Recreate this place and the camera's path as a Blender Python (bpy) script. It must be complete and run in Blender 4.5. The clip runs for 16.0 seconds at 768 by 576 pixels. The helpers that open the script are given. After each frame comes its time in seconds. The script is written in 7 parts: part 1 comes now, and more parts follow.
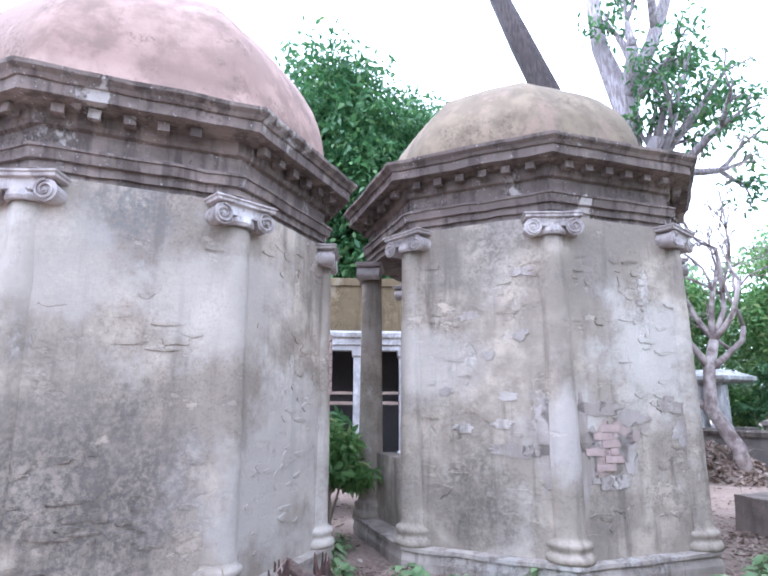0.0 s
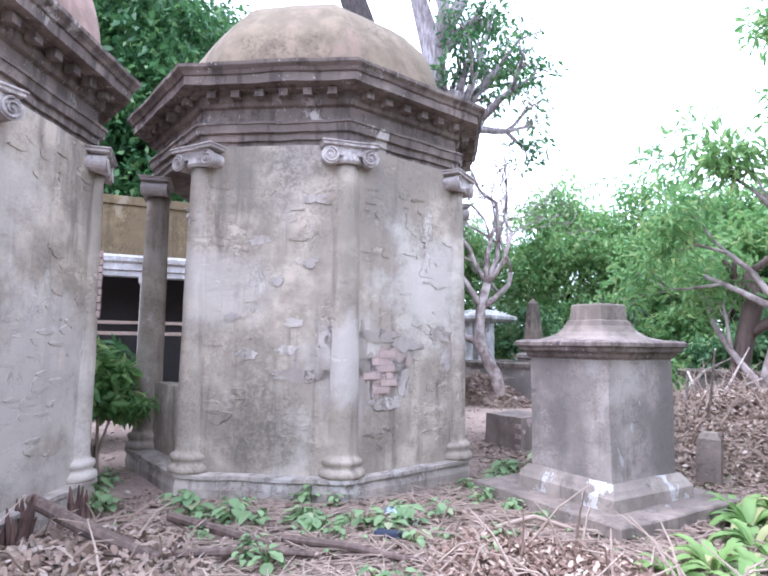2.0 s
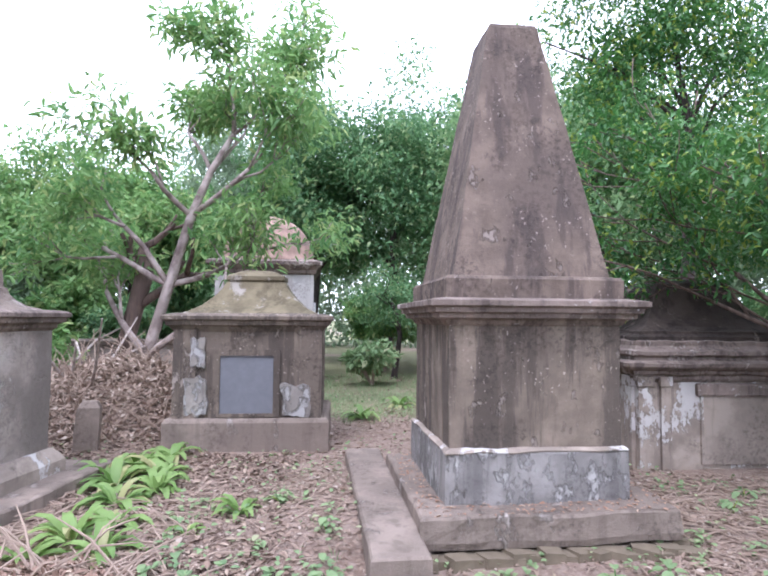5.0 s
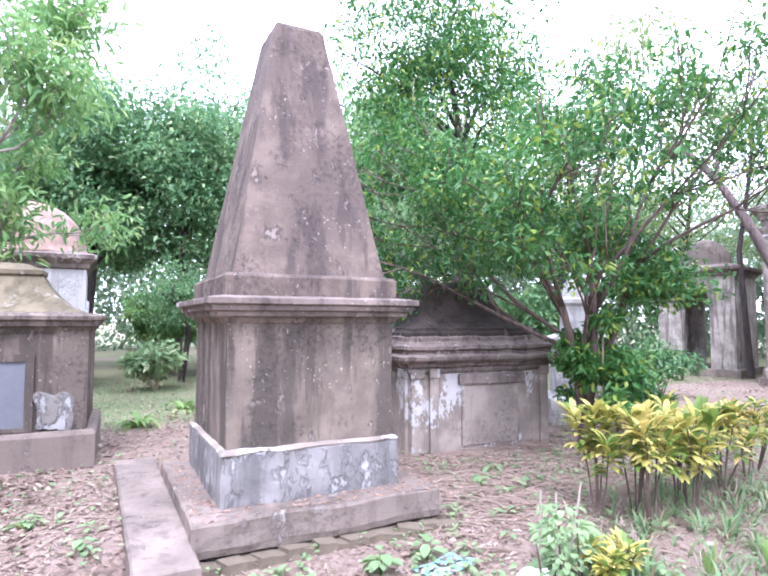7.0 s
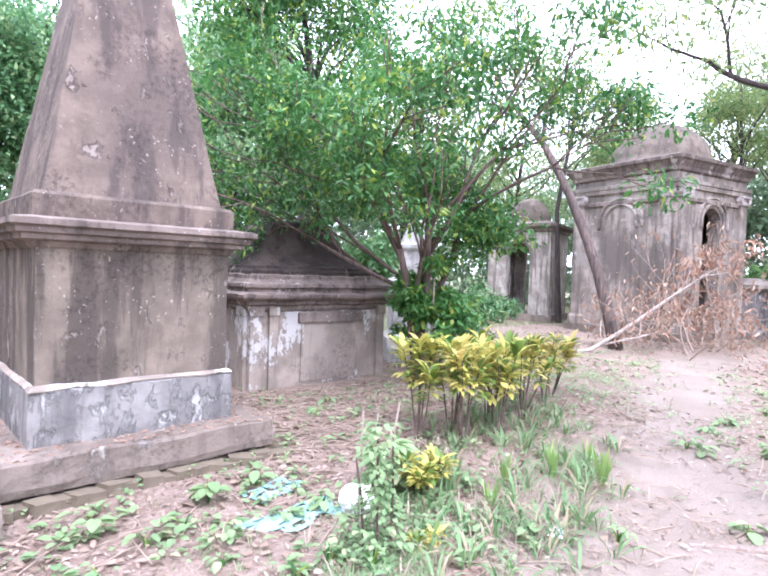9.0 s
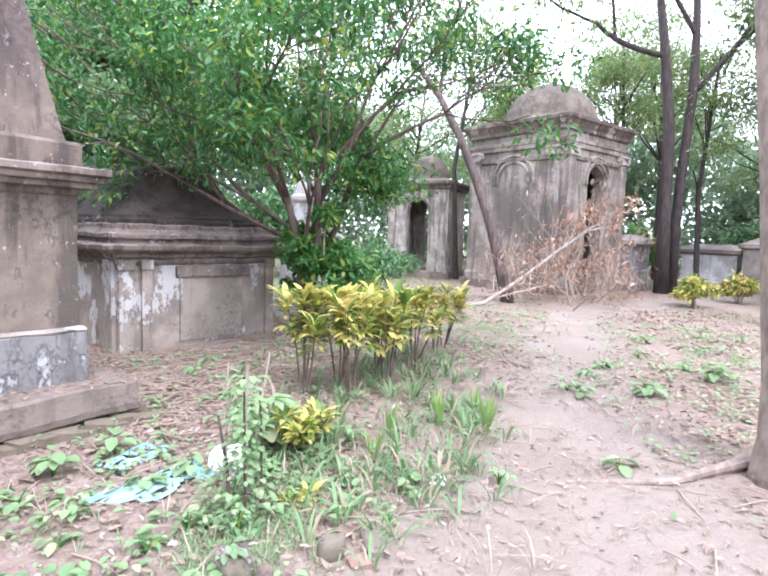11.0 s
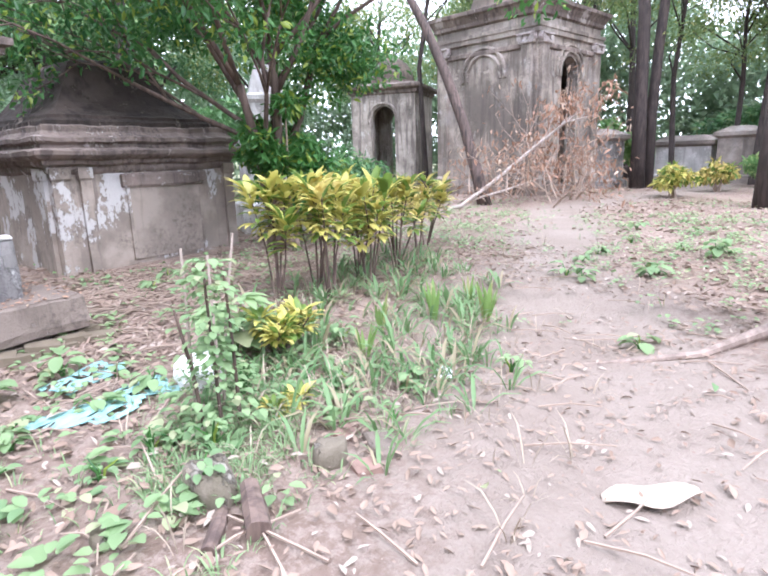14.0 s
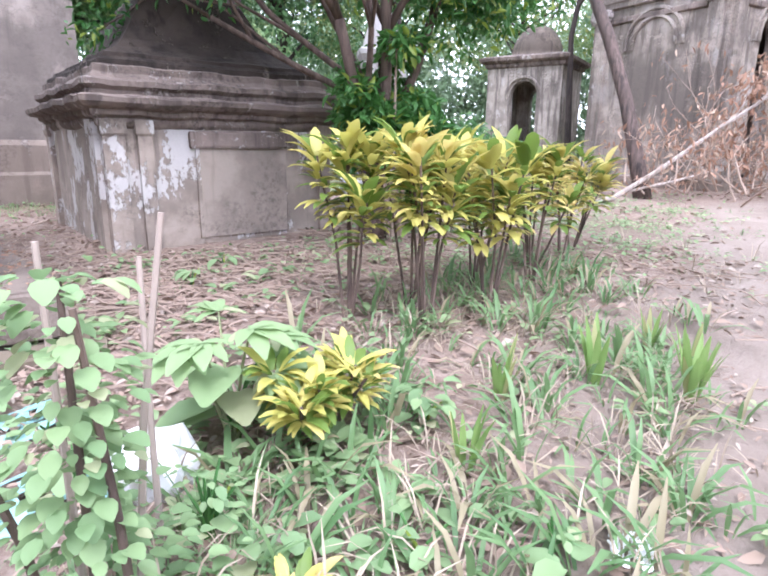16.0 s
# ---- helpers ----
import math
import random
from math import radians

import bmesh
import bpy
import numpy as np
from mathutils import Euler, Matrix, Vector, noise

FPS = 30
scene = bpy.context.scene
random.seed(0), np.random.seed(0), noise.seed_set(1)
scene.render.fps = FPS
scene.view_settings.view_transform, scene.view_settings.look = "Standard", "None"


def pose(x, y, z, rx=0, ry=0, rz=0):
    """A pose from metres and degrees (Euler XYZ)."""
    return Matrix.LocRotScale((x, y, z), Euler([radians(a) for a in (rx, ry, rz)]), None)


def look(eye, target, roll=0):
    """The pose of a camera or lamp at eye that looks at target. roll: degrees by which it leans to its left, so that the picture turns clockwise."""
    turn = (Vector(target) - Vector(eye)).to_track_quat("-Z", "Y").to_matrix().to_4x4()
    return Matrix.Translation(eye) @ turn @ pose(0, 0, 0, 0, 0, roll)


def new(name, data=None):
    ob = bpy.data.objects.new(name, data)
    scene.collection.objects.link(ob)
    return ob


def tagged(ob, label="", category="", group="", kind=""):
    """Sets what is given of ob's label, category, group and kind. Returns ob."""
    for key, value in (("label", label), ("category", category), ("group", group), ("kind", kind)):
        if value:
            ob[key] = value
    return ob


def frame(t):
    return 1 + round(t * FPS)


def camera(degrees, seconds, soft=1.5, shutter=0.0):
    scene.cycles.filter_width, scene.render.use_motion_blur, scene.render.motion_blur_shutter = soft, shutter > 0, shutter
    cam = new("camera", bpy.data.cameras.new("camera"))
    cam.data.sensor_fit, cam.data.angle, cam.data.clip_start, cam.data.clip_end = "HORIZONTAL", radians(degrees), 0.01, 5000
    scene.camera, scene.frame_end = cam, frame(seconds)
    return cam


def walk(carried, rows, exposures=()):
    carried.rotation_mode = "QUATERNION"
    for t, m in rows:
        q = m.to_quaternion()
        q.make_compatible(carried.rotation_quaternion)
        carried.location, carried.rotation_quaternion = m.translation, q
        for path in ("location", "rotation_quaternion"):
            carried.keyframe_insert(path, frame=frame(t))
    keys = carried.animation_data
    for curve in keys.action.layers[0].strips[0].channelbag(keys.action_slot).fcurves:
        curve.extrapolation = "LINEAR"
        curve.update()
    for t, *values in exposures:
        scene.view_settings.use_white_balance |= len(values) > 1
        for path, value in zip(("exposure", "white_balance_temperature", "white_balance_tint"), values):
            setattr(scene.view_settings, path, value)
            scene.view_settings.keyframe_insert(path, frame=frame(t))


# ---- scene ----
cam = camera(69.0, 16.0, 2.0)

PATH = [
    (0, (-1.093, -4.747, 1.751), (-2.915, -4.031, 2.16), 0.1),
    (0.5, (-1.103, -4.707, 1.741), (-2.872, -3.85, 2.112), 0.8),
    (1, (-1.121, -4.68, 1.728), (-2.813, -3.653, 2.011), 1.0),
    (1.5, (-1.032, -4.655, 1.65), (-2.652, -3.516, 1.928), 1.7),
    (2, (-1.128, -4.503, 1.635), (-2.627, -3.194, 1.832), 0.7),
    (2.5, (-1.131, -4.37, 1.626), (-2.477, -2.899, 1.785), 0.6),
    (3, (-1.12, -4.322, 1.63), (-2.209, -2.649, 1.746), -0.1),
    (3.5, (-1.095, -4.282, 1.631), (-1.871, -2.444, 1.778), 0.6),
    (4, (-1.085, -4.308, 1.641), (-1.535, -2.365, 1.795), 0.5),
    (4.5, (-1.051, -4.278, 1.637), (-1.155, -2.284, 1.757), -0.2),
    (5, (-1.007, -4.262, 1.63), (-0.763, -2.281, 1.743), 0.4),
    (5.2, (-0.988, -4.244, 1.625), (-0.591, -2.287, 1.728), 0.8),
    (7.3, (-0.861, -4.312, 1.614), (0.061, -2.541, 1.732), 0.0),
    (7.5, (-0.868, -4.317, 1.603), (0.025, -2.531, 1.708), -0.5),
    (8, (-0.86, -4.362, 1.582), (0.076, -2.594, 1.601), -0.9),
    (8.5, (-0.843, -4.382, 1.545), (0.321, -2.756, 1.489), 0.2),
    (9, (-0.798, -4.375, 1.515), (0.56, -2.907, 1.451), 1.9),
    (9.5, (-0.697, -4.406, 1.527), (0.755, -3.033, 1.429), 0.7),
    (10, (-0.604, -4.383, 1.475), (0.949, -3.133, 1.311), 1.5),
    (10.2, (-0.541, -4.36, 1.461), (1.027, -3.135, 1.264), 1.8),
    (12.3, (-0.425, -4.247, 1.26), (1.23, -3.126, 1.197), 3.2),
    (12.5, (-0.421, -4.234, 1.251), (1.247, -3.13, 1.24), 3.9),
    (13, (-0.43, -4.245, 1.195), (1.233, -3.136, 1.149), 6.9),
    (13.5, (-0.358, -4.151, 1.136), (1.275, -3.035, 0.842), 5.8),
    (14, (-0.104, -3.93, 1.038), (1.505, -2.834, 0.581), -1.7),
    (14.5, (0.175, -3.679, 0.968), (1.861, -2.659, 0.626), -0.8),
    (15, (0.451, -3.485, 0.859), (1.992, -2.289, 0.418), -1.6),
    (15.5, (0.783, -3.249, 0.804), (2.162, -1.901, 0.272), -1.1),
    (16, (1.124, -3.05, 0.86), (2.45, -1.639, 0.36), 0.5),
]
walk(cam, [(t, look(eye, target, roll)) for t, eye, target, roll in PATH],
     [(0, 1.74, 5250, 16), (2.5, 1.70, 5450, 19), (5, 1.34, 5750, 20), (7.3, 2.12, 5550, 25), (9, 2.08, 5700, 22), (13, 1.84, 5800, 16), (16, 1.93, 5800, 21)])

# ---- light ----
world = bpy.data.worlds.new("world")
scene.world = world
world.use_nodes = True
wn = world.node_tree.nodes
sky = wn.new("ShaderNodeTexSky")
sky.sky_type, sky.sun_disc = "NISHITA", False
sky.sun_elevation, sky.sun_rotation = radians(58), radians(200)
# thin bright overcast over the blue
veil = wn.new("ShaderNodeMixRGB")
veil.inputs["Fac"].default_value = 0.86
veil.inputs["Color2"].default_value = (9.6, 9.9, 10.4, 1)
world.node_tree.links.new(sky.outputs[0], veil.inputs["Color1"])
world.node_tree.links.new(veil.outputs[0], wn["Background"].inputs["Color"])
wn["Background"].inputs["Strength"].default_value = 0.15
sun = new("sun", bpy.data.lights.new("sun", "SUN"))
sun.data.energy, sun.data.angle, sun.data.color = 1.0, radians(20), (1.0, 0.98, 0.95)
sun.matrix_world = look((0, 0, 30), (7.0, 12.0, 8.0))

# ---- helpers for shapes ----
R = random.Random(7)


def nz(p, f=1.0):
    return noise.noise(Vector(p) * f)


class Shape:
    """Gathers vertices and faces of one mesh."""

    def __init__(self):
        self.v, self.f = [], []

    def add(self, v, f):
        n = len(self.v)
        self.v += [tuple(p) for p in v]
        self.f += [tuple(i + n for i in q) for q in f]
        return self

    def rings(self, rings, cap0=True, cap1=True):
        n, v, f = len(rings[0]), [], []
        for r in rings:
            v += r
        for k in range(len(rings) - 1):
            for i in range(n):
                j = (i + 1) % n
                f.append((k * n + i, k * n + j, (k + 1) * n + j, (k + 1) * n + i))
        if cap0:
            f.append(tuple(reversed(range(n))))
        if cap1:
            f.append(tuple(range((len(rings) - 1) * n, len(rings) * n)))
        return self.add(v, f)

    def box(self, x0, y0, z0, x1, y1, z1, m=None, jit=0.0):
        v = [Vector((x, y, z)) for z in (z0, z1) for x, y in ((x0, y0), (x1, y0), (x1, y1), (x0, y1))]
        v = [(m @ p if m else p) for p in v]
        v = [p + Vector((R.uniform(-jit, jit), R.uniform(-jit, jit), R.uniform(-jit, jit))) for p in v]
        return self.add(v, [(3, 2, 1, 0), (4, 5, 6, 7), (0, 1, 5, 4), (1, 2, 6, 5), (2, 3, 7, 6), (3, 0, 4, 7)])

    def tube(self, path, radii, n=8, rough=0.0):
        rings, side = [], None
        for i, p in enumerate(path):
            p = Vector(p)
            d = (Vector(path[min(i + 1, len(path) - 1)]) - Vector(path[max(i - 1, 0)])).normalized()
            if side is None:
                side = d.orthogonal().normalized()
            side = (side - d * side.dot(d)).normalized()
            other = d.cross(side)
            ring = []
            for k in range(n):
                a = 2 * math.pi * k / n
                r = radii[i] * (1 + rough * R.uniform(-1, 1))
                ring.append(p + side * (r * math.cos(a)) + other * (r * math.sin(a)))
            rings.append(ring)
        return self.rings(rings)

    def sweep(self, plan, profile, seg=0.14, jit=0.005, cap0=True, cap1=True, m=None):
        """plan(offset) gives the corners of the outline; profile is a list of (offset, height)."""
        rings = []
        first = plan(profile[0][0])
        n = len(first)
        cuts = [max(1, round((Vector(first[i]) - Vector(first[(i + 1) % n])).length / seg)) for i in range(n)]
        for o, z in profile:
            c, ring = plan(o), []
            for i in range(n):
                a, b = c[i], c[(i + 1) % n]
                for k in range(cuts[i]):
                    t = k / cuts[i]
                    p = Vector((a[0] + (b[0] - a[0]) * t, a[1] + (b[1] - a[1]) * t, z))
                    if m:
                        p = m @ p
                    if jit:
                        p += noise.noise_vector(p * 3.1) * jit + noise.noise_vector(p * 11) * jit * 0.5
                    ring.append(p)
            rings.append(ring)
        return self.rings(rings, cap0, cap1)

    def mesh(self, name, material, smooth=False, weld=False):
        me = bpy.data.meshes.new(name)
        me.from_pydata([tuple(p) for p in self.v], [], self.f)
        if weld:
            bm = bmesh.new()
            bm.from_mesh(me)
            bmesh.ops.remove_doubles(bm, verts=bm.verts, dist=0.0005)
            bm.to_mesh(me)
            bm.free()
        me.materials.append(material)
        if smooth:
            me.polygons.foreach_set("use_smooth", [True] * len(me.polygons))
        me.update()
        return me


def part(name, shape, material, parent, label="", smooth=False, m=None):
    ob = new(name, shape.mesh(name, material, smooth) if isinstance(shape, Shape) else shape)
    ob.parent = parent
    if m is not None:
        ob.matrix_basis = m
    if label:
        ob["label"] = label
    return ob


def thing(name, label, category, m=None, group="", kind=""):
    ob = new(name)
    ob.empty_display_size = 0.2
    if m is not None:
        ob.matrix_basis = m
    return tagged(ob, label, category, group, kind)


def rect(hx, hy, cx=0.0, cy=0.0):
    return lambda o: [(cx - hx - o, cy - hy - o), (cx + hx + o, cy - hy - o), (cx + hx + o, cy + hy + o), (cx - hx - o, cy + hy + o)]


def ngon(r, n, phase=0.0, cx=0.0, cy=0.0):
    k = 1 / math.cos(math.pi / n)
    return lambda o: [(cx + (r + o * k) * math.cos(radians(phase) + 2 * math.pi * i / n), cy + (r + o * k) * math.sin(radians(phase) + 2 * math.pi * i / n)) for i in range(n)]


def leaf_mesh(name, P, D, N, L, W, material, fold=0.25, curl=0.15, small=False):
    """Many folded leaves in one mesh: base P, direction D, normal N, length L, width W (numpy rows)."""
    n = len(P)
    if small:
        S = unit(np.cross(D, N))
        L, W = np.broadcast_to(L, (n,))[:, None], np.broadcast_to(W, (n,))[:, None]
        mid = P + D * L * 0.45 + N * W * fold
        v = np.stack([P, mid + S * W * 0.55, P + D * L - N * L * curl, mid - S * W * 0.55], 1)
        me = bpy.data.meshes.new(name)
        me.vertices.add(4 * n)
        me.vertices.foreach_set("co", v.reshape(-1).astype(np.float32))
        me.loops.add(4 * n)
        me.loops.foreach_set("vertex_index", np.arange(4 * n, dtype=np.int32))
        me.polygons.add(n)
        me.polygons.foreach_set("loop_start", np.arange(0, 4 * n, 4, dtype=np.int32))
        me.materials.append(material)
        me.update(calc_edges=True)
        return me
    S = np.cross(D, N)
    S /= np.linalg.norm(S, axis=1, keepdims=True) + 1e-9
    L, W = np.broadcast_to(L, (n,))[:, None], np.broadcast_to(W, (n,))[:, None]
    v = np.empty((n, 6, 3))
    v[:, 0] = P
    for k, (t, w) in enumerate(((0.34, 0.5), (0.72, 0.36))):
        mid = P + D * L * t - N * L * curl * t * t
        v[:, 1 + k] = mid + S * W * w + N * W * fold * w * 2
        v[:, 5 - k] = mid - S * W * w + N * W * fold * w * 2
    v[:, 3] = P + D * L - N * L * curl
    me = bpy.data.meshes.new(name)
    me.vertices.add(6 * n)
    me.vertices.foreach_set("co", v.reshape(-1).astype(np.float32))
    idx = np.arange(n)[:, None] * 6 + np.array([0, 1, 2, 3, 0, 3, 4, 5])
    me.loops.add(8 * n)
    me.loops.foreach_set("vertex_index", idx.reshape(-1).astype(np.int32))
    me.polygons.add(2 * n)
    me.polygons.foreach_set("loop_start", np.arange(0, 8 * n, 4, dtype=np.int32))
    me.materials.append(material)
    me.update(calc_edges=True)
    return me


def unit(a):
    return a / (np.linalg.norm(a, axis=1, keepdims=True) + 1e-9)


# ---- materials ----
def mat(name):
    m = bpy.data.materials.new(name)
    m.use_nodes = True
    return m, m.node_tree.nodes, m.node_tree.links, m.node_tree.nodes["Principled BSDF"]


def noise_node(ns, ln, src, scale, detail=5.0, stretch=None, rough=0.6):
    if stretch:
        mp = ns.new("ShaderNodeMapping")
        mp.inputs["Scale"].default_value = stretch
        ln.new(src, mp.inputs["Vector"])
        src = mp.outputs[0]
    t = ns.new("ShaderNodeTexNoise")
    t.inputs["Scale"].default_value, t.inputs["Detail"].default_value, t.inputs["Roughness"].default_value = scale, detail, rough
    ln.new(src, t.inputs["Vector"])
    return t.outputs["Fac"]


def ramp(ns, ln, src, a, b):
    r = ns.new("ShaderNodeMapRange")
    r.interpolation_type = "SMOOTHSTEP"
    r.inputs["From Min"].default_value, r.inputs["From Max"].default_value = a, b
    ln.new(src, r.inputs["Value"])
    return r.outputs["Result"]


def mixc(ns, ln, fac, a, b):
    m = ns.new("ShaderNodeMixRGB")
    for key, val in (("Fac", fac), ("Color1", a), ("Color2", b)):
        if isinstance(val, (tuple, float, int)):
            m.inputs[key].default_value = (*val, 1) if isinstance(val, tuple) else val
        else:
            ln.new(val, m.inputs[key])
    return m.outputs[0]


def math_node(ns, ln, op, a, b):
    m = ns.new("ShaderNodeMath")
    m.operation = op
    for i, val in enumerate((a, b)):
        if isinstance(val, (float, int)):
            m.inputs[i].default_value = val
        else:
            ln.new(val, m.inputs[i])
    return m.outputs[0]


def plaster(name, base, dark, light, dark_at=(0.45, 0.6), light_at=(0.57, 0.62), streak_at=(0.5, 0.64), black_at=(0.5, 0.6), peel=None, bump=0.5, flaky=False, flake_scale=1.55, lichen=0.0, shift=(0, 0, 0), stains=()):
    """Old lime plaster: cloudy stains, rain streaks, pale flaked patches, fine grain."""
    m, ns, ln, bs = mat(name)
    pos = ns.new("ShaderNodeNewGeometry").outputs["Position"]
    place = pos
    moved = ns.new("ShaderNodeVectorMath")
    moved.inputs[1].default_value = shift
    ln.new(pos, moved.inputs[0])
    pos = moved.outputs[0]
    big = noise_node(ns, ln, pos, 0.9, 7)
    mid = noise_node(ns, ln, pos, 3.1, 8)
    fine = noise_node(ns, ln, pos, 22, 6, rough=0.7)
    grain = noise_node(ns, ln, pos, 95, 3)
    streak = noise_node(ns, ln, pos, 2.4, 6, (2.6, 2.6, 0.28))
    tone = mixc(ns, ln, ramp(ns, ln, mid, 0.36, 0.64), tuple(min(0.8, c * 1.12) for c in base), tuple(c * 0.66 for c in base))
    tone = mixc(ns, ln, ramp(ns, ln, big, *dark_at), tone, tuple((c + d) * 0.5 for c, d in zip(base, dark)))
    tone = mixc(ns, ln, math_node(ns, ln, "MULTIPLY", ramp(ns, ln, streak, *streak_at), 0.7), tone, dark)
    spots = math_node(ns, ln, "MULTIPLY", math_node(ns, ln, "MULTIPLY", ramp(ns, ln, fine, 0.42, 0.68), 0.45 if flaky else 0.75), ramp(ns, ln, noise_node(ns, ln, pos, 1.7, 5), *black_at))
    tone = mixc(ns, ln, spots, tone, tuple(d * 0.55 for d in dark))
    flake = noise_node(ns, ln, pos, flake_scale, 9, (1, 1, 0.6), 0.72)
    flaked = ramp(ns, ln, flake, *light_at)
    tone = mixc(ns, ln, math_node(ns, ln, "MULTIPLY", flaked, 0.85), tone, light)
    height = math_node(ns, ln, "ADD", math_node(ns, ln, "MULTIPLY", fine, 0.5), math_node(ns, ln, "MULTIPLY", flaked, -0.7))
    if flaky:
        scale = noise_node(ns, ln, pos, 4.2, 9, (0.8, 0.8, 1.5), 0.66)
        chips = math_node(ns, ln, "MULTIPLY", ramp(ns, ln, scale, 0.58, 0.62), ramp(ns, ln, noise_node(ns, ln, pos, 0.8, 4), 0.46, 0.6))
        tone = mixc(ns, ln, math_node(ns, ln, "MULTIPLY", chips, 0.6), tone, tuple(c * 1.2 for c in base))
        rim = math_node(ns, ln, "MULTIPLY", ramp(ns, ln, scale, 0.545, 0.585), math_node(ns, ln, "SUBTRACT", 1.0, ramp(ns, ln, scale, 0.585, 0.6)))
        tone = mixc(ns, ln, math_node(ns, ln, "MULTIPLY", rim, 0.35), tone, dark)
        speck = noise_node(ns, ln, pos, 34, 5, rough=0.75)
        area = ramp(ns, ln, noise_node(ns, ln, pos, 0.75, 6, (1, 1, 0.7)), 0.46, 0.58)
        tone = mixc(ns, ln, math_node(ns, ln, "MULTIPLY", math_node(ns, ln, "MULTIPLY", ramp(ns, ln, speck, 0.48, 0.66), area), 0.5), tone, tuple(d * 0.7 for d in dark))
        height = math_node(ns, ln, "ADD", height, math_node(ns, ln, "MULTIPLY", chips, -0.3))
        cloud = noise_node(ns, ln, pos, 0.85, 8, (1, 1, 0.75), 0.6)
        tone = mixc(ns, ln, math_node(ns, ln, "MULTIPLY", ramp(ns, ln, cloud, 0.46, 0.6), 0.72 if not stains else 0.5), tone, tuple(d * 1.3 for d in dark))
        tone = mixc(ns, ln, math_node(ns, ln, "MULTIPLY", ramp(ns, ln, cloud, 0.47, 0.34), 0.4), tone, light)
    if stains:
        # blooms of black algae and pale patches, each with a ragged outline
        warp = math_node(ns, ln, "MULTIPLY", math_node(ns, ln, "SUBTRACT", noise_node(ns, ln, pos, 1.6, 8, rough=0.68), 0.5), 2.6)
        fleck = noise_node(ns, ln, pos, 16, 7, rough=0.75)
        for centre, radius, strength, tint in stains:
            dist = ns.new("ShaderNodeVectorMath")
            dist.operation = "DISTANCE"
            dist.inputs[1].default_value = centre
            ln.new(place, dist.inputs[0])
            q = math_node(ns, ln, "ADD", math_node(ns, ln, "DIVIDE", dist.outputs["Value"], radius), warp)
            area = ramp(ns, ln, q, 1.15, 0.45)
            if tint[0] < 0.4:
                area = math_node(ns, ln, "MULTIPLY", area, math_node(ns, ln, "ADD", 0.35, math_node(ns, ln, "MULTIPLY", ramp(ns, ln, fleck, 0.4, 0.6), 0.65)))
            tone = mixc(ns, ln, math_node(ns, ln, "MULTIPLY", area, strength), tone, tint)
    if lichen:
        dots = ramp(ns, ln, noise_node(ns, ln, pos, 30, 3, rough=0.5), 0.64, 0.69)
        where = ramp(ns, ln, noise_node(ns, ln, pos, 2.2, 4), 0.42, 0.6)
        tone = mixc(ns, ln, math_node(ns, ln, "MULTIPLY", math_node(ns, ln, "MULTIPLY", dots, where), lichen), tone, tuple(min(0.7, c * 1.5) for c in light))
    if peel:
        bare = ramp(ns, ln, noise_node(ns, ln, pos, 1.15, 8, (1, 1, 0.8), 0.6), *peel[1])
        tone = mixc(ns, ln, bare, tone, peel[0])
        height = math_node(ns, ln, "ADD", height, math_node(ns, ln, "MULTIPLY", bare, -0.8))
    tone = mixc(ns, ln, math_node(ns, ln, "MULTIPLY", grain, 0.3), tone, tuple(c * 0.6 for c in base))
    height = math_node(ns, ln, "ADD", height, math_node(ns, ln, "MULTIPLY", grain, 0.25))
    bp = ns.new("ShaderNodeBump")
    bp.inputs["Strength"].default_value, bp.inputs["Distance"].default_value = bump, 0.02
    ln.new(height, bp.inputs["Height"])
    ln.new(tone, bs.inputs["Base Color"])
    ln.new(bp.outputs[0], bs.inputs["Normal"])
    bs.inputs["Roughness"].default_value = 0.92
    bs.inputs["Specular IOR Level"].default_value = 0.25
    return m


def leafy(name, a, b, c=None, rare=0.88, gloss=0.5, through_light=0.42):
    """Leaves that differ one by one between a and b, a few of them c."""
    m, ns, ln, bs = mat(name)
    rnd = ns.new("ShaderNodeNewGeometry").outputs["Random Per Island"]
    tone = mixc(ns, ln, rnd, a, b)
    pos = ns.new("ShaderNodeNewGeometry").outputs["Position"]
    tone = mixc(ns, ln, ramp(ns, ln, noise_node(ns, ln, pos, 0.8, 3), 0.35, 0.7), tone, b)
    if c:
        pick = ns.new("ShaderNodeMath")
        pick.operation = "GREATER_THAN"
        pick.inputs[1].default_value = rare
        ln.new(math_node(ns, ln, "FRACT", math_node(ns, ln, "MULTIPLY", rnd, 37.7), 0.0), pick.inputs[0])
        tone = mixc(ns, ln, pick.outputs[0], tone, c)
    ln.new(tone, bs.inputs["Base Color"])
    bs.inputs["Roughness"].default_value = gloss
    tr = ns.new("ShaderNodeBsdfTranslucent")
    ln.new(tone, tr.inputs["Color"])
    mx = ns.new("ShaderNodeMixShader")
    mx.inputs[0].default_value = through_light
    ln.new(bs.outputs[0], mx.inputs[1])
    ln.new(tr.outputs[0], mx.inputs[2])
    ln.new(mx.outputs[0], ns["Material Output"].inputs["Surface"])
    return m


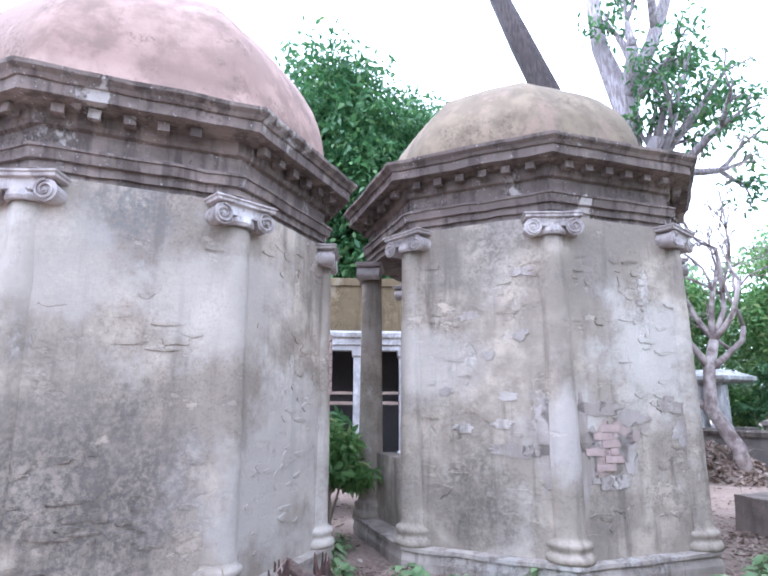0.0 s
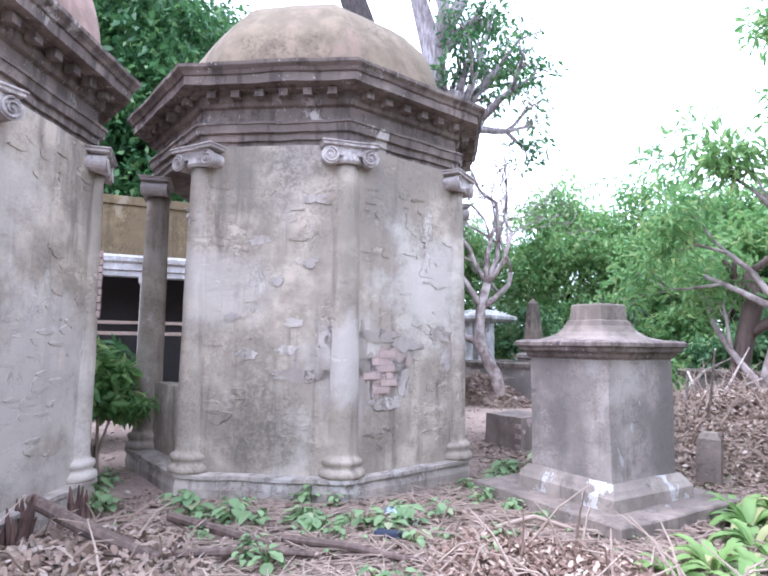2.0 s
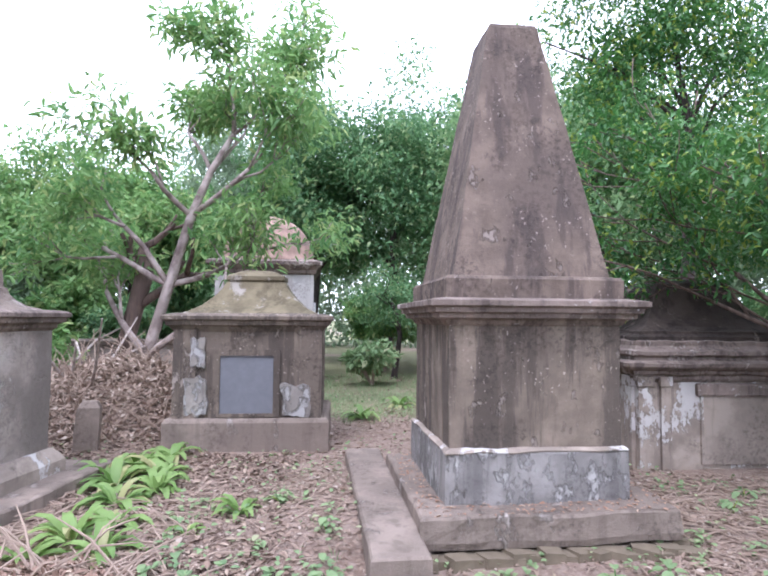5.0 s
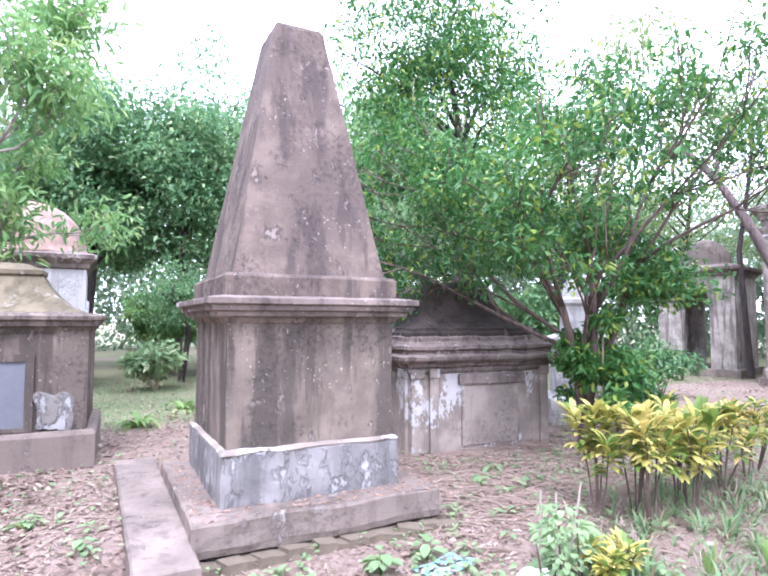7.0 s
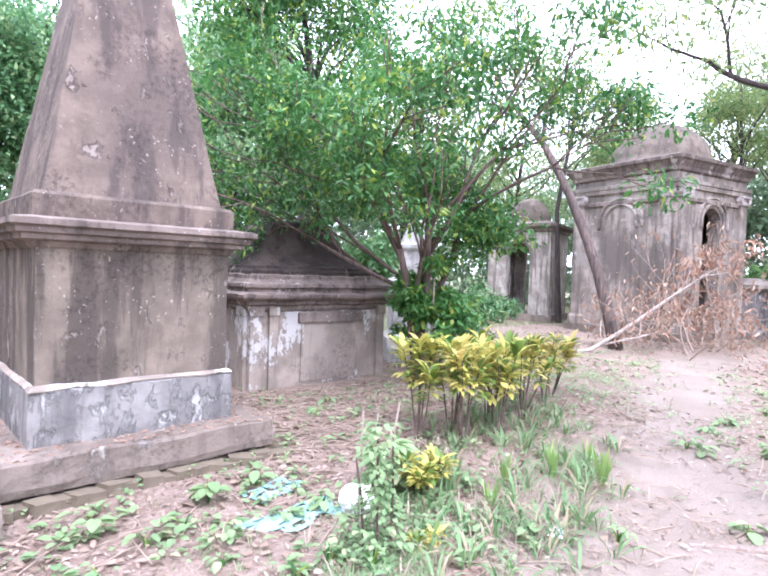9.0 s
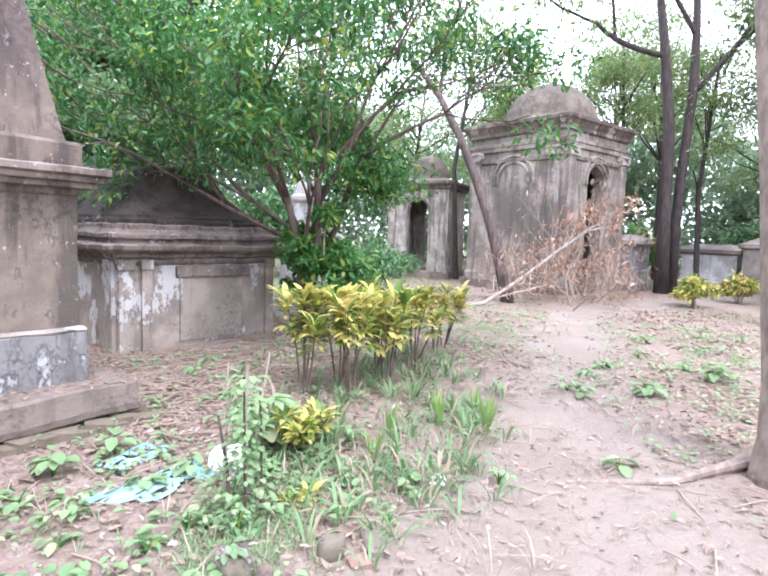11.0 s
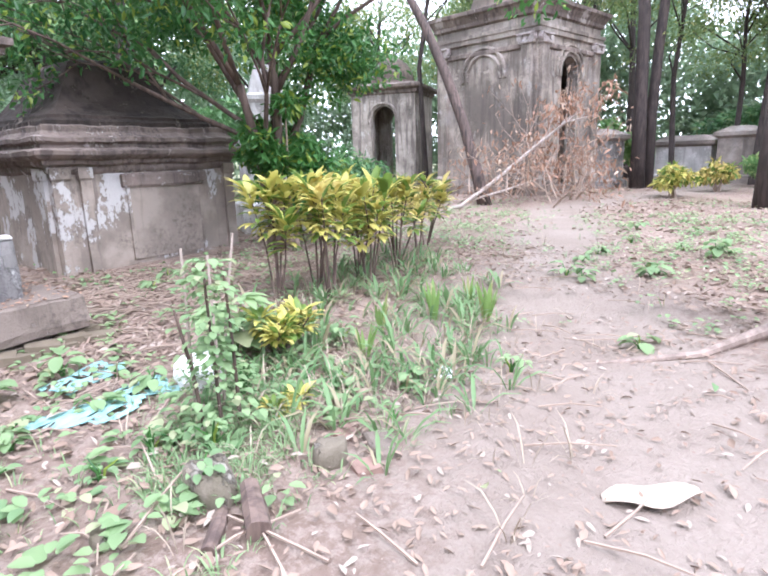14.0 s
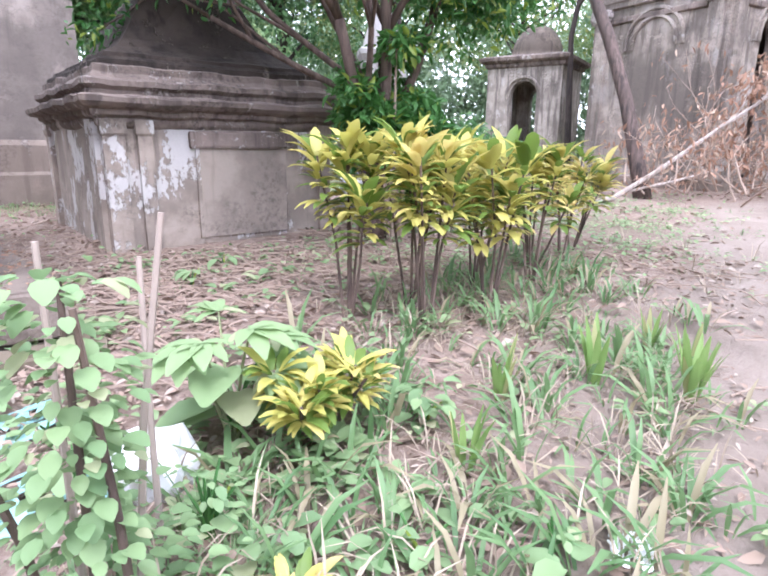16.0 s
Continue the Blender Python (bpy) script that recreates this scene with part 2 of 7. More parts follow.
def bark(name, a, b, scale=6.0, stretch=(3, 3, 0.5)):
    m, ns, ln, bs = mat(name)
    pos = ns.new("ShaderNodeNewGeometry").outputs["Position"]
    f = noise_node(ns, ln, pos, scale, 8, stretch)
    g = noise_node(ns, ln, pos, 1.3, 4)
    tone = mixc(ns, ln, ramp(ns, ln, f, 0.35, 0.65), a, b)
    tone = mixc(ns, ln, ramp(ns, ln, g, 0.45, 0.7), tone, tuple((x + y) * 0.42 for x, y in zip(a, b)))
    bp = ns.new("ShaderNodeBump")
    bp.inputs["Strength"].default_value, bp.inputs["Distance"].default_value = 0.8, 0.02
    ln.new(f, bp.inputs["Height"])
    ln.new(tone, bs.inputs["Base Color"])
    ln.new(bp.outputs[0], bs.inputs["Normal"])
    bs.inputs["Roughness"].default_value = 0.85
    return m


def plain(name, colour, rough=0.8, vary=0.2):
    m, ns, ln, bs = mat(name)
    pos = ns.new("ShaderNodeNewGeometry").outputs["Position"]
    f = noise_node(ns, ln, pos, 9, 6)
    ln.new(mixc(ns, ln, f, tuple(c * (1 + vary) for c in colour), tuple(c * (1 - vary) for c in colour)), bs.inputs["Base Color"])
    bp = ns.new("ShaderNodeBump")
    bp.inputs["Strength"].default_value, bp.inputs["Distance"].default_value = 0.4, 0.01
    ln.new(f, bp.inputs["Height"])
    ln.new(bp.outputs[0], bs.inputs["Normal"])
    bs.inputs["Roughness"].default_value = rough
    return m


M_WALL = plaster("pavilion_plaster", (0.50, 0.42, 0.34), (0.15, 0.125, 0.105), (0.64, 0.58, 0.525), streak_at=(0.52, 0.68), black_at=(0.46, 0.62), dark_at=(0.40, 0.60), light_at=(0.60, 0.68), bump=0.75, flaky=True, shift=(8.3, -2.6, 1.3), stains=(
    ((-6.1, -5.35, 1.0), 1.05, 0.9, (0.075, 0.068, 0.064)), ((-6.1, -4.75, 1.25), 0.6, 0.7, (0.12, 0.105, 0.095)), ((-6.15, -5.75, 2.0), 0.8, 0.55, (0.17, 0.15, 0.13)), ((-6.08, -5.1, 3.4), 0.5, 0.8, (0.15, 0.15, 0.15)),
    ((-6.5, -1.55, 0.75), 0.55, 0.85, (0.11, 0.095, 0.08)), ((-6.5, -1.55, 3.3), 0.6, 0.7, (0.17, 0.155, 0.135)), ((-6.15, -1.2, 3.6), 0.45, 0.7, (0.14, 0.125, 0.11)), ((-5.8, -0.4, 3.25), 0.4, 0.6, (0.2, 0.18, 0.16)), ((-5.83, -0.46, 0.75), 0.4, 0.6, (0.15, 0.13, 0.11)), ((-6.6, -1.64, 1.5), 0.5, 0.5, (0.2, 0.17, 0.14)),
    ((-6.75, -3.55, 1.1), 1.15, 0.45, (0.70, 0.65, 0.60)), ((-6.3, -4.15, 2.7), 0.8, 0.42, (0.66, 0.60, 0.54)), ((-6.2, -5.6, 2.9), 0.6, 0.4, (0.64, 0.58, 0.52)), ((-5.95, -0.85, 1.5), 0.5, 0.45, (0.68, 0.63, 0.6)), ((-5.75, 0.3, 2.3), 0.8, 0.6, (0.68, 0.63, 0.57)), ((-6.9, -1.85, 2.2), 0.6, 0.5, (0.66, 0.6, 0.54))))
M_TRIM = plaster("cornice_plaster", (0.265, 0.21, 0.183), (0.058, 0.046, 0.043), (0.56, 0.50, 0.465), lichen=0.45, streak_at=(0.48, 0.62), dark_at=(0.42, 0.58), light_at=(0.57, 0.62), bump=0.9)
M_DOME_A = plaster("pink_dome", (0.36, 0.245, 0.20), (0.22, 0.15, 0.125), (0.40, 0.29, 0.25), light_at=(0.56, 0.7), streak_at=(0.55, 0.75), bump=0.25)
M_DOME_B = plaster("ochre_dome", (0.225, 0.175, 0.122), (0.13, 0.10, 0.068), (0.29, 0.205, 0.16), light_at=(0.52, 0.66), streak_at=(0.55, 0.75), bump=0.25)
M_DARK = plaster("blackened_plaster", (0.255, 0.205, 0.165), (0.048, 0.04, 0.037), (0.37, 0.315, 0.28), dark_at=(0.42, 0.58), streak_at=(0.45, 0.57), lichen=0.6, light_at=(0.59, 0.65), black_at=(0.45, 0.56), bump=0.9, flake_scale=4.5)
M_OBEL = plaster("obelisk_plaster", (0.195, 0.15, 0.124), (0.055, 0.044, 0.044), (0.30, 0.25, 0.225), lichen=0.7, dark_at=(0.43, 0.6), streak_at=(0.49, 0.63), light_at=(0.6, 0.65), black_at=(0.42, 0.56), bump=0.9, flake_scale=6.0)
M_TOMB = plaster("tomb_plaster", (0.37, 0.315, 0.28), (0.10, 0.086, 0.078), (0.50, 0.47, 0.45), dark_at=(0.46, 0.62), streak_at=(0.58, 0.74), flaky=True, light_at=(0.62, 0.68), flake_scale=3.4, bump=0.7)
M_LIME = plaster("limewashed_plinth", (0.32, 0.30, 0.29), (0.12, 0.112, 0.11), (0.53, 0.51, 0.50), light_at=(0.51, 0.6), dark_at=(0.42, 0.6), flake_scale=7.0, bump=1.0)
M_MOSS = plaster("mossy_plaster", (0.185, 0.155, 0.10), (0.075, 0.063, 0.04), (0.34, 0.31, 0.28), light_at=(0.54, 0.6), dark_at=(0.42, 0.58))
M_SLAB = plaster("worn_slab", (0.275, 0.222, 0.188), (0.15, 0.12, 0.10), (0.41, 0.365, 0.335), light_at=(0.58, 0.66), dark_at=(0.4, 0.6), flake_scale=3.6, bump=0.9)
M_PALE = plaster("pale_plaster", (0.62, 0.60, 0.59), (0.35, 0.32, 0.30), (0.75, 0.73, 0.72))
M_FAR = plaster("grey_mausoleum_plaster", (0.42, 0.355, 0.305), (0.085, 0.072, 0.064), (0.50, 0.46, 0.43), streak_at=(0.49, 0.64), flaky=True, bump=0.9, dark_at=(0.43, 0.6))
M_STEP = plaster("pale_step_plaster", (0.44, 0.38, 0.33), (0.17, 0.14, 0.12), (0.56, 0.51, 0.47), dark_at=(0.46, 0.64), light_at=(0.54, 0.64), bump=0.8)
M_OCHRE = plaster("ochre_wall", (0.22, 0.165, 0.09), (0.11, 0.08, 0.05), (0.30, 0.25, 0.18))
# near-black colour that puts the verandah's inner shade into its back wall
M_SHADE = plain("painted_inner_shade", (0.05, 0.045, 0.045))
M_BRICK = plain("old_brick", (0.40, 0.30, 0.27), 0.9, 0.4)
M_STONE = plain("slate_tablet", (0.15, 0.155, 0.175), 0.6, 0.25)
M_PATCHW = plaster("fresh_render", (0.35, 0.32, 0.29), (0.13, 0.115, 0.11), (0.46, 0.45, 0.45), flake_scale=9.0, light_at=(0.48, 0.56), dark_at=(0.5, 0.7), bump=1.0)
M_BARK_PALE = bark("pale_bark", (0.50, 0.44, 0.40), (0.27, 0.22, 0.19))
M_BARK_DARK = bark("dark_bark", (0.075, 0.055, 0.05), (0.03, 0.023, 0.022))
M_BARK_MID = bark("brown_bark", (0.17, 0.118, 0.095), (0.075, 0.05, 0.042))
M_BARK_FRANGI = bark("mottled_bark", (0.44, 0.37, 0.34), (0.14, 0.10, 0.09), 4.0, (1, 1, 0.8))
M_BARK_NEAR = bark("smooth_grey_bark", (0.32, 0.25, 0.212), (0.18, 0.135, 0.112), 9.0, (1.5, 1.5, 0.8))
M_LEAF_WOOD = leafy("wood_leaves", (0.05, 0.14, 0.06), (0.15, 0.29, 0.12), (0.31, 0.42, 0.19))
M_LEAF_DEEP = leafy("deep_green_leaves", (0.028, 0.095, 0.038), (0.085, 0.195, 0.066), (0.15, 0.27, 0.09))
M_LEAF_LIGHT = leafy("light_green_leaves", (0.10, 0.25, 0.085), (0.24, 0.40, 0.14), (0.38, 0.48, 0.19), 0.86, 0.45, 0.5)
M_BARK_LEAN = bark("peeling_dark_bark", (0.15, 0.105, 0.09), (0.035, 0.027, 0.025))
M_BARK_GREY = bark("lilac_grey_bark", (0.40, 0.36, 0.36), (0.17, 0.135, 0.135))
M_LEAF_AIRY = leafy("airy_leaves", (0.10, 0.17, 0.06), (0.20, 0.28, 0.10), (0.34, 0.35, 0.12), 0.88, 0.5, 0.5)
# greens paled and greyed so that the leaf colour itself carries haze
M_LEAF_HAZE = leafy("haze_tinted_leaves", (0.18, 0.27, 0.17), (0.26, 0.36, 0.22), (0.33, 0.41, 0.26), 0.88, 0.6, 0.5)
M_LEAF_SHRUB = leafy("shrub_leaves", (0.014, 0.08, 0.022), (0.085, 0.225, 0.055), (0.27, 0.36, 0.06), 0.88, 0.4, 0.36)
M_CROTON = leafy("croton_leaves", (0.76, 0.58, 0.25), (0.50, 0.48, 0.12), (0.16, 0.25, 0.05), 0.66)
M_GRASS = leafy("grass_blades", (0.09, 0.19, 0.075), (0.20, 0.32, 0.14), (0.36, 0.31, 0.20), 0.84)
M_WEED = leafy("weed_leaves", (0.15, 0.26, 0.12), (0.28, 0.39, 0.19), (0.38, 0.41, 0.24), 0.88, 0.65)
M_BROAD = leafy("broad_leaves", (0.13, 0.25, 0.06), (0.27, 0.40, 0.13), (0.42, 0.42, 0.20), 0.85)
M_DRY = leafy("dead_leaves", (0.19, 0.125, 0.092), (0.30, 0.222, 0.172), (0.38, 0.315, 0.265), 0.86, 0.8, 0.1)
M_SARC = plaster("patched_plaster", (0.36, 0.30, 0.255), (0.12, 0.10, 0.088), (0.62, 0.60, 0.59), dark_at=(0.45, 0.62), streak_at=(0.53, 0.68), black_at=(0.52, 0.64), light_at=(0.545, 0.565), flake_scale=2.1, bump=0.6, shift=(3.1, 1.7, 0.4))
M_PANEL = plaster("smooth_panel", (0.33, 0.275, 0.235), (0.2, 0.165, 0.14), (0.36, 0.305, 0.265), light_at=(0.6, 0.75), streak_at=(0.56, 0.72), bump=0.35)
M_RUST = leafy("withered_leaves", (0.27, 0.145, 0.095), (0.37, 0.23, 0.16), (0.44, 0.33, 0.25), 0.85, 0.8, 0.2)
M_CHIPS = leafy("wood_chips", (0.13, 0.075, 0.055), (0.28, 0.185, 0.14), (0.46, 0.36, 0.28), 0.8, 0.85, 0.05)
M_HEAP = leafy("heap_leaves", (0.28, 0.20, 0.155), (0.40, 0.31, 0.25), (0.52, 0.44, 0.37), 0.85, 0.85, 0.1)
M_STRAW = leafy("dry_straw", (0.46, 0.39, 0.30), (0.36, 0.29, 0.22), (0.24, 0.19, 0.14), 0.8, 0.8, 0.15)
M_TWIG = plain("dry_twigs", (0.33, 0.25, 0.20), 0.9, 0.3)
M_STAKE = plain("weathered_stick", (0.36, 0.29, 0.25), 0.9, 0.3)
M_PLASTIC_T = plain("turquoise_plastic", (0.25, 0.44, 0.44), 0.5, 0.2)
M_SHEATH = plain("dry_leaf_sheath", (0.47, 0.39, 0.32), 0.8, 0.25)
M_PLASTIC_B = plain("pale_blue_plastic", (0.45, 0.56, 0.68), 0.4, 0.12)
M_RAG = plain("dark_cloth", (0.03, 0.035, 0.06), 0.9, 0.3)
M_PLASTIC_W = plain("white_plastic", (0.80, 0.80, 0.82), 0.4, 0.06)


def soil():
    m, ns, ln, bs = mat("soil_and_litter")
    pos = ns.new("ShaderNodeNewGeometry").outputs["Position"]
    at1 = ns.new("ShaderNodeAttribute")
    at1.attribute_name = "trod"
    at2 = ns.new("ShaderNodeAttribute")
    at2.attribute_name = "green"
    a = noise_node(ns, ln, pos, 1.2, 8)
    b = noise_node(ns, ln, pos, 14, 8, rough=0.75)
    c = noise_node(ns, ln, pos, 60, 4)
    tone = mixc(ns, ln, ramp(ns, ln, a, 0.35, 0.65), (0.21, 0.15, 0.12), (0.31, 0.235, 0.195))
    tone = mixc(ns, ln, ramp(ns, ln, b, 0.45, 0.6), tone, (0.37, 0.295, 0.25))
    trod = math_node(ns, ln, "ADD", at1.outputs["Fac"], math_node(ns, ln, "MULTIPLY", math_node(ns, ln, "SUBTRACT", b, 0.5), 0.9))
    tone = mixc(ns, ln, ramp(ns, ln, trod, 0.3, 0.75), tone, mixc(ns, ln, ramp(ns, ln, a, 0.3, 0.7), (0.35, 0.295, 0.255), (0.275, 0.225, 0.19)))
    grn = math_node(ns, ln, "ADD", at2.outputs["Fac"], math_node(ns, ln, "SUBTRACT", b, 0.55))
    tone = mixc(ns, ln, math_node(ns, ln, "MULTIPLY", ramp(ns, ln, grn, 0.35, 0.7), 0.75), tone, (0.17, 0.21, 0.09))
    tone = mixc(ns, ln, math_node(ns, ln, "MULTIPLY", c, 0.45), tone, (0.15, 0.10, 0.075))
    bp = ns.new("ShaderNodeBump")
    bp.inputs["Strength"].default_value, bp.inputs["Distance"].default_value = 0.9, 0.03
    ln.new(math_node(ns, ln, "ADD", b, math_node(ns, ln, "MULTIPLY", c, 0.4)), bp.inputs["Height"])
    ln.new(tone, bs.inputs["Base Color"])
    ln.new(bp.outputs[0], bs.inputs["Normal"])
    bs.inputs["Roughness"].default_value = 0.95
    bs.inputs["Specular IOR Level"].default_value = 0.2
    return m


M_SOIL = soil()

# ---- ground ----
PATHWAY = [(-6.0, -7.0), (0.5, -4.6), (3.2, -3.0), (6.5, -1.9), (10.5, -0.8), (16.0, -2.5), (26.0, -4.5)]


def near_path(x, y):
    best = 99.0
    for (x0, y0), (x1, y1) in zip(PATHWAY, PATHWAY[1:]):
        dx, dy = x1 - x0, y1 - y0
        t = max(0, min(1, ((x - x0) * dx + (y - y0) * dy) / (dx * dx + dy * dy)))
        best = min(best, math.hypot(x - x0 - t * dx, y - y0 - t * dy))
    return best


def lift(x, y):
    """Height of the uneven ground."""
    d = math.hypot(x - 2, y)
    if d > 60:
        return 0.0
    front = 0.11 * max(0.0, 1 - max(0.0, abs(x - 0.6) - 1.2) / 0.8) * max(0.0, min(1.0, (-0.06 - y) / 0.18)) * max(0.0, min(1.0, (y + 3.0) / 1.2))
    sunk = front + 0.15 * max(0.0, 1.1 - near_path(x, y) / 1.5) if x < 4 else 0.0
    return 0.035 * nz((x * 0.45, y * 0.45, 3.0)) + 0.018 * nz((x * 1.7, y * 1.7, 9.0)) - sunk


def trod_at(x, y):
    w = 1.0 + 0.5 * nz((x * 0.3, y * 0.3, 1.0)) + (0.5 if x < 5 else 0.0)
    return max(0.0, min(1.0, 1.05 - near_path(x, y) / w * 0.8))


def green_at(x, y):
    g = 0.25 + 0.5 * nz((x * 0.35, y * 0.35, 7.0))
    if x > 4.5:
        g += 0.06 + (0.06 if y < -1.2 else 0.0)
    if y > 5 and x > -1:
        g += 0.55
    return max(0.0, min(1.0, g)) * (1 - 0.75 * trod_at(x, y))


def make_ground():
    inner = [-24 + 0.3 * i for i in range(176)]
    xs = [-900, -300, -120, -60, -36] + inner + [36, 60, 120, 300, 900]
    ys = [-900, -300, -120, -60, -30] + [-20 + 0.3 * i for i in range(160)] + [36, 60, 120, 300, 900]
    v = [(x, y, lift(x, y)) for y in ys for x in xs]
    n = len(xs)
    f = [(j * n + i, j * n + i + 1, (j + 1) * n + i + 1, (j + 1) * n + i) for j in range(len(ys) - 1) for i in range(n - 1)]
    s = Shape()
    s.v, s.f = v, f
    me = s.mesh("ground", M_SOIL, True)
    for key, fn in (("trod", trod_at), ("green", green_at)):
        layer = me.attributes.new(key, "FLOAT", "POINT")
        layer.data.foreach_set("value", [fn(p[0], p[1]) for p in v])
    return tagged(new("ground", me), "bare reddish soil with dead leaves and patchy weeds", "ground", kind="structure")


make_ground()

# ---- domed pavilions ----
def oct_corner(r, i):
    return r * math.cos(math.pi * i / 4), r * math.sin(math.pi * i / 4)


def round_plan(r, n=40, mix=0.5):
    """Between an octagon and a circle."""
    def plan(o):
        out = []
        for i in range(n):
            a = 2 * math.pi * i / n
            k = (a + math.pi / 8) % (math.pi / 4) - math.pi / 8
            flat = math.cos(math.pi / 8) / math.cos(math.pi / 8 - abs(k))
            out.append(((r + o) * (flat * mix + 1 - mix) * math.cos(a), (r + o) * (flat * mix + 1 - mix) * math.sin(a)))
        return out
    return plan


def capital_shape():
    """Ionic capital: abacus, cushion and two scrolls; local x points outward."""
    s = Shape()
    s.sweep(rect(0.15, 0.27), [(0.0, 0.17), (0.035, 0.18), (0.035, 0.205), (0.05, 0.215), (0.05, 0.23), (0.0, 0.235)], seg=0.1, jit=0.004)
    s.box(-0.14, -0.22, 0.08, 0.15, 0.22, 0.172)
    for side in (-1, 1):
        c = Vector((0, side * 0.225, 0.07))
        s.tube([c + Vector((-0.16, 0, 0)), c + Vector((-0.05, 0, 0)), c + Vector((0.10, 0, 0)), c + Vector((0.155, 0, 0))], [0.095, 0.08, 0.085, 0.098], 16)
        turn = [c + Vector((0.165, side * -1 * math.sin(a) * (0.088 - 0.0062 * a), math.cos(a) * (0.088 - 0.0062 * a))) for a in [0.35 * k for k in range(36)]]
        s.tube(turn, [0.014 - 0.0002 * k for k in range(36)], 5)
        s.tube([c + Vector((0.14, 0, 0)), c + Vector((0.178, 0, 0))], [0.022, 0.016], 8)
    s.tube([(0, 0, 0.0), (0, 0, 0.03), (0, 0, 0.05), (0, 0, 0.09)], [0.155, 0.17, 0.165, 0.16], 20)
    return s


def shaft_shape(z0, z1, r=0.19):
    s = Shape()
    prof = [(1.42, 0.0), (1.46, 0.03), (1.42, 0.07), (1.25, 0.085), (1.2, 0.11), (1.27, 0.13), (1.33, 0.155), (1.27, 0.185), (1.08, 0.2), (1.0, 0.24)]
    rings = [(k * r, z0 + h) for k, h in prof]
    n = 12
    for i in range(1, n + 1):
        t = i / n
        rings.append((r * (1 - 0.17 * t ** 1.6), z0 + 0.24 + (z1 - z0 - 0.24) * t))
    s.sweep(lambda o: [(o * math.cos(2 * math.pi * k / 24), o * math.sin(2 * math.pi * k / 24)) for k in range(24)], rings, seg=9, jit=0.006)
    return s


def wall_panel(r_out, thick, i, z0, z1, half=None):
    """An infill wall on side i of the octagon."""
    a, b = oct_corner(r_out, i), oct_corner(r_out, i + 1)
    c, d = oct_corner(r_out - thick, i + 1), oct_corner(r_out - thick, i)
    if half is not None:
        b = tuple(p + (q - p) * half for p, q in zip(a, b))
        c = tuple(p + (q - p) * half for p, q in zip(d, c))
    s = Shape()
    steps = max(2, int((z1 - z0) / 0.16))
    s.sweep(lambda o: [a, b, c, d], [(0, z0 + (z1 - z0) * k / steps) for k in range(steps + 1)], seg=0.16, jit=0.012)
    return s


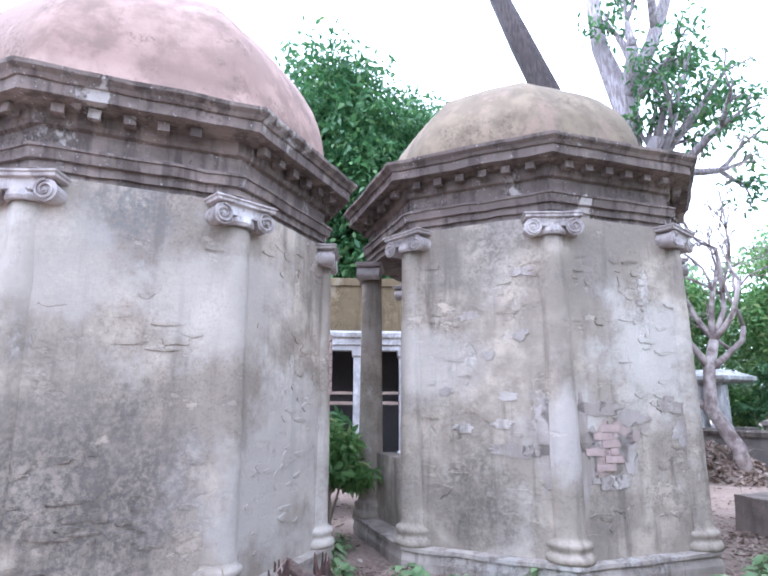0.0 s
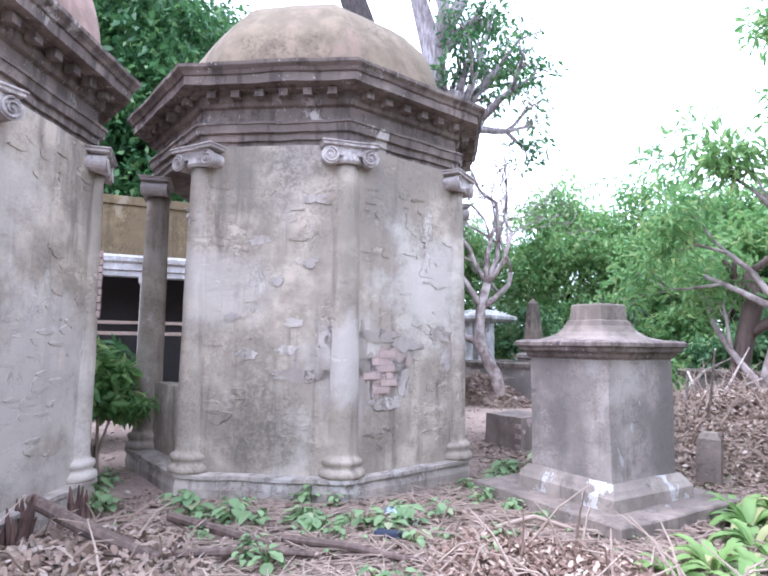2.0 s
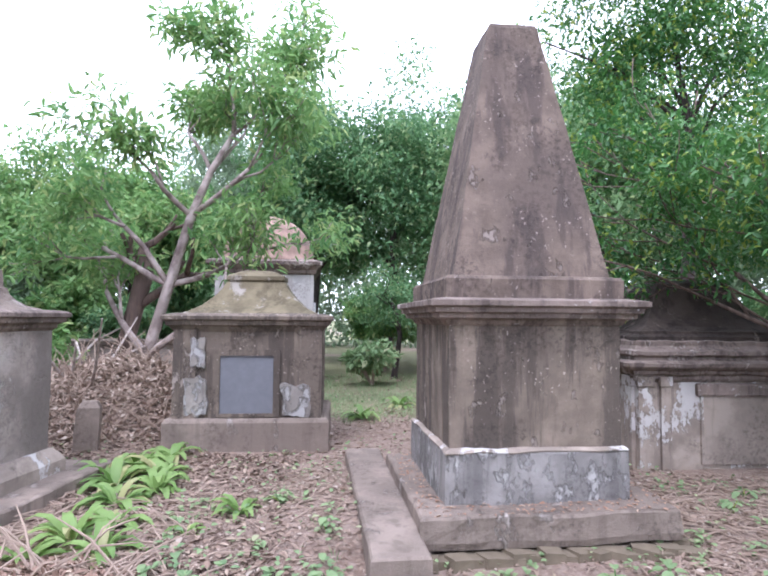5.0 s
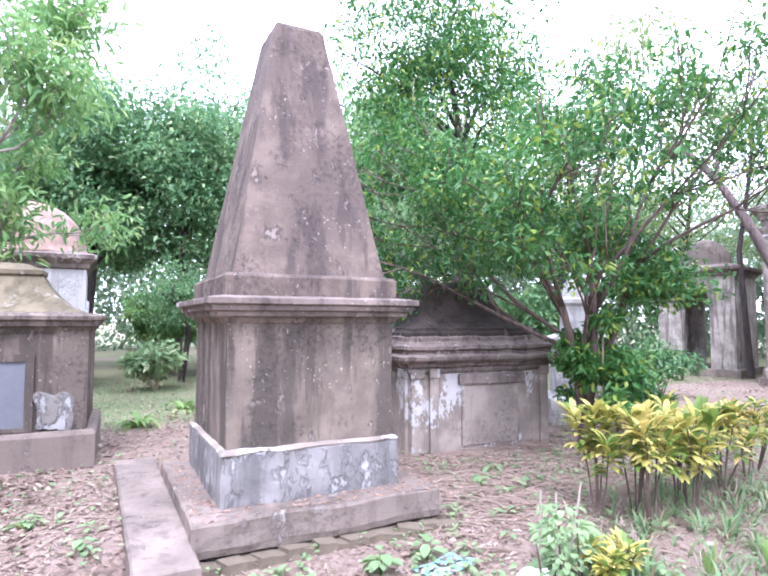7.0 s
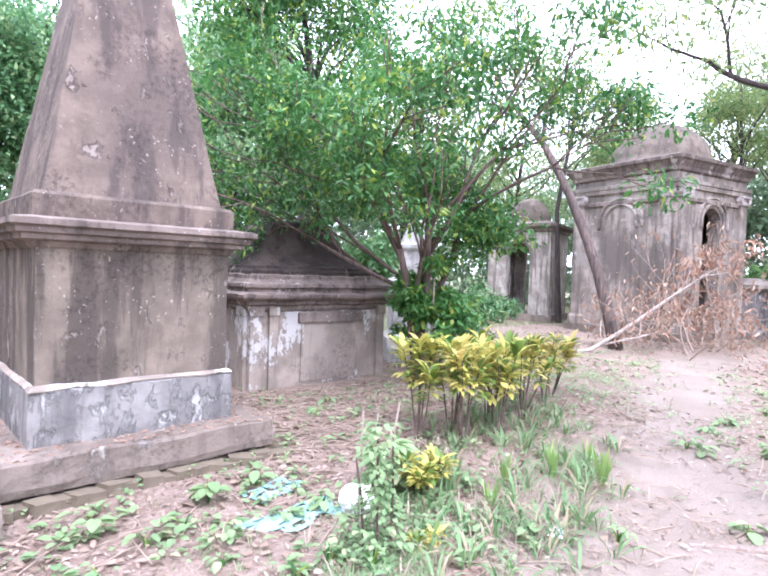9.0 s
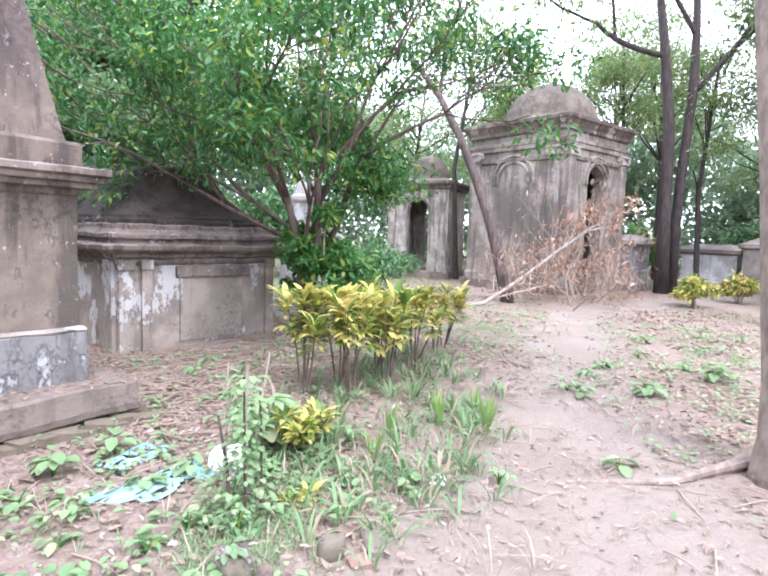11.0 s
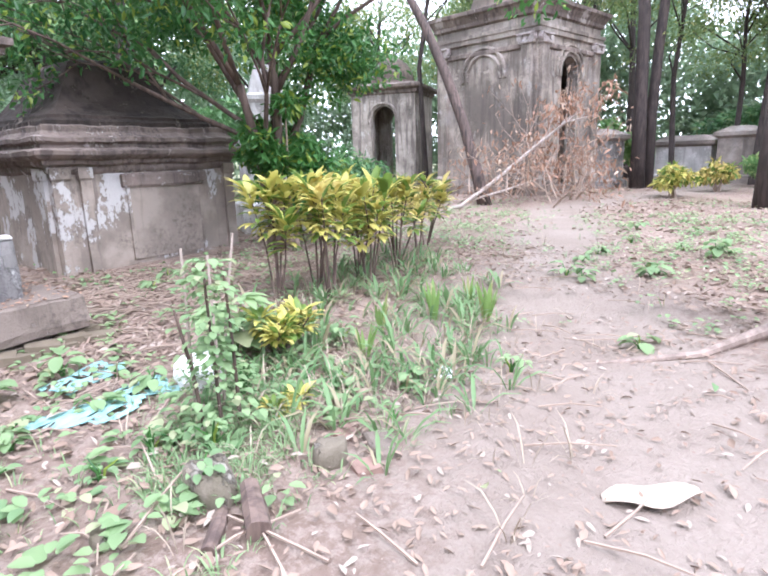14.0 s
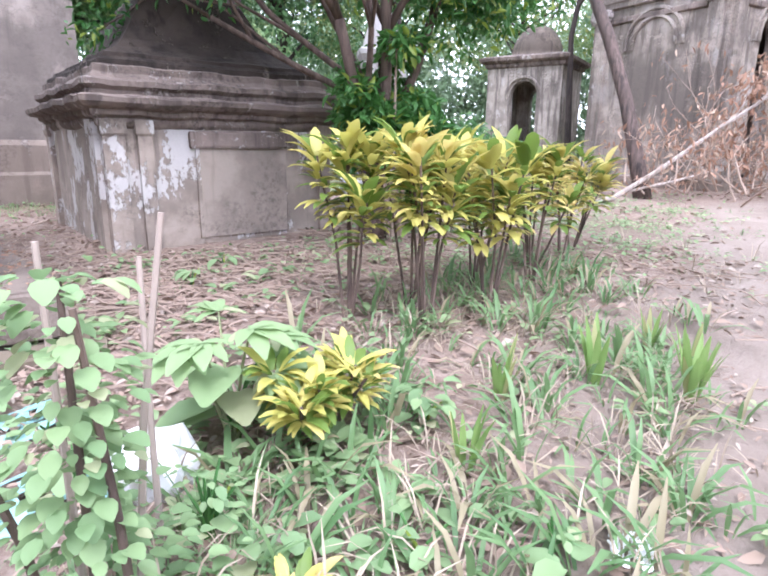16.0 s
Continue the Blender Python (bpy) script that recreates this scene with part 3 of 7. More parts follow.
def pavilion(label, x, y, phase, dz, dome_r, dome_top, dome_mat, dome_label, walled, low, rw=2.2):
    th = thing("domed_pavilion", label, "pavilion tomb", pose(x, y, 0, 0, 0, phase))
    zs, zc = 0.24, 3.60 + dz
    s = Shape()
    s.sweep(ngon(rw + 0.19, 8), [(-0.0, -0.1), (0.02, 0.1), (0.0, 0.19), (0.03, 0.2), (0.03, 0.24), (-0.05, 0.25)], jit=0.012)
    part("stylobate", s, M_STEP, th, "cracked plaster step round the base")
    s = Shape()
    o = zc + 0.21
    s.sweep(ngon(rw, 8), [(0.02, o), (0.02, o + 0.075), (0.05, o + 0.08), (0.05, o + 0.16), (0.085, o + 0.165), (0.1, o + 0.25), (0.115, o + 0.255), (0.115, o + 0.28), (0.02, o + 0.3),
                          (0.02, o + 0.46), (0.06, o + 0.48), (0.075, o + 0.52), (0.075, o + 0.61), (0.16, o + 0.62), (0.17, o + 0.635), (0.3, o + 0.64), (0.305, o + 0.74), (0.325, o + 0.745), (0.345, o + 0.78), (0.385, o + 0.815), (0.39, o + 0.85), (0.37, o + 0.855), (0.0, o + 0.95), (-0.4, o + 0.98)], seg=0.12, jit=0.014)
    ent = part("entablature", s, M_TRIM, th, "weathered moulded cornice, dark with rain streaks")
    d = Shape().box(-0.045, -0.05, -0.04, 0.05, 0.05, 0.045).mesh("dentil", M_TRIM)
    ap = (rw + 0.1) * math.cos(math.pi / 8) + 0.06
    for i in range(8):
        for k in range(6):
            t = (k - 2.5) * 0.275
            a = math.pi * (i + 0.5) / 4
            m = Matrix.Rotation(a, 4, "Z") @ Matrix.Translation((ap, t, o + 0.575)) @ Matrix.Rotation(R.uniform(-0.06, 0.06), 4, "X")
            if R.random() < 0.93:
                part("dentil", d, None, ent, m=m)
    s = Shape()
    h = dome_top - (o + 0.95)
    s.sweep(round_plan(dome_r, 40, 0.8), [(0.02, o + 0.9), (0.03, o + 0.99)] + [(dome_r * (math.cos(math.pi / 2 * k / 15) - 1), o + 0.99 + h * math.sin(math.pi / 2 * k / 15)) for k in range(15)] + [(0.05 - dome_r, dome_top - 0.04)], seg=9, jit=0.02)
    part("dome", s, dome_mat, th, dome_label, smooth=True)
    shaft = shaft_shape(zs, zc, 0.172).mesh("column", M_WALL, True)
    cap = capital_shape().mesh("capital", M_PALE_CAP)
    for i in range(8):
        m = Matrix.Rotation(math.pi * i / 4, 4, "Z") @ Matrix.Translation((rw - 0.03, 0, 0))
        col = part("column", shaft, None, th, "plastered column engaged in the wall" if i in walled or (i - 1) % 8 in walled else "free column with worn plaster", m=m)
        part("capital", cap, None, col, "chipped Ionic capital", m=Matrix.Translation((0.03, 0, zc - 0.02)))
    for i in walled:
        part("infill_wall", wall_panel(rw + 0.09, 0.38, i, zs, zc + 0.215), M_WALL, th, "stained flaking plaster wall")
    for i in low:
        part("low_wall", wall_panel(rw - 0.06, 0.25, i, zs, zs + 0.85), M_WALL, th, "low broken parapet wall")
    return th


M_PALE_CAP = plaster("capital_plaster", (0.54, 0.48, 0.46), (0.24, 0.2, 0.19), (0.66, 0.62, 0.61), bump=0.6)
pav_b = pavilion("octagonal plastered tomb pavilion with olive-brown dome", -7.957, 0.081, 245.25, 0.0, 1.98, 6.4, M_DOME_B, "smooth ochre-brown dome", (1, 2), (0,))
pav_a = pavilion("octagonal plastered tomb pavilion with pink dome", -8.283, -5.101, 294.14, -0.22, 2.22, 6.65, M_DOME_A, "smooth pinkish dome", (0, 1, 2), (3,))


# ---- box tombs ----
M_SOOT = plaster("sooty_lid", (0.06, 0.046, 0.039), (0.016, 0.013, 0.012), (0.26, 0.215, 0.18), dark_at=(0.42, 0.58), light_at=(0.57, 0.62), bump=1.0, flake_scale=2.6)

def slab(hx, hy, z0, z1, cx=0.0, cy=0.0, jit=0.012, slope=0.01):
    return Shape().sweep(rect(hx, hy, cx, cy), [(0, z0), (slope * 0.5, (z0 + z1) / 2), (0, z1 - 0.015), (-0.015, z1)], jit=jit)


# small square tomb with a stepped, waisted lid
tomb_c = thing("square_tomb", "square grey plaster tomb with waisted pedestal lid on slab", "tomb", pose(-4.151, 1.211, 0, 0, 0, -10.6))
part("base_slab", slab(0.95, 0.95, -0.08, 0.13, -0.05, 0.05), M_SLAB, tomb_c, "low brick-edged plaster slab")
part("plinth", Shape().sweep(rect(0.53, 0.53), [(0.08, 0.12), (0.08, 0.24), (0.06, 0.27), (0.045, 0.30), (0.02, 0.33), (0.0, 0.36)]), M_SARC, tomb_c, "limewashed moulded plinth")
part("body", Shape().sweep(rect(0.5, 0.5), [(0, 0.34), (0, 0.6), (0, 0.9), (0, 1.2), (0, 1.53)], jit=0.008), M_TOMB, tomb_c, "stained grey plaster body")
part("cornice", Shape().sweep(rect(0.5, 0.5), [(0.0, 1.5), (0.03, 1.53), (0.035, 1.56), (0.085, 1.585), (0.09, 1.62), (0.12, 1.635), (0.12, 1.67), (0.09, 1.69), (0.0, 1.70)]), M_TRIM, tomb_c)
part("lid", Shape().sweep(rect(0.5, 0.5), [(0.06, 1.68), (-0.05, 1.70), (-0.15, 1.735), (-0.22, 1.785), (-0.262, 1.85), (-0.275, 1.90), (-0.295, 1.91), (-0.30, 1.99), (-0.305, 2.065), (-0.325, 2.08)]), M_SLAB, tomb_c, "waisted pedestal lid")

# wider tomb with a slate tablet and a mossy concave lid
tomb_d = thing("tablet_tomb", "dark-streaked plaster tomb with slate tablet and mossy lid", "tomb", pose(-1.80, 3.72, 0, 0, 0, -2.5))
part("plinth", Shape().sweep(rect(0.98, 0.80), [(0.04, -0.08), (0.04, 0.34), (0.02, 0.37), (0.0, 0.39)]), M_SLAB, tomb_d, "plain plaster plinth")
part("body", Shape().sweep(rect(0.92, 0.74), [(0, 0.37), (0, 0.6), (0, 0.9), (0, 1.2), (0, 1.5)], jit=0.008), M_DARK, tomb_d, "black-stained plaster body")
for sx in (-1, 1):
    part("pilaster", Shape().sweep(rect(0.14, 0.02, sx * 0.78, -0.75), [(0, 0.38), (0, 0.9), (0, 1.49)], jit=0.004), M_DARK, tomb_d)
fr = Shape()
fr.box(-0.43, -0.775, 0.40, -0.345, -0.735, 1.24)
fr.box(0.315, -0.775, 0.40, 0.40, -0.735, 1.24)
fr.box(-0.345, -0.775, 1.165, 0.315, -0.735, 1.24)
fr.box(-0.345, -0.78, 0.40, 0.315, -0.735, 0.445)
part("tablet_frame", fr, M_DARK, tomb_d)
part("tablet", Shape().box(-0.345, -0.752, 0.445, 0.315, -0.735, 1.165), M_STONE, tomb_d, "blank blue-grey slate tablet")
for cx, cz, w, h in ((0.60, 0.60, 0.2, 0.22), (-0.64, 0.66, 0.15, 0.26), (-0.62, 1.2, 0.1, 0.2)):
    ring0, ring1 = [], []
    for k in range(44):
        a = 2 * math.pi * k / 44
        q = min(1 / max(abs(math.cos(a)), 0.1), 1 / max(abs(math.sin(a)), 0.1)) * (0.93 + 0.2 * nz((math.cos(a) * 2 + cx * 5, math.sin(a) * 2, cz))) * R.uniform(0.97, 1.03)
        ring0.append((cx + w * q * math.cos(a), -0.735, cz + h * q * math.sin(a)))
        ring1.append((cx + w * (q - 0.04) * math.cos(a), -0.775, cz + h * (q - 0.04) * math.sin(a)))
    part("patch", Shape().rings([ring1, ring0], True, False), M_PATCHW, tomb_d, "pale ragged patch of bare render")
part("cornice", Shape().sweep(rect(0.92, 0.74), [(0.0, 1.46), (0.03, 1.5), (0.05, 1.53), (0.09, 1.55), (0.1, 1.6), (0.135, 1.62), (0.14, 1.66), (0.1, 1.68), (0.0, 1.70)]), M_DARK, tomb_d)
part("lid", Shape().sweep(rect(0.92, 0.74), [(0.0, 1.67), (-0.12, 1.72), (-0.26, 1.80), (-0.38, 1.91), (-0.48, 2.03), (-0.55, 2.16)]), M_MOSS, tomb_d, "concave lid brown with moss")
part("cap", Shape().sweep(rect(0.37, 0.21), [(0.0, 2.14), (0.02, 2.16), (0.02, 2.21), (-0.08, 2.26), (-0.19, 2.30)]), M_MOSS, tomb_d)

# obelisk tomb
W = 1.5
tomb_e = thing("obelisk_tomb", "dark weathered obelisk on square pedestal and stepped slab", "tomb", pose(W / 2, W / 2, 0))
part("lower_slab", slab(0.2, 1.55, -0.1, 0.11, -1.18, 0.15), M_SLAB, tomb_e, "low worn kerb slab")
part("step", Shape().sweep(rect(1.0, 0.99, 0.02, -0.03), [(-0.03, -0.02), (0.0, -0.012), (0.012, 0.04), (0.006, 0.12), (0, 0.2), (-0.015, 0.215)], seg=0.1, jit=0.022), M_SLAB, tomb_e, "cracked plaster step with leaf litter")
part("footing", Shape().sweep(rect(0.9, 0.90, 0.02, -0.03), [(0, -0.2), (0.0, -0.03)], jit=0.03), M_SLAB, tomb_e, "crumbling footing")
part("plinth", Shape().sweep(rect(W / 2, W / 2), [(0.0, 0.20), (0.005, 0.35), (0.0, 0.585), (-0.02, 0.615), (-0.05, 0.625)]), M_LIME, tomb_e, "pale blue-grey limewashed plinth")
part("plinth_rim", Shape().sweep(rect(W / 2, W / 2), [(0.003, 0.595), (0.006, 0.605), (-0.015, 0.625), (-0.05, 0.631)], jit=0.02, cap0=False), M_SARC, tomb_e, "chipped white limewash rim")
part("body", Shape().sweep(rect(W / 2 - 0.04, W / 2 - 0.04), [(0, 0.58), (0, 0.8), (0, 1.0), (0, 1.2), (0, 1.4), (0, 1.64)], jit=0.008), M_DARK, tomb_e, "brown body with black rain streaks")
part("cornice", Shape().sweep(rect(W / 2, W / 2), [(-0.05, 1.58), (-0.02, 1.6), (0.0, 1.635), (0.06, 1.65), (0.065, 1.685), (0.1, 1.695), (0.105, 1.73), (0.14, 1.745), (0.14, 1.785), (0.11, 1.795), (0.0, 1.81)]), M_TRIM, tomb_e, "dark moulded cornice with pale broken edges")
part("obelisk_base", Shape().sweep(rect(W / 2 - 0.01, W / 2 - 0.01), [(0, 1.79), (0, 1.96), (-0.02, 1.985), (-0.1, 1.995)]), M_OBEL, tomb_e)
part("shaft", Shape().sweep(rect(W / 2 - 0.09, W / 2 - 0.09), [(-(0.425) * k / 12, 1.98 + (4.3 - 1.98) * k / 12) for k in range(13)] + [(-0.45, 4.34), (-0.55, 4.36)], jit=0.008), M_OBEL, tomb_e, "tapering dark lichen-spotted obelisk")

# long sarcophagus tomb
FM = Matrix.Translation((2.545, 1.59, 0)) @ Matrix.Rotation(radians(-4.5), 4, "Z") @ Matrix.Translation((1.01, 1.12, 0))
tomb_f = thing("sarcophagus_tomb", "broad plaster tomb with blackened roof-shaped lid", "tomb", FM)
SW, SD = 1.01, 1.12
part("body", Shape().sweep(rect(SW, SD), [(0.0, -0.12), (0, 0.2), (0, 0.5), (0, 0.8), (0, 1.04)], jit=0.008), M_SARC, tomb_f, "plaster body with white and dark stains")
part("footing", Shape().sweep(rect(SW, SD), [(0.05, -0.15), (0.045, -0.05), (0.03, -0.02), (-0.02, -0.01)], jit=0.02), M_SLAB, tomb_f, "worn footing course")
for sx, hw in ((-0.93, 0.08), (-0.70, 0.055), (0.95, 0.06)):
    part("pilaster", Shape().sweep(rect(hw, 0.03, sx, -SD - 0.012), [(0, -0.1), (0, 0.5), (0, 0.9), (0.015, 0.92), (0.015, 1.02)], jit=0.004), M_SARC, tomb_f)
for sy in (-0.98, 0.98):
    part("pilaster", Shape().sweep(rect(0.03, 0.09, -SW - 0.012, sy), [(0, -0.1), (0, 0.5), (0, 0.9), (0.015, 0.92), (0.015, 1.02)], jit=0.004), M_SARC, tomb_f)
fr = Shape()
fr.sweep(rect(0.47, 0.03, 0.135, -SD - 0.012), [(0, 0.81), (0.01, 0.83), (0.012, 0.93), (0.0, 0.95)], jit=0.008)
part("panel_lintel", fr, M_TRIM, tomb_f, "dark stained lintel over the panel")
for sx in (-0.30, 0.54):
    part("panel_frame", Shape().box(sx, -SD - 0.022, 0.06, sx + 0.03, -SD + 0.02, 0.81), M_SARC, tomb_f)
part("panel", Shape().sweep(rect(0.405, 0.02, 0.135, -SD), [(0, 0.06), (0, 0.4), (0, 0.81)], jit=0.004), M_PANEL, tomb_f, "blank grey-brown panel")
part("cornice", Shape().sweep(rect(SW, SD), [(0.0, 0.96), (0.02, 0.98), (0.03, 1.0), (0.03, 1.03), (0.07, 1.05), (0.075, 1.085), (0.13, 1.10), (0.165, 1.13), (0.17, 1.17), (0.14, 1.185), (0.05, 1.20)], seg=0.09, jit=0.02), M_TRIM, tomb_f, "broken moulded cornice, black with damp")
part("lid_base", Shape().sweep(rect(SW, SD), [(0.06, 1.18), (0.05, 1.23), (0.09, 1.26), (0.09, 1.30), (0.03, 1.325), (0.0, 1.36), (0.0, 1.41), (-0.05, 1.43)], seg=0.09, jit=0.022), M_TRIM, tomb_f, "stepped moulding under the lid")
part("lid_step", Shape().sweep(rect(SW, SD), [(-0.03, 1.41), (-0.04, 1.46), (-0.09, 1.49), (-0.1, 1.52), (-0.16, 1.54)], seg=0.1, jit=0.016), M_SOOT, tomb_f)
part("lid", Shape().sweep(rect(SW, SD), [(-0.14, 1.53), (-0.24, 1.58), (-0.33, 1.66), (-0.41, 1.77), (-0.48, 1.90), (-0.54, 2.02), (-0.6, 2.10), (-0.72, 2.14)], jit=0.03), M_SOOT, tomb_f, "blackened concave lid with hipped corners")

# tall grey monument behind the sarcophagus
mon = thing("block_monument", "tall grey plastered monument on a ledged plinth", "tomb", pose(2.92, 6.45, 0, 0, 0, -8))
part("plinth", Shape().sweep(rect(0.82, 0.75), [(0.16, -0.1), (0.16, 0.42), (0.1, 0.46), (0.1, 0.8), (0.04, 0.86), (0.0, 0.87)]), M_SLAB, mon, "ledged plaster plinth")
part("body", Shape().sweep(rect(0.8, 0.72), [(0, 0.85), (0, 1.5), (0, 2.2), (0, 2.9), (0.05, 2.95), (0.12, 3.05), (0.12, 3.15), (0.0, 3.2)]), M_TOMB, mon, "flat grey plaster body")


# ---- far mausolea ----
def arch_wall(width, height, open_w, spring, thick, n=14, sill=0.0):
    """A wall in the xz plane, centred on x, with an arched opening."""
    s = Shape()
    hw, r = width / 2, open_w / 2
    s.box(-hw, -thick / 2, 0, -r, thick / 2, height)
    s.box(r, -thick / 2, 0, hw, thick / 2, height)
    if sill:
        s.box(-r, -thick / 2, 0, r, thick / 2, sill)
    for k in range(n):
        a0, a1 = math.pi * k / n, math.pi * (k + 1) / n
        p, q = (r * math.cos(a0), spring + r * math.sin(a0)), (r * math.cos(a1), spring + r * math.sin(a1))
        v = []
        for yy in (-thick / 2, thick / 2):
            v += [(p[0], yy, p[1]), (q[0], yy, q[1]), (q[0], yy, height), (p[0], yy, height)]
        s.add(v, [(0, 1, 2, 3), (7, 6, 5, 4), (0, 4, 5, 1), (2, 6, 7, 3)])
    return s


def mausoleum(label, x, y, rot, half, z_wall, z_eave, dome_r, dome_top, wall_mat, open_w, spring, arches, trim=True, dome_mat=None, blind=()):
    th = thing("mausoleum", label, "mausoleum", pose(x, y, 0, 0, 0, rot))
    part("base", slab(half + 0.12, half + 0.12, -0.1, 0.22), M_SLAB, th)
    t = 0.3
    for k in range(4):
        turn = Matrix.Rotation(math.pi / 2 * k, 4, "Z")
        m = turn @ Matrix.Translation((0, -half + t / 2, 0.2))
        w = 2 * half - (0 if k % 2 == 0 else 2 * t + 0.004)
        if k in arches:
            part("arched_wall", arch_wall(w, z_wall - 0.2, open_w, spring, t).mesh("arched_wall", wall_mat, weld=True), None, th, "wall with round-arched opening", m=m)
        else:
            part("wall", Shape().sweep(rect(w / 2, t / 2), [(0, 0), (0, 1), (0, 2), (0, z_wall - 0.2)], seg=0.3), wall_mat, th, m=m)
        for grow_r in ((0.1, 0.26) if trim else (0.09,)) if k in arches or k in blind else ():
            rr = open_w / 2 + grow_r
            path = [(-rr, -t / 2 - 0.02, spring - 0.1)] + [(-rr * math.cos(a), -t / 2 - 0.02, spring + rr * math.sin(a)) for a in [math.pi * q / 16 for q in range(17)]] + [(rr, -t / 2 - 0.02, spring - 0.1)]
            part("arch_moulding", Shape().tube(path, [0.045] * 19, 6), wall_mat, th, m=m)
        if trim:
            for j in (-1, 1):
                zc = z_wall - 0.62
                pm = turn @ Matrix.Translation((j * (half - 0.24), -half - 0.03, 0.2))
                pil = part("pilaster", Shape().sweep(rect(0.15, 0.06), [(0.05, 0), (0.05, 0.2), (0.02, 0.24), (0, 0.28), (0, zc - 0.2)]), wall_mat, th, m=pm)
                cap = Shape().sweep(rect(0.17, 0.08), [(0, zc - 0.22), (0.03, zc - 0.2), (0.03, zc - 0.16), (-0.01, zc - 0.14), (-0.01, zc - 0.06), (0.06, zc - 0.03), (0.06, zc + 0.01), (0, zc + 0.03)], jit=0.008)
                for side in (-1, 1):
                    cap.tube([(side * 0.17, 0.02, zc - 0.09), (side * 0.17, -0.12, zc - 0.09)], [0.075, 0.075], 10)
                part("capital", cap, M_PALE_CAP, pil, "worn scrolled capital")
            part("impost_band", Shape().sweep(rect(half - 0.45, 0.035), [(0, z_wall - 0.72), (0.02, z_wall - 0.7), (0.02, z_wall - 0.62), (0, z_wall - 0.6)], seg=0.3), M_TRIM, th, m=turn @ Matrix.Translation((0, -half - 0.005, 0)))
    if trim:
        part("architrave", Shape().sweep(rect(half, half), [(0.0, z_wall - 0.42), (0.07, z_wall - 0.4), (0.075, z_wall - 0.3), (0.1, z_wall - 0.28), (0.1, z_wall - 0.2), (0.0, z_wall - 0.17)]), wall_mat, th, "moulded band below the cornice")
    part("cornice", Shape().sweep(rect(half, half), [(0.0, z_wall - 0.02), (0.06, z_wall + 0.02), (0.07, z_wall + 0.1), (0.15, z_eave - 0.12), (0.2, z_eave - 0.08), (0.21, z_eave), (0.1, z_eave + 0.04), (-0.3, z_eave + 0.12)]), M_TRIM, th, "dark moulded cornice")
    h = dome_top - z_eave - 0.1
    part("dome", Shape().sweep(round_plan(dome_r, 36, 0.0), [(0.06, z_eave + 0.02), (0.06, z_eave + 0.12)] + [(dome_r * (math.cos(math.pi / 2 * k / 11) - 1), z_eave + 0.12 + h * math.sin(math.pi / 2 * k / 11)) for k in range(11)] + [(0.05 - dome_r, dome_top)], seg=9, jit=0.012), dome_mat or wall_mat, th, "weathered round dome", smooth=True)
    return th


M_FARW = plaster("streaked_pale_plaster", (0.44, 0.385, 0.34), (0.10, 0.085, 0.078), (0.60, 0.56, 0.53), dark_at=(0.47, 0.62), streak_at=(0.5, 0.6), black_at=(0.5, 0.62), light_at=(0.55, 0.62), bump=0.8)
M_FARD = plaster("brown_dome_plaster", (0.20, 0.16, 0.132), (0.09, 0.075, 0.065), (0.28, 0.23, 0.20), light_at=(0.6, 0.7), bump=0.5)
mausoleum("tall grey mausoleum with arched opening and weathered dome", 15.25, 1.95, -12.6, 1.53, 4.15, 4.5, 1.28, 5.72, M_FAR, 0.8, 2.75, (0,), dome_mat=M_FARD, blind=(3,))
mausoleum("small grey mausoleum with round arch and low dome", 16.2, 6.6, 15, 1.06, 2.95, 3.2, 0.72, 4.15, M_FARW, 0.78, 2.0, (3, 1), trim=False, dome_mat=M_FARD)
mausoleum("small white-walled mausoleum with pale pink dome", -2.25, 11.0, 0, 1.2, 2.75, 3.05, 1.2, 4.35, M_PALE, 0.7, 1.4, (1,), trim=False, dome_mat=M_DOME_A)

# ---- trees ----
def grow(shape, p, d, length, r, depth, tips, rnd, bend=0.35, split=(2, 3), spread=0.7, shrink=0.72, up=0.12, n=7, minr=0.008):
    pts, rad = [Vector(p)], [r]
    d = Vector(d).normalized()
    k = max(3, int(length / 0.35))
    for i in range(k):
        d = (d + Vector((rnd.uniform(-1, 1), rnd.uniform(-1, 1), rnd.uniform(-1, 1))) * bend * 0.4 + Vector((0, 0, up * 0.3))).normalized()
        pts.append(pts[-1] + d * (length / k))
        rad.append(max(minr, r * (1 - 0.35 * (i + 1) / k)))
    shape.tube(pts, rad, max(4, n), 0.06)
    if depth == 0:
        tips.append((pts[-1], d))
        return
    for j in range(rnd.randint(*split)):
        q = d.orthogonal().normalized()
        q.rotate(Matrix.Rotation(rnd.uniform(0, 6.28), 3, d))
        nd = (d + q * spread * rnd.uniform(0.5, 1.3)).normalized()
        at = pts[-1] if j == 0 else pts[rnd.randint(max(1, len(pts) // 2), len(pts) - 1)]
        grow(shape, at, nd, length * shrink * rnd.uniform(0.75, 1.2), max(minr, rad[-1] * 0.78), depth - 1, tips, rnd, bend, split, spread, shrink, up, n - 1, minr)
    if depth <= 2:
        tips.append((pts[-1], d))


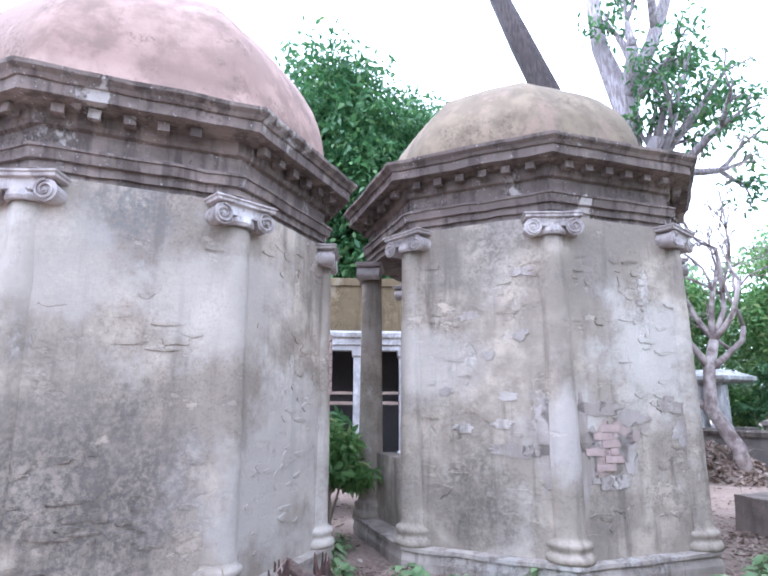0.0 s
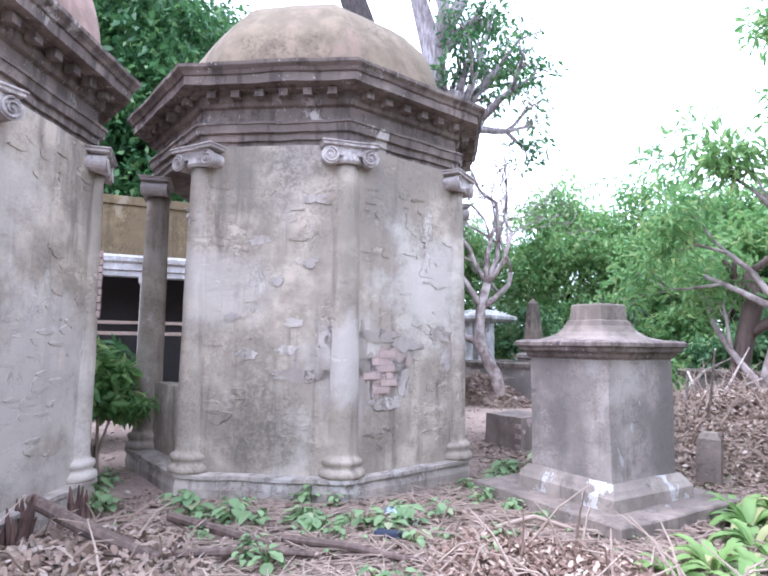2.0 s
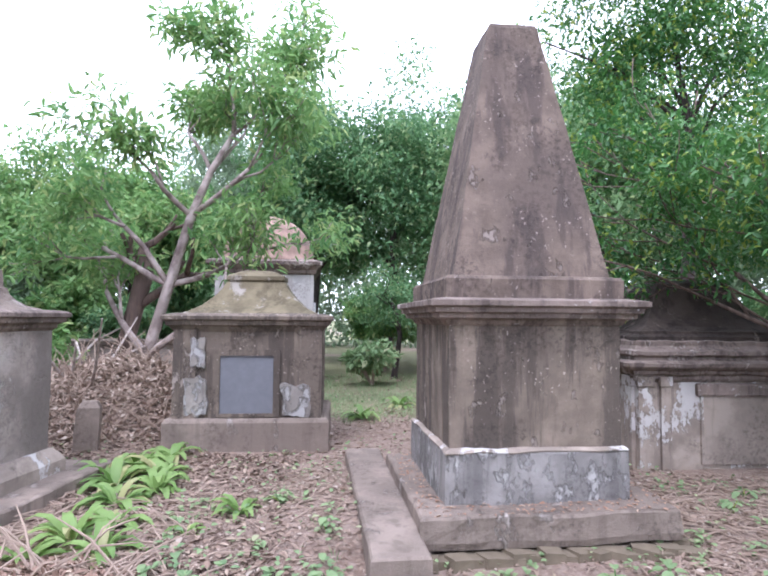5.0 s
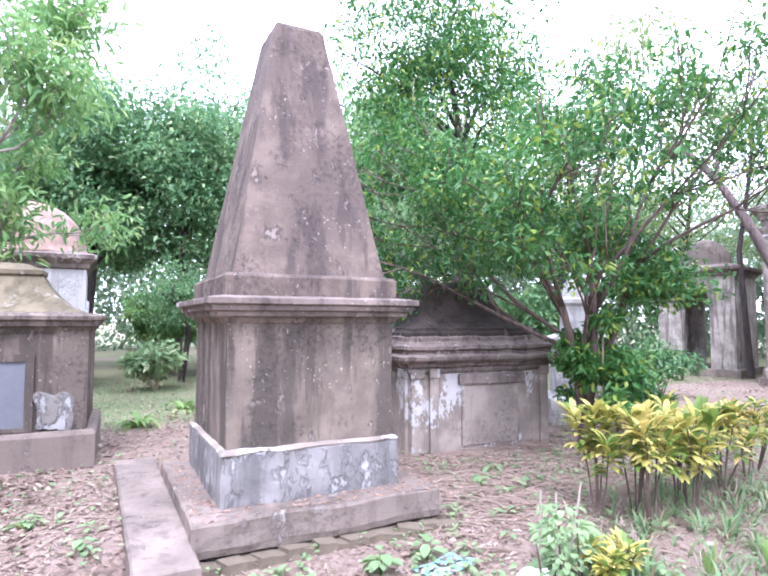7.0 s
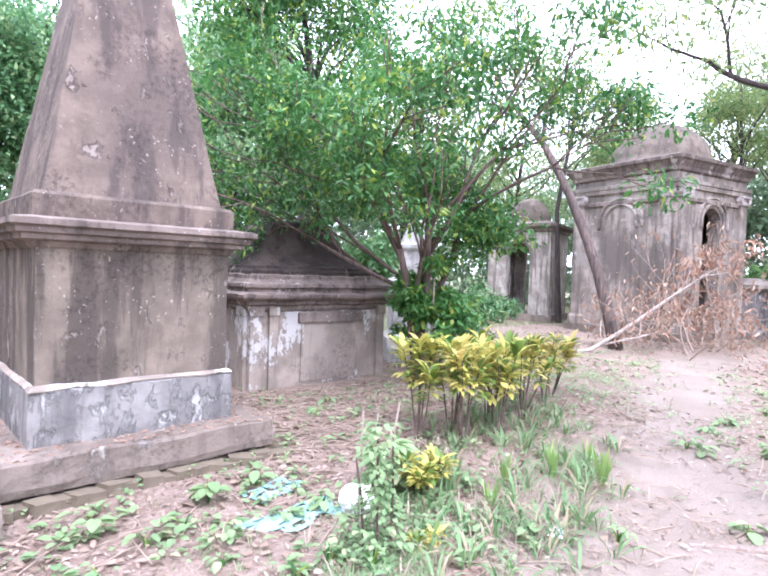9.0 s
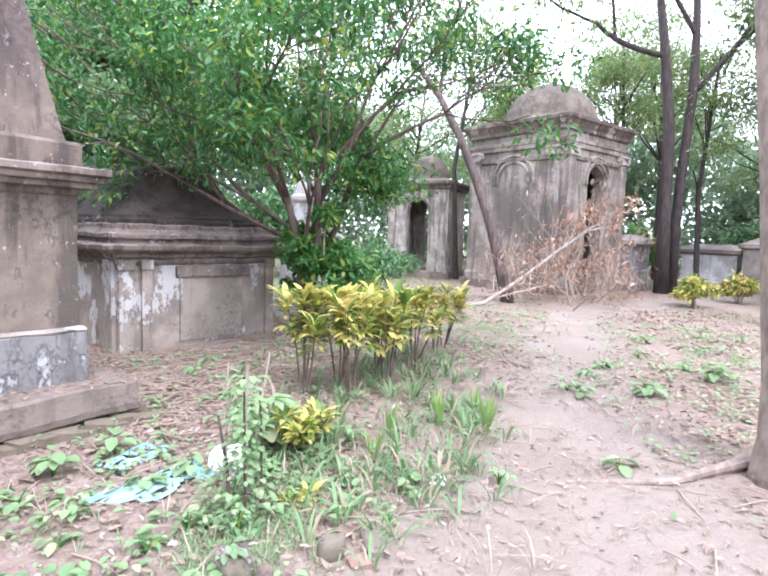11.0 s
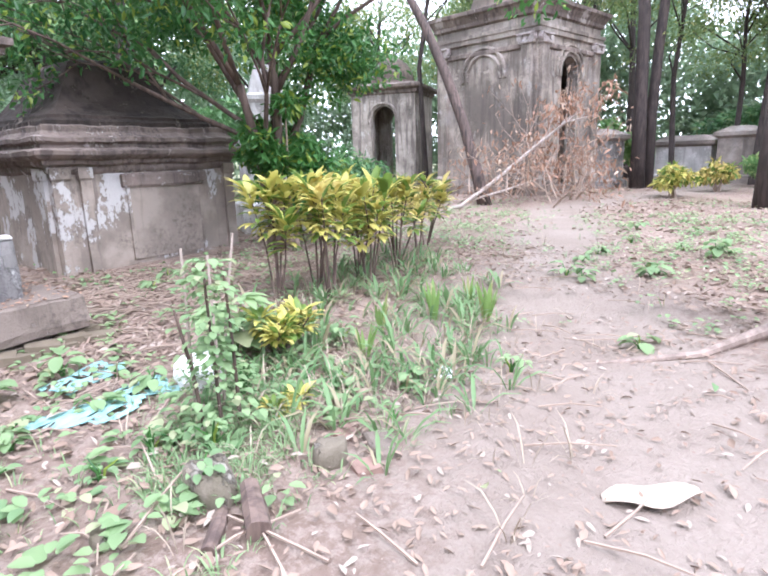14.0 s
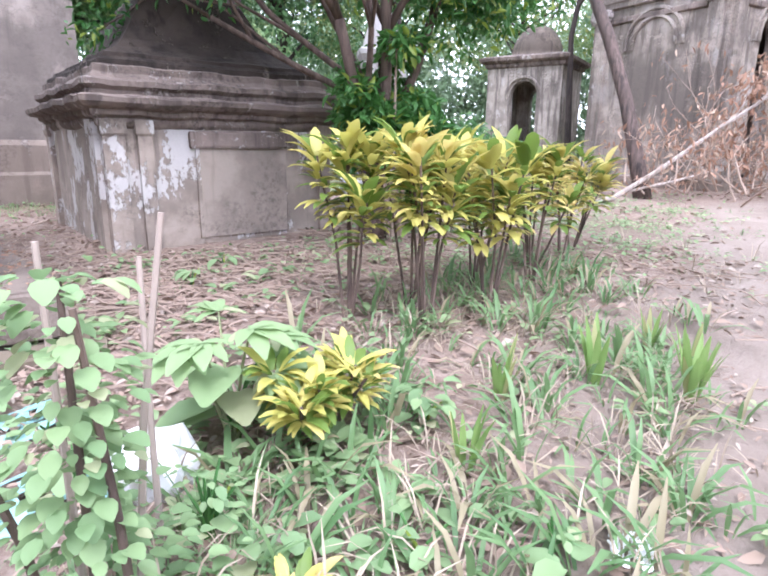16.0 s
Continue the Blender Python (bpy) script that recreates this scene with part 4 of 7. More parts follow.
def leaf_cloud(name, centres, radius, per, length, material, rs, flat=0.7, droop=0.3, width=0.42, small=False):
    """Leaves scattered in lumps round the centres."""
    C = np.repeat(np.array(centres, float), per, axis=0)
    n = len(C)
    off = unit(rs.normal(size=(n, 3))) * (rs.random((n, 1)) ** 0.5) * radius
    off[:, 2] *= flat
    P = C + off
    D = unit(off / radius * 0.6 + rs.normal(size=(n, 3)) * 0.7 + np.array([0, 0, -droop]))
    N = unit(rs.normal(size=(n, 3)) * 0.55 + np.array([0, 0, 1.0]))
    N = unit(N - D * (N * D).sum(1, keepdims=True))
    L = length * (0.6 + 0.8 * rs.random(n))
    return leaf_mesh(name, P, D, N, L, L * width, material, small=small)


def crown_lumps(centre, size, count, rs, hollow=0.55):
    """Lumpy crown: clump centres near the skin of an uneven ellipsoid."""
    u = unit(rs.normal(size=(count, 3)))
    u[:, 2] = np.where(u[:, 2] < -0.5, -u[:, 2] * 0.4, u[:, 2])
    rr = hollow + (1 - hollow) * rs.random((count, 1))
    bump = np.array([0.82 + 0.36 * noise.noise(Vector(q) * 2.0 + Vector(centre)) for q in u])[:, None]
    return np.array(centre) + u * rr * bump * np.array(size)


def wood_tree(label, x, y, height, crown, trunk_r, leaf_mat, seed, lumps=60, per=150, leaf=0.24, bark_mat=None, low=0.3, flat=0.7):
    """A broad tree: trunk with limbs that reach into a lumpy crown."""
    rnd, rs = random.Random(seed), np.random.RandomState(seed)
    th = thing("tree", label, "tree", pose(x, y, 0))
    cz = height - crown[2] * 0.9
    lumpc = crown_lumps((0, 0, cz), crown, lumps, rs)
    s = Shape()
    fork = Vector((rnd.uniform(-0.3, 0.3), rnd.uniform(-0.3, 0.3), max(1.2, height * low)))
    head = Vector((rnd.uniform(-0.4, 0.4), rnd.uniform(-0.4, 0.4), max(fork.z + 0.5, cz + crown[2] * 0.45)))
    bow = fork.lerp(head, 0.5) + Vector((rnd.uniform(-0.2, 0.2), rnd.uniform(-0.2, 0.2), 0))
    s.tube([(0, 0, -0.15), (0, 0, 0.1), fork * 0.5, fork, bow, head], [trunk_r * 1.5, trunk_r * 1.15, trunk_r, trunk_r * 0.85, trunk_r * 0.6, 0.03], 10, 0.05)
    for i in range(0, lumps, max(1, lumps // 11)):
        end = Vector(lumpc[i])
        u = max(0.0, min(0.9, (end.z - fork.z) / max(0.1, head.z - fork.z) - 0.3))
        root = fork.lerp(bow, u * 2) if u < 0.5 else bow.lerp(head, u * 2 - 1)
        mid = root.lerp(end, 0.5) + Vector((rnd.uniform(-0.3, 0.3), rnd.uniform(-0.3, 0.3), rnd.uniform(-0.1, 0.4)))
        s.tube([root, mid, end], [trunk_r * 0.38 * (1 - 0.5 * u), trunk_r * 0.22, 0.012], 6, 0.05)
    part("trunk", s, bark_mat or M_BARK_DARK, th, smooth=True)
    part("crown", leaf_cloud("crown", lumpc, 0.36 * min(crown[:2]), int(per * 1.45), leaf * 0.7, leaf_mat, rs, flat * 0.8, small=True), None, th)
    return th


M_LEAF_MIXED = leafy("mid_green_leaves", (0.12, 0.24, 0.105), (0.24, 0.38, 0.17), (0.36, 0.45, 0.22), 0.88, 0.5, 0.5)
# woods behind, seen from the clearing
WOODS = [
    (-18.8, 0.7, 14.6, (4.3, 4.3, 4.8), M_LEAF_DEEP), (-17.6, 4.2, 13.4, (2.8, 2.8, 4.2), M_LEAF_DEEP), (-15.5, 8.5, 12.5, (2.6, 2.6, 4.0), M_LEAF_DEEP),
    (-23, -5, 12, (4, 4, 4.5), M_LEAF_WOOD), (-22, -13, 11, (4, 4, 4.5), M_LEAF_WOOD),
    (-16.5, 11.5, 7.6, (3.0, 3.0, 3.2), M_LEAF_LIGHT), (-12.5, 14.5, 8.0, (3.2, 3.0, 3.4), M_LEAF_LIGHT), (-9.0, 14.5, 7.4, (2.8, 2.8, 3.0), M_LEAF_LIGHT),
    (-6.2, 13.0, 6.6, (2.6, 2.6, 2.7), M_LEAF_LIGHT), (-4.2, 18, 9.8, (3.2, 3.0, 3.4), M_LEAF_HAZE),
    (1.5, 15.5, 10.0, (3.4, 3.2, 4.6), M_LEAF_WOOD), (-1.2, 16.5, 11.0, (3.2, 3.0, 4.6), M_LEAF_WOOD), (3.6, 17.5, 12.0, (3.6, 3.4, 5.0), M_LEAF_WOOD), (-1.5, 20, 10.5, (3.6, 3.4, 4.6), M_LEAF_WOOD), (4.8, 14.5, 9.0, (3.0, 3.0, 4.2), M_LEAF_MIXED),
    (7.5, 12.0, 10.5, (3.4, 3.0, 4.6), M_LEAF_MIXED), (8.5, 17, 11.5, (3.8, 3.6, 5.0), M_LEAF_WOOD), (12.0, 13.5, 10.5, (3.6, 3.4, 4.5), M_LEAF_WOOD),
    (1.2, 11.2, 3.2, (1.6, 1.5, 1.6), M_LEAF_WOOD), (2.9, 10.5, 2.9, (1.4, 1.3, 1.5), M_LEAF_WOOD),
]
for i, (x, y, h, c, m) in enumerate(WOODS):
    wood_tree("dense green leafy tree at the clearing's edge", x, y, h, (c[0], c[1], (h - 0.5) * 0.55) if y > 9 or x < -14 else c, 0.2 if h > 5 else 0.08, m, 100 + i, lumps=320 if i == 0 else 110 if h > 5 else 36, per=150 if i == 0 else 120 if h > 5 else 110, leaf=0.36 if i == 0 else 0.27 if h > 5 else 0.14, low=0.3 if h > 5 else 0.18)


def belt(name, label, r0, r1, a0, a1, h, count, leaf, material, seed):
    """Far woods all round: uneven skyline of leaves."""
    rs = np.random.RandomState(seed)
    a = np.radians(rs.uniform(a0, a1, count))
    r = rs.uniform(r0, r1, count)
    top = np.array([h * (0.78 + 0.4 * noise.noise(Vector((math.cos(q) * 6, math.sin(q) * 6, seed)))) + 0.9 * noise.noise(Vector((math.cos(q) * 22, math.sin(q) * 22, 2.0))) for q in a])
    z = top * rs.random(count) ** 0.85
    C = np.stack([r * np.cos(a), r * np.sin(a), z], 1)
    return tagged(new(name, leaf_cloud(name, C, 0.9, 13, leaf * 0.8, material, rs, 0.6, small=True)), label, "woods", kind="stuff")


# airy trees beyond the mausolea
for i, (x, y, h, r) in enumerate(((15.6, 5.0, 10.0, 2.0), (19.0, 1.2, 9.4, 1.9), (18.6, -3.6, 10.6, 2.3), (12.0, 7.6, 8.6, 1.7), (16.0, -4.8, 9.2, 2.0), (18.4, -1.6, 8.4, 2.0), (20.4, -3.0, 8.0, 2.1), (14.4, -6.4, 8.8, 2.0), (18.2, 4.2, 8.8, 2.0), (17.0, -7.0, 9.0, 2.0), (21.0, -5.0, 8.6, 2.2))):
    wood_tree("slender tree with airy hanging foliage", x, y, h, (r, r * 0.9, r * 1.9), 0.08, M_LEAF_AIRY, 180 + i, lumps=48, per=80, leaf=0.15, low=0.36)
for i, (x, y, h) in enumerate(((21.5, 5.5, 9.5), (23.0, 0.5, 11.0), (20.0, 9.5, 9.5), (22.0, -5.0, 10.5), (13.5, 10.0, 9.0), (25.0, 3.0, 12.0), (19.5, -8.5, 9.0))):
    wood_tree("tall airy tree with sky showing through", x, y, h, (3.0, 2.6, 4.4), 0.14, M_LEAF_AIRY, 160 + i, lumps=60, per=85, leaf=0.19, low=0.3)
# the first two belts have haze painted into their leaf colour
belt("far_woods", "green woods beyond the graveyard, haze painted into the leaves", 27, 33, 60, 215, 9.0, 5200, 0.5, M_LEAF_HAZE, 5)
belt("far_woods", "green woods closing the graveyard", 26, 32, -20, 60, 9.5, 4300, 0.45, M_LEAF_HAZE, 6)
belt("far_woods", "green woods closing the graveyard", 26, 34, 215, 340, 11.0, 3200, 0.6, M_LEAF_WOOD, 8)


def limb_tree(label, base, trunk, radii, forks, bark_mat, leaf_mat, seed, per=60, leaf=0.2, lump=0.5, depth=3, up=0.15, bend=0.35, spread=0.75, leaf_label="", limb=1.2, shrink=0.72, name="tree", split=(2, 3), width=0.42, keep=1.0, lumps=None):
    """A tree whose trunk follows given points and forks at its upper ones."""
    rnd, rs = random.Random(seed), np.random.RandomState(seed)
    th = thing(name, label, "tree", pose(*base))
    s, tips = Shape(), []
    s.tube(trunk, radii, 12, 0.05)
    part("trunk", s, bark_mat, th, smooth=True)
    thin = random.Random(seed + 1)
    for k, d, length in forks:
        s = Shape()
        grow(s, trunk[k], d, length * limb, radii[k] * 0.7, depth, tips, rnd, bend, split, spread, shrink, up)
        part("limb", s, bark_mat, th, smooth=True)
    if leaf_mat:
        part("crown", leaf_cloud("crown", [tuple(p) for p, d in tips if thin.random() < keep] + (lumps or []), lump, per, leaf, leaf_mat, rs, width=width), None, th, leaf_label)
    return th


# bare pale frangipani
limb_tree("bare pale-barked frangipani tree with twisted branches", (-10.4, 7.8, 0), [(0, 0, -0.1), (-0.1, -0.1, 0.8), (-0.5, -0.35, 1.7), (-0.45, -0.3, 2.6), (-0.3, -0.2, 3.3)], [0.2, 0.17, 0.15, 0.13, 0.11],
          [(4, (-0.5, -0.3, 0.9), 1.2), (4, (0.7, 0.5, 0.8), 1.3), (3, (0.8, 0.7, 0.5), 1.2), (2, (-0.7, -0.6, 0.5), 0.8), (3, (-0.3, -0.5, 1.0), 1.3), (4, (0.1, 0.1, 1.0), 1.3), (4, (0.35, 0.3, 1.0), 2.0)], M_BARK_FRANGI, None, 21, depth=5, shrink=0.72, bend=0.85, up=0.35, spread=0.8)
# leafy tree behind the leaf heap
limb_tree("pale-trunked leafy tree rising from a leaf heap", (-4.0, 5.7, 0), [(0, 0, -0.1), (0.15, 0.05, 1.0), (0.5, 0.0, 2.2), (0.85, -0.05, 3.4), (1.15, 0.0, 4.2), (1.5, 0.1, 4.9)], [0.13, 0.1, 0.085, 0.075, 0.06, 0.05],
          [(3, (-0.8, -0.2, 0.7), 0.8), (4, (0.8, 0.3, 0.7), 0.9), (5, (0.25, 0, 1), 1.0), (5, (0.55, 0.3, 0.8), 0.9), (3, (0.95, -0.3, 0.35), 1.1), (2, (-0.95, 0.3, 0.35), 1.2), (2, (-0.75, -0.3, 0.65), 1.0), (2, (0.9, 0.4, 0.3), 1.2), (1, (0.85, -0.2, 0.75), 1.2), (1, (-0.7, 0.3, 0.75), 1.3), (4, (-0.35, 0.4, 0.9), 1.0)], M_BARK_FRANGI, M_LEAF_LIGHT, 22, per=42, leaf=0.17, lump=0.5, depth=3, shrink=0.66, bend=0.55, width=0.3)
# tall trunks behind the far pavilion
limb_tree("tall tree with dark curving trunk", (-12.4, 5.2, 0), [(0, 0, -0.2), (0.1, 0, 3), (0, 0, 7), (-0.2, -0.4, 10), (-0.7, -0.9, 12), (-1.1, -1.5, 14)], [0.55, 0.48, 0.42, 0.38, 0.34, 0.26], [(5, (-0.5, -0.5, 0.8), 2.0), (5, (0.4, -0.4, 0.8), 1.8)], M_BARK_DARK, M_LEAF_DEEP, 23, per=30, leaf=0.25, lump=0.8, depth=2)
limb_tree("tall forked tree with pale upper trunk", (-11.4, 6.2, 0), [(0, 0, -0.2), (0, 0, 3), (0, 0, 7), (0, 0, 9.6), (-0.4, -0.3, 11.5), (-0.5, -0.4, 14)], [0.45, 0.4, 0.36, 0.33, 0.22, 0.17], [(3, (0.25, 0.25, 1), 3.0), (5, (-0.5, 0.5, 0.8), 1.5), (2, (0.6, 0.5, 0.45), 1.2), (2, (0.3, 0.7, 0.7), 1.5), (2, (0.7, 0.2, 0.9), 1.3), (3, (0.6, 0.7, 0.5), 1.1), (3, (0.7, -0.1, 0.9), 1.2)], M_BARK_GREY, M_LEAF_DEEP, 24, per=42, leaf=0.19, lump=0.55, depth=3, shrink=0.68, keep=0.45)

# many-stemmed tree over the sarcophagus tomb
SHRUB = np.random.RandomState(310)
shrub_lumps = [tuple(p) for p in crown_lumps((-0.75, 0.75, 2.7), (1.5, 1.3, 1.15), 34, SHRUB, 0.4)]
shrub_lumps += [tuple(p) for p in crown_lumps((0.25, -0.1, 2.5), (0.9, 0.8, 1.1), 14, SHRUB, 0.3)]
shrub_lumps += [tuple(p) for p in crown_lumps((-0.3, 0.2, 3.9), (1.5, 1.5, 0.9), 20, SHRUB, 0.3)]
shrub_lumps += [tuple(p) for p in crown_lumps((0.75, -0.45, 1.95), (0.75, 0.7, 1.05), 20, SHRUB, 0.3)]
limb_tree("many-stemmed shrubby tree with fine green leaves", (4.5, 0.7, 0), [(0, 0, -0.15), (0.02, 0.0, 0.3), (0.04, -0.02, 0.7), (0.06, -0.01, 1.15), (0.12, -0.03, 1.8)], [0.13, 0.09, 0.07, 0.045, 0.04],
          [(1, (-0.12, 0.12, 1.0), 1.3), (1, (0.1, -0.12, 1.0), 1.5), (3, (-0.8, 0.75, 0.8), 1.3), (2, (0.15, -0.1, 1.0), 1.4), (3, (-0.55, 0.6, 1.1), 1.3), (4, (0.15, -0.1, 1.1), 1.2), (4, (-0.5, 0.5, 1.0), 1.3), (4, (0.4, -0.3, 0.9), 1.1), (3, (-0.35, 0.2, 1.0), 1.4)],
          M_BARK_MID, M_LEAF_SHRUB, 31, per=125, leaf=0.082, lump=0.38, depth=3, up=0.1, bend=0.4, spread=0.65, name="shrubby_tree", shrink=0.76, keep=0.5, lumps=shrub_lumps)
wood_tree("broad dense green tree behind the dark sarcophagus", 5.3, 4.9, 9.0, (2.4, 2.3, 3.3), 0.13, M_LEAF_SHRUB, 177, lumps=110, per=110, leaf=0.15, low=0.3)

# leaning trunk before the mausoleum, slim dark trunks, and the smooth trunk by the path
limb_tree("dark leaning tree with peeling bark", (10.9, 0.92, 0), [(0, 0, -0.1), (0, 0.19, 0.6), (0, 0.5, 1.6), (0, 0.9, 2.6), (0, 1.4, 3.65), (-0.05, 1.95, 4.6), (-0.1, 2.75, 5.6)], [0.16, 0.13, 0.11, 0.105, 0.09, 0.075, 0.055], [(6, (-0.3, 0.5, 0.8), 1.3), (5, (0.5, 0.3, 0.9), 1.2)], M_BARK_LEAN, M_LEAF_AIRY, 41, per=110, leaf=0.13, lump=0.8, depth=2)
limb_tree("slim dark-trunked tree with sparse foliage", (16.6, -1.0, 0), [(0, 0, -0.1), (0, 0.04, 2), (0.1, 0.12, 4.5), (0.1, 0.36, 6.5), (-0.1, 0.7, 9)], [0.2, 0.165, 0.15, 0.13, 0.09], [(3, (-0.5, 1.0, 0.25), 1.8), (4, (-0.4, 0.3, 0.8), 2.0), (4, (0.5, -0.6, 0.7), 2.0)], M_BARK_DARK, M_LEAF_AIRY, 42, per=170, leaf=0.16, lump=1.15, depth=2)
limb_tree("slim dark tree leaning away from its twin", (16.95, -1.2, 0), [(0, 0, -0.1), (0, 0.02, 2), (0.1, -0.02, 3.6), (0.1, -0.12, 5.5), (0.1, -0.1, 7), (0.1, 0.0, 9)], [0.16, 0.135, 0.125, 0.12, 0.1, 0.08], [(3, (0.4, -0.7, 0.8), 2.0), (4, (-0.4, 0.3, 0.8), 2.0), (5, (0.5, -0.6, 0.7), 2.0)], M_BARK_DARK, M_LEAF_AIRY, 43, per=170, leaf=0.16, lump=1.15, depth=2)
limb_tree("dark straight tree at the path's far edge", (11.45, -3.95, 0), [(0, 0, -0.1), (0, 0.0, 1.5), (0.05, 0.05, 3.5), (0.1, 0.1, 6.0), (0.1, 0.1, 8.5)], [0.2, 0.15, 0.14, 0.12, 0.09], [(3, (0.3, 0.8, 0.8), 1.8), (4, (-0.4, 0.3, 0.8), 1.8), (4, (0.5, -0.6, 0.7), 1.8)], M_BARK_DARK, M_LEAF_AIRY, 45, per=170, leaf=0.13, lump=1.0, depth=2)
limb_tree("slanting dark tree among the low tombs", (20.5, -4.0, 0), [(0, 0, -0.1), (0.0, -0.5, 1.2), (0.1, -1.1, 2.6), (0.1, -1.5, 4.5), (0.1, -1.6, 7)], [0.17, 0.14, 0.13, 0.1, 0.07], [(3, (0.3, 0.8, 0.8), 1.8), (4, (-0.4, 0.3, 0.8), 1.8), (4, (0.5, -0.6, 0.7), 1.8)], M_BARK_DARK, M_LEAF_AIRY, 46, per=170, leaf=0.16, lump=1.2, depth=2)
limb_tree("smooth grey-barked tree beside the path", (3.7, -4.32, 0), [(0, 0, -0.1), (0, 0.01, 0.04), (-0.01, 0.03, 0.2), (0.0, 0.06, 0.55), (0.06, 0.19, 1.8), (0.1, 0.34, 3.2), (0.15, 0.45, 4.6)], [0.26, 0.22, 0.175, 0.15, 0.138, 0.13, 0.12], [(6, (0.5, 0.2, 0.9), 1.5), (6, (-0.4, -0.3, 0.9), 1.5), (6, (0, -0.6, 0.8), 1.5)], M_BARK_NEAR, M_LEAF_WOOD, 44, per=50, leaf=0.16, lump=0.8, depth=2)

# ---- far structures ----
# verandah building seen between the pavilions
JM = Matrix.Translation((-14.6, -0.6, 0)) @ Matrix.Rotation(radians(73), 4, "Z")
ver = thing("verandah_building", "old ochre building with white columns and dark verandah", "building", JM)
# coloured almost black in place of shade under the roof
part("back_wall", Shape().box(-5, 1.5, -0.1, 5, 1.75, 4.0), M_SHADE, ver, "back wall painted dark for the verandah's shade")
part("floor_slab", Shape().box(-5, -0.3, -0.1, 5, 1.5, 0.5), M_SLAB, ver)
part("parapet", Shape().sweep(rect(5.0, 0.16, 0, 0.0), [(0, 3.55), (0, 4.7), (0.05, 4.72), (0.05, 4.9), (0, 4.92)], seg=0.4), M_OCHRE, ver, "mossy ochre parapet")
part("roof", Shape().box(-5, 0.17, 3.75, 5, 1.75, 3.95), M_SLAB, ver)
part("cornice", Shape().sweep(rect(5.0, 0.16, 0, 0.0), [(0.0, 3.08), (0.0, 3.2), (0.05, 3.22), (0.05, 3.36), (0.12, 3.4), (0.14, 3.5), (0.0, 3.57)], seg=0.4), M_PALE, ver, "pale moulded lintel")
vc = Shape().sweep(rect(0.13, 0.13), [(0.04, 0.5), (0.04, 0.62), (0, 0.65), (0, 1.8), (0, 2.9), (0.04, 2.95), (0.05, 3.08)], seg=0.3).mesh("column", M_PALE)
for k in range(-4, 5):
    part("column", vc, None, ver, m=Matrix.Translation((k * 1.15 + 0.45, 0, 0)))
rail = Shape()
rail.box(-5, -0.04, 1.75, 5, 0.03, 1.83)
rail.box(-5, -0.04, 2.0, 5, 0.03, 2.07)
part("railing", rail, M_TWIG, ver, "weathered timber rails")

# low boundary wall with coping
bw = thing("boundary_wall", "low old boundary wall with dark coping", "wall", pose(-8.25, 9.15, 0, 0, 0, 5.5), kind="structure")
part("wall_body", Shape().sweep(rect(6.0, 0.14), [(0.03, -0.1), (0, 0.3), (0, 0.6), (0, 1.02)], seg=0.3, jit=0.03), M_TOMB, bw)
part("coping", Shape().sweep(rect(6.0, 0.14), [(0.05, 1.0), (0.06, 1.1), (0.0, 1.14)], seg=0.3, jit=0.02), M_DARK, bw)

# small white kiosk tomb and slim obelisk beyond the wall
kio = thing("kiosk_tomb", "small whitewashed tomb with square piers", "tomb", pose(-13.0, 10.0, 0, 0, 0, 10))
part("base", slab(0.9, 0.8, -0.1, 1.15), M_TOMB, kio)
for sx in (-0.6, 0.0, 0.6):
    part("pier", Shape().sweep(rect(0.17, 0.17, sx, -0.5), [(0.03, 1.14), (0, 1.25), (0, 2.3), (0.05, 2.4)]), M_PALE, kio)
part("roof", Shape().sweep(rect(0.9, 0.8), [(0.0, 2.38), (0.08, 2.45), (0.08, 2.55), (-0.4, 2.75)]), M_PALE, kio)
sob = thing("small_obelisk", "slim weathered grave obelisk", "obelisk", pose(-11.0, 10.2, 0))
part("pedestal", Shape().sweep(rect(0.32, 0.32), [(0.05, -0.1), (0.05, 0.3), (0, 0.35), (0, 1.2), (0.06, 1.25), (0.06, 1.35), (-0.05, 1.4)]), M_TOMB, sob)
part("shaft", Shape().sweep(rect(0.24, 0.24), [(0, 1.38), (-0.06, 2.2), (-0.12, 2.9), (-0.22, 3.05)]), M_DARK, sob)

# brick block and stele beside the square tomb
blk = thing("brick_block", "broken brick block with plaster remains", "brick block", pose(-6.7, 3.35, 0, 0, 0, -12))
part("core", Shape().sweep(rect(0.42, 0.36), [(0.02, -0.1), (0, 0.2), (-0.01, 0.5)], jit=0.02), M_SLAB, blk)
bm_ = Shape().box(-0.115, -0.055, -0.034, 0.115, 0.055, 0.034, jit=0.004).mesh("brick", M_BRICK)
for r_ in range(6):
    for k in range(3):
        part("brick", bm_, None, blk, m=Matrix.Translation((0.36, -0.26 + k * 0.245 + (r_ % 2) * 0.06, 0.06 + r_ * 0.078)) @ Matrix.Rotation(radians(90 + R.uniform(-6, 6)), 4, "Z"))
stl = thing("stele", "small leaning plaster stele stump", "gravestone", pose(-3.72, 2.95, 0, 2, 3, 12))
part("slab", Shape().sweep(rect(0.13, 0.10), [(0.0, -0.1), (0, 0.3), (-0.01, 0.55), (-0.05, 0.62)], jit=0.015), M_SLAB, stl)

# pointed white monument behind the shrubby tree
urn = thing("pointed_monument", "pale pointed gravestone on a stepped pedestal", "gravestone", pose(6.15, 2.35, 0, 0, 0, -35))
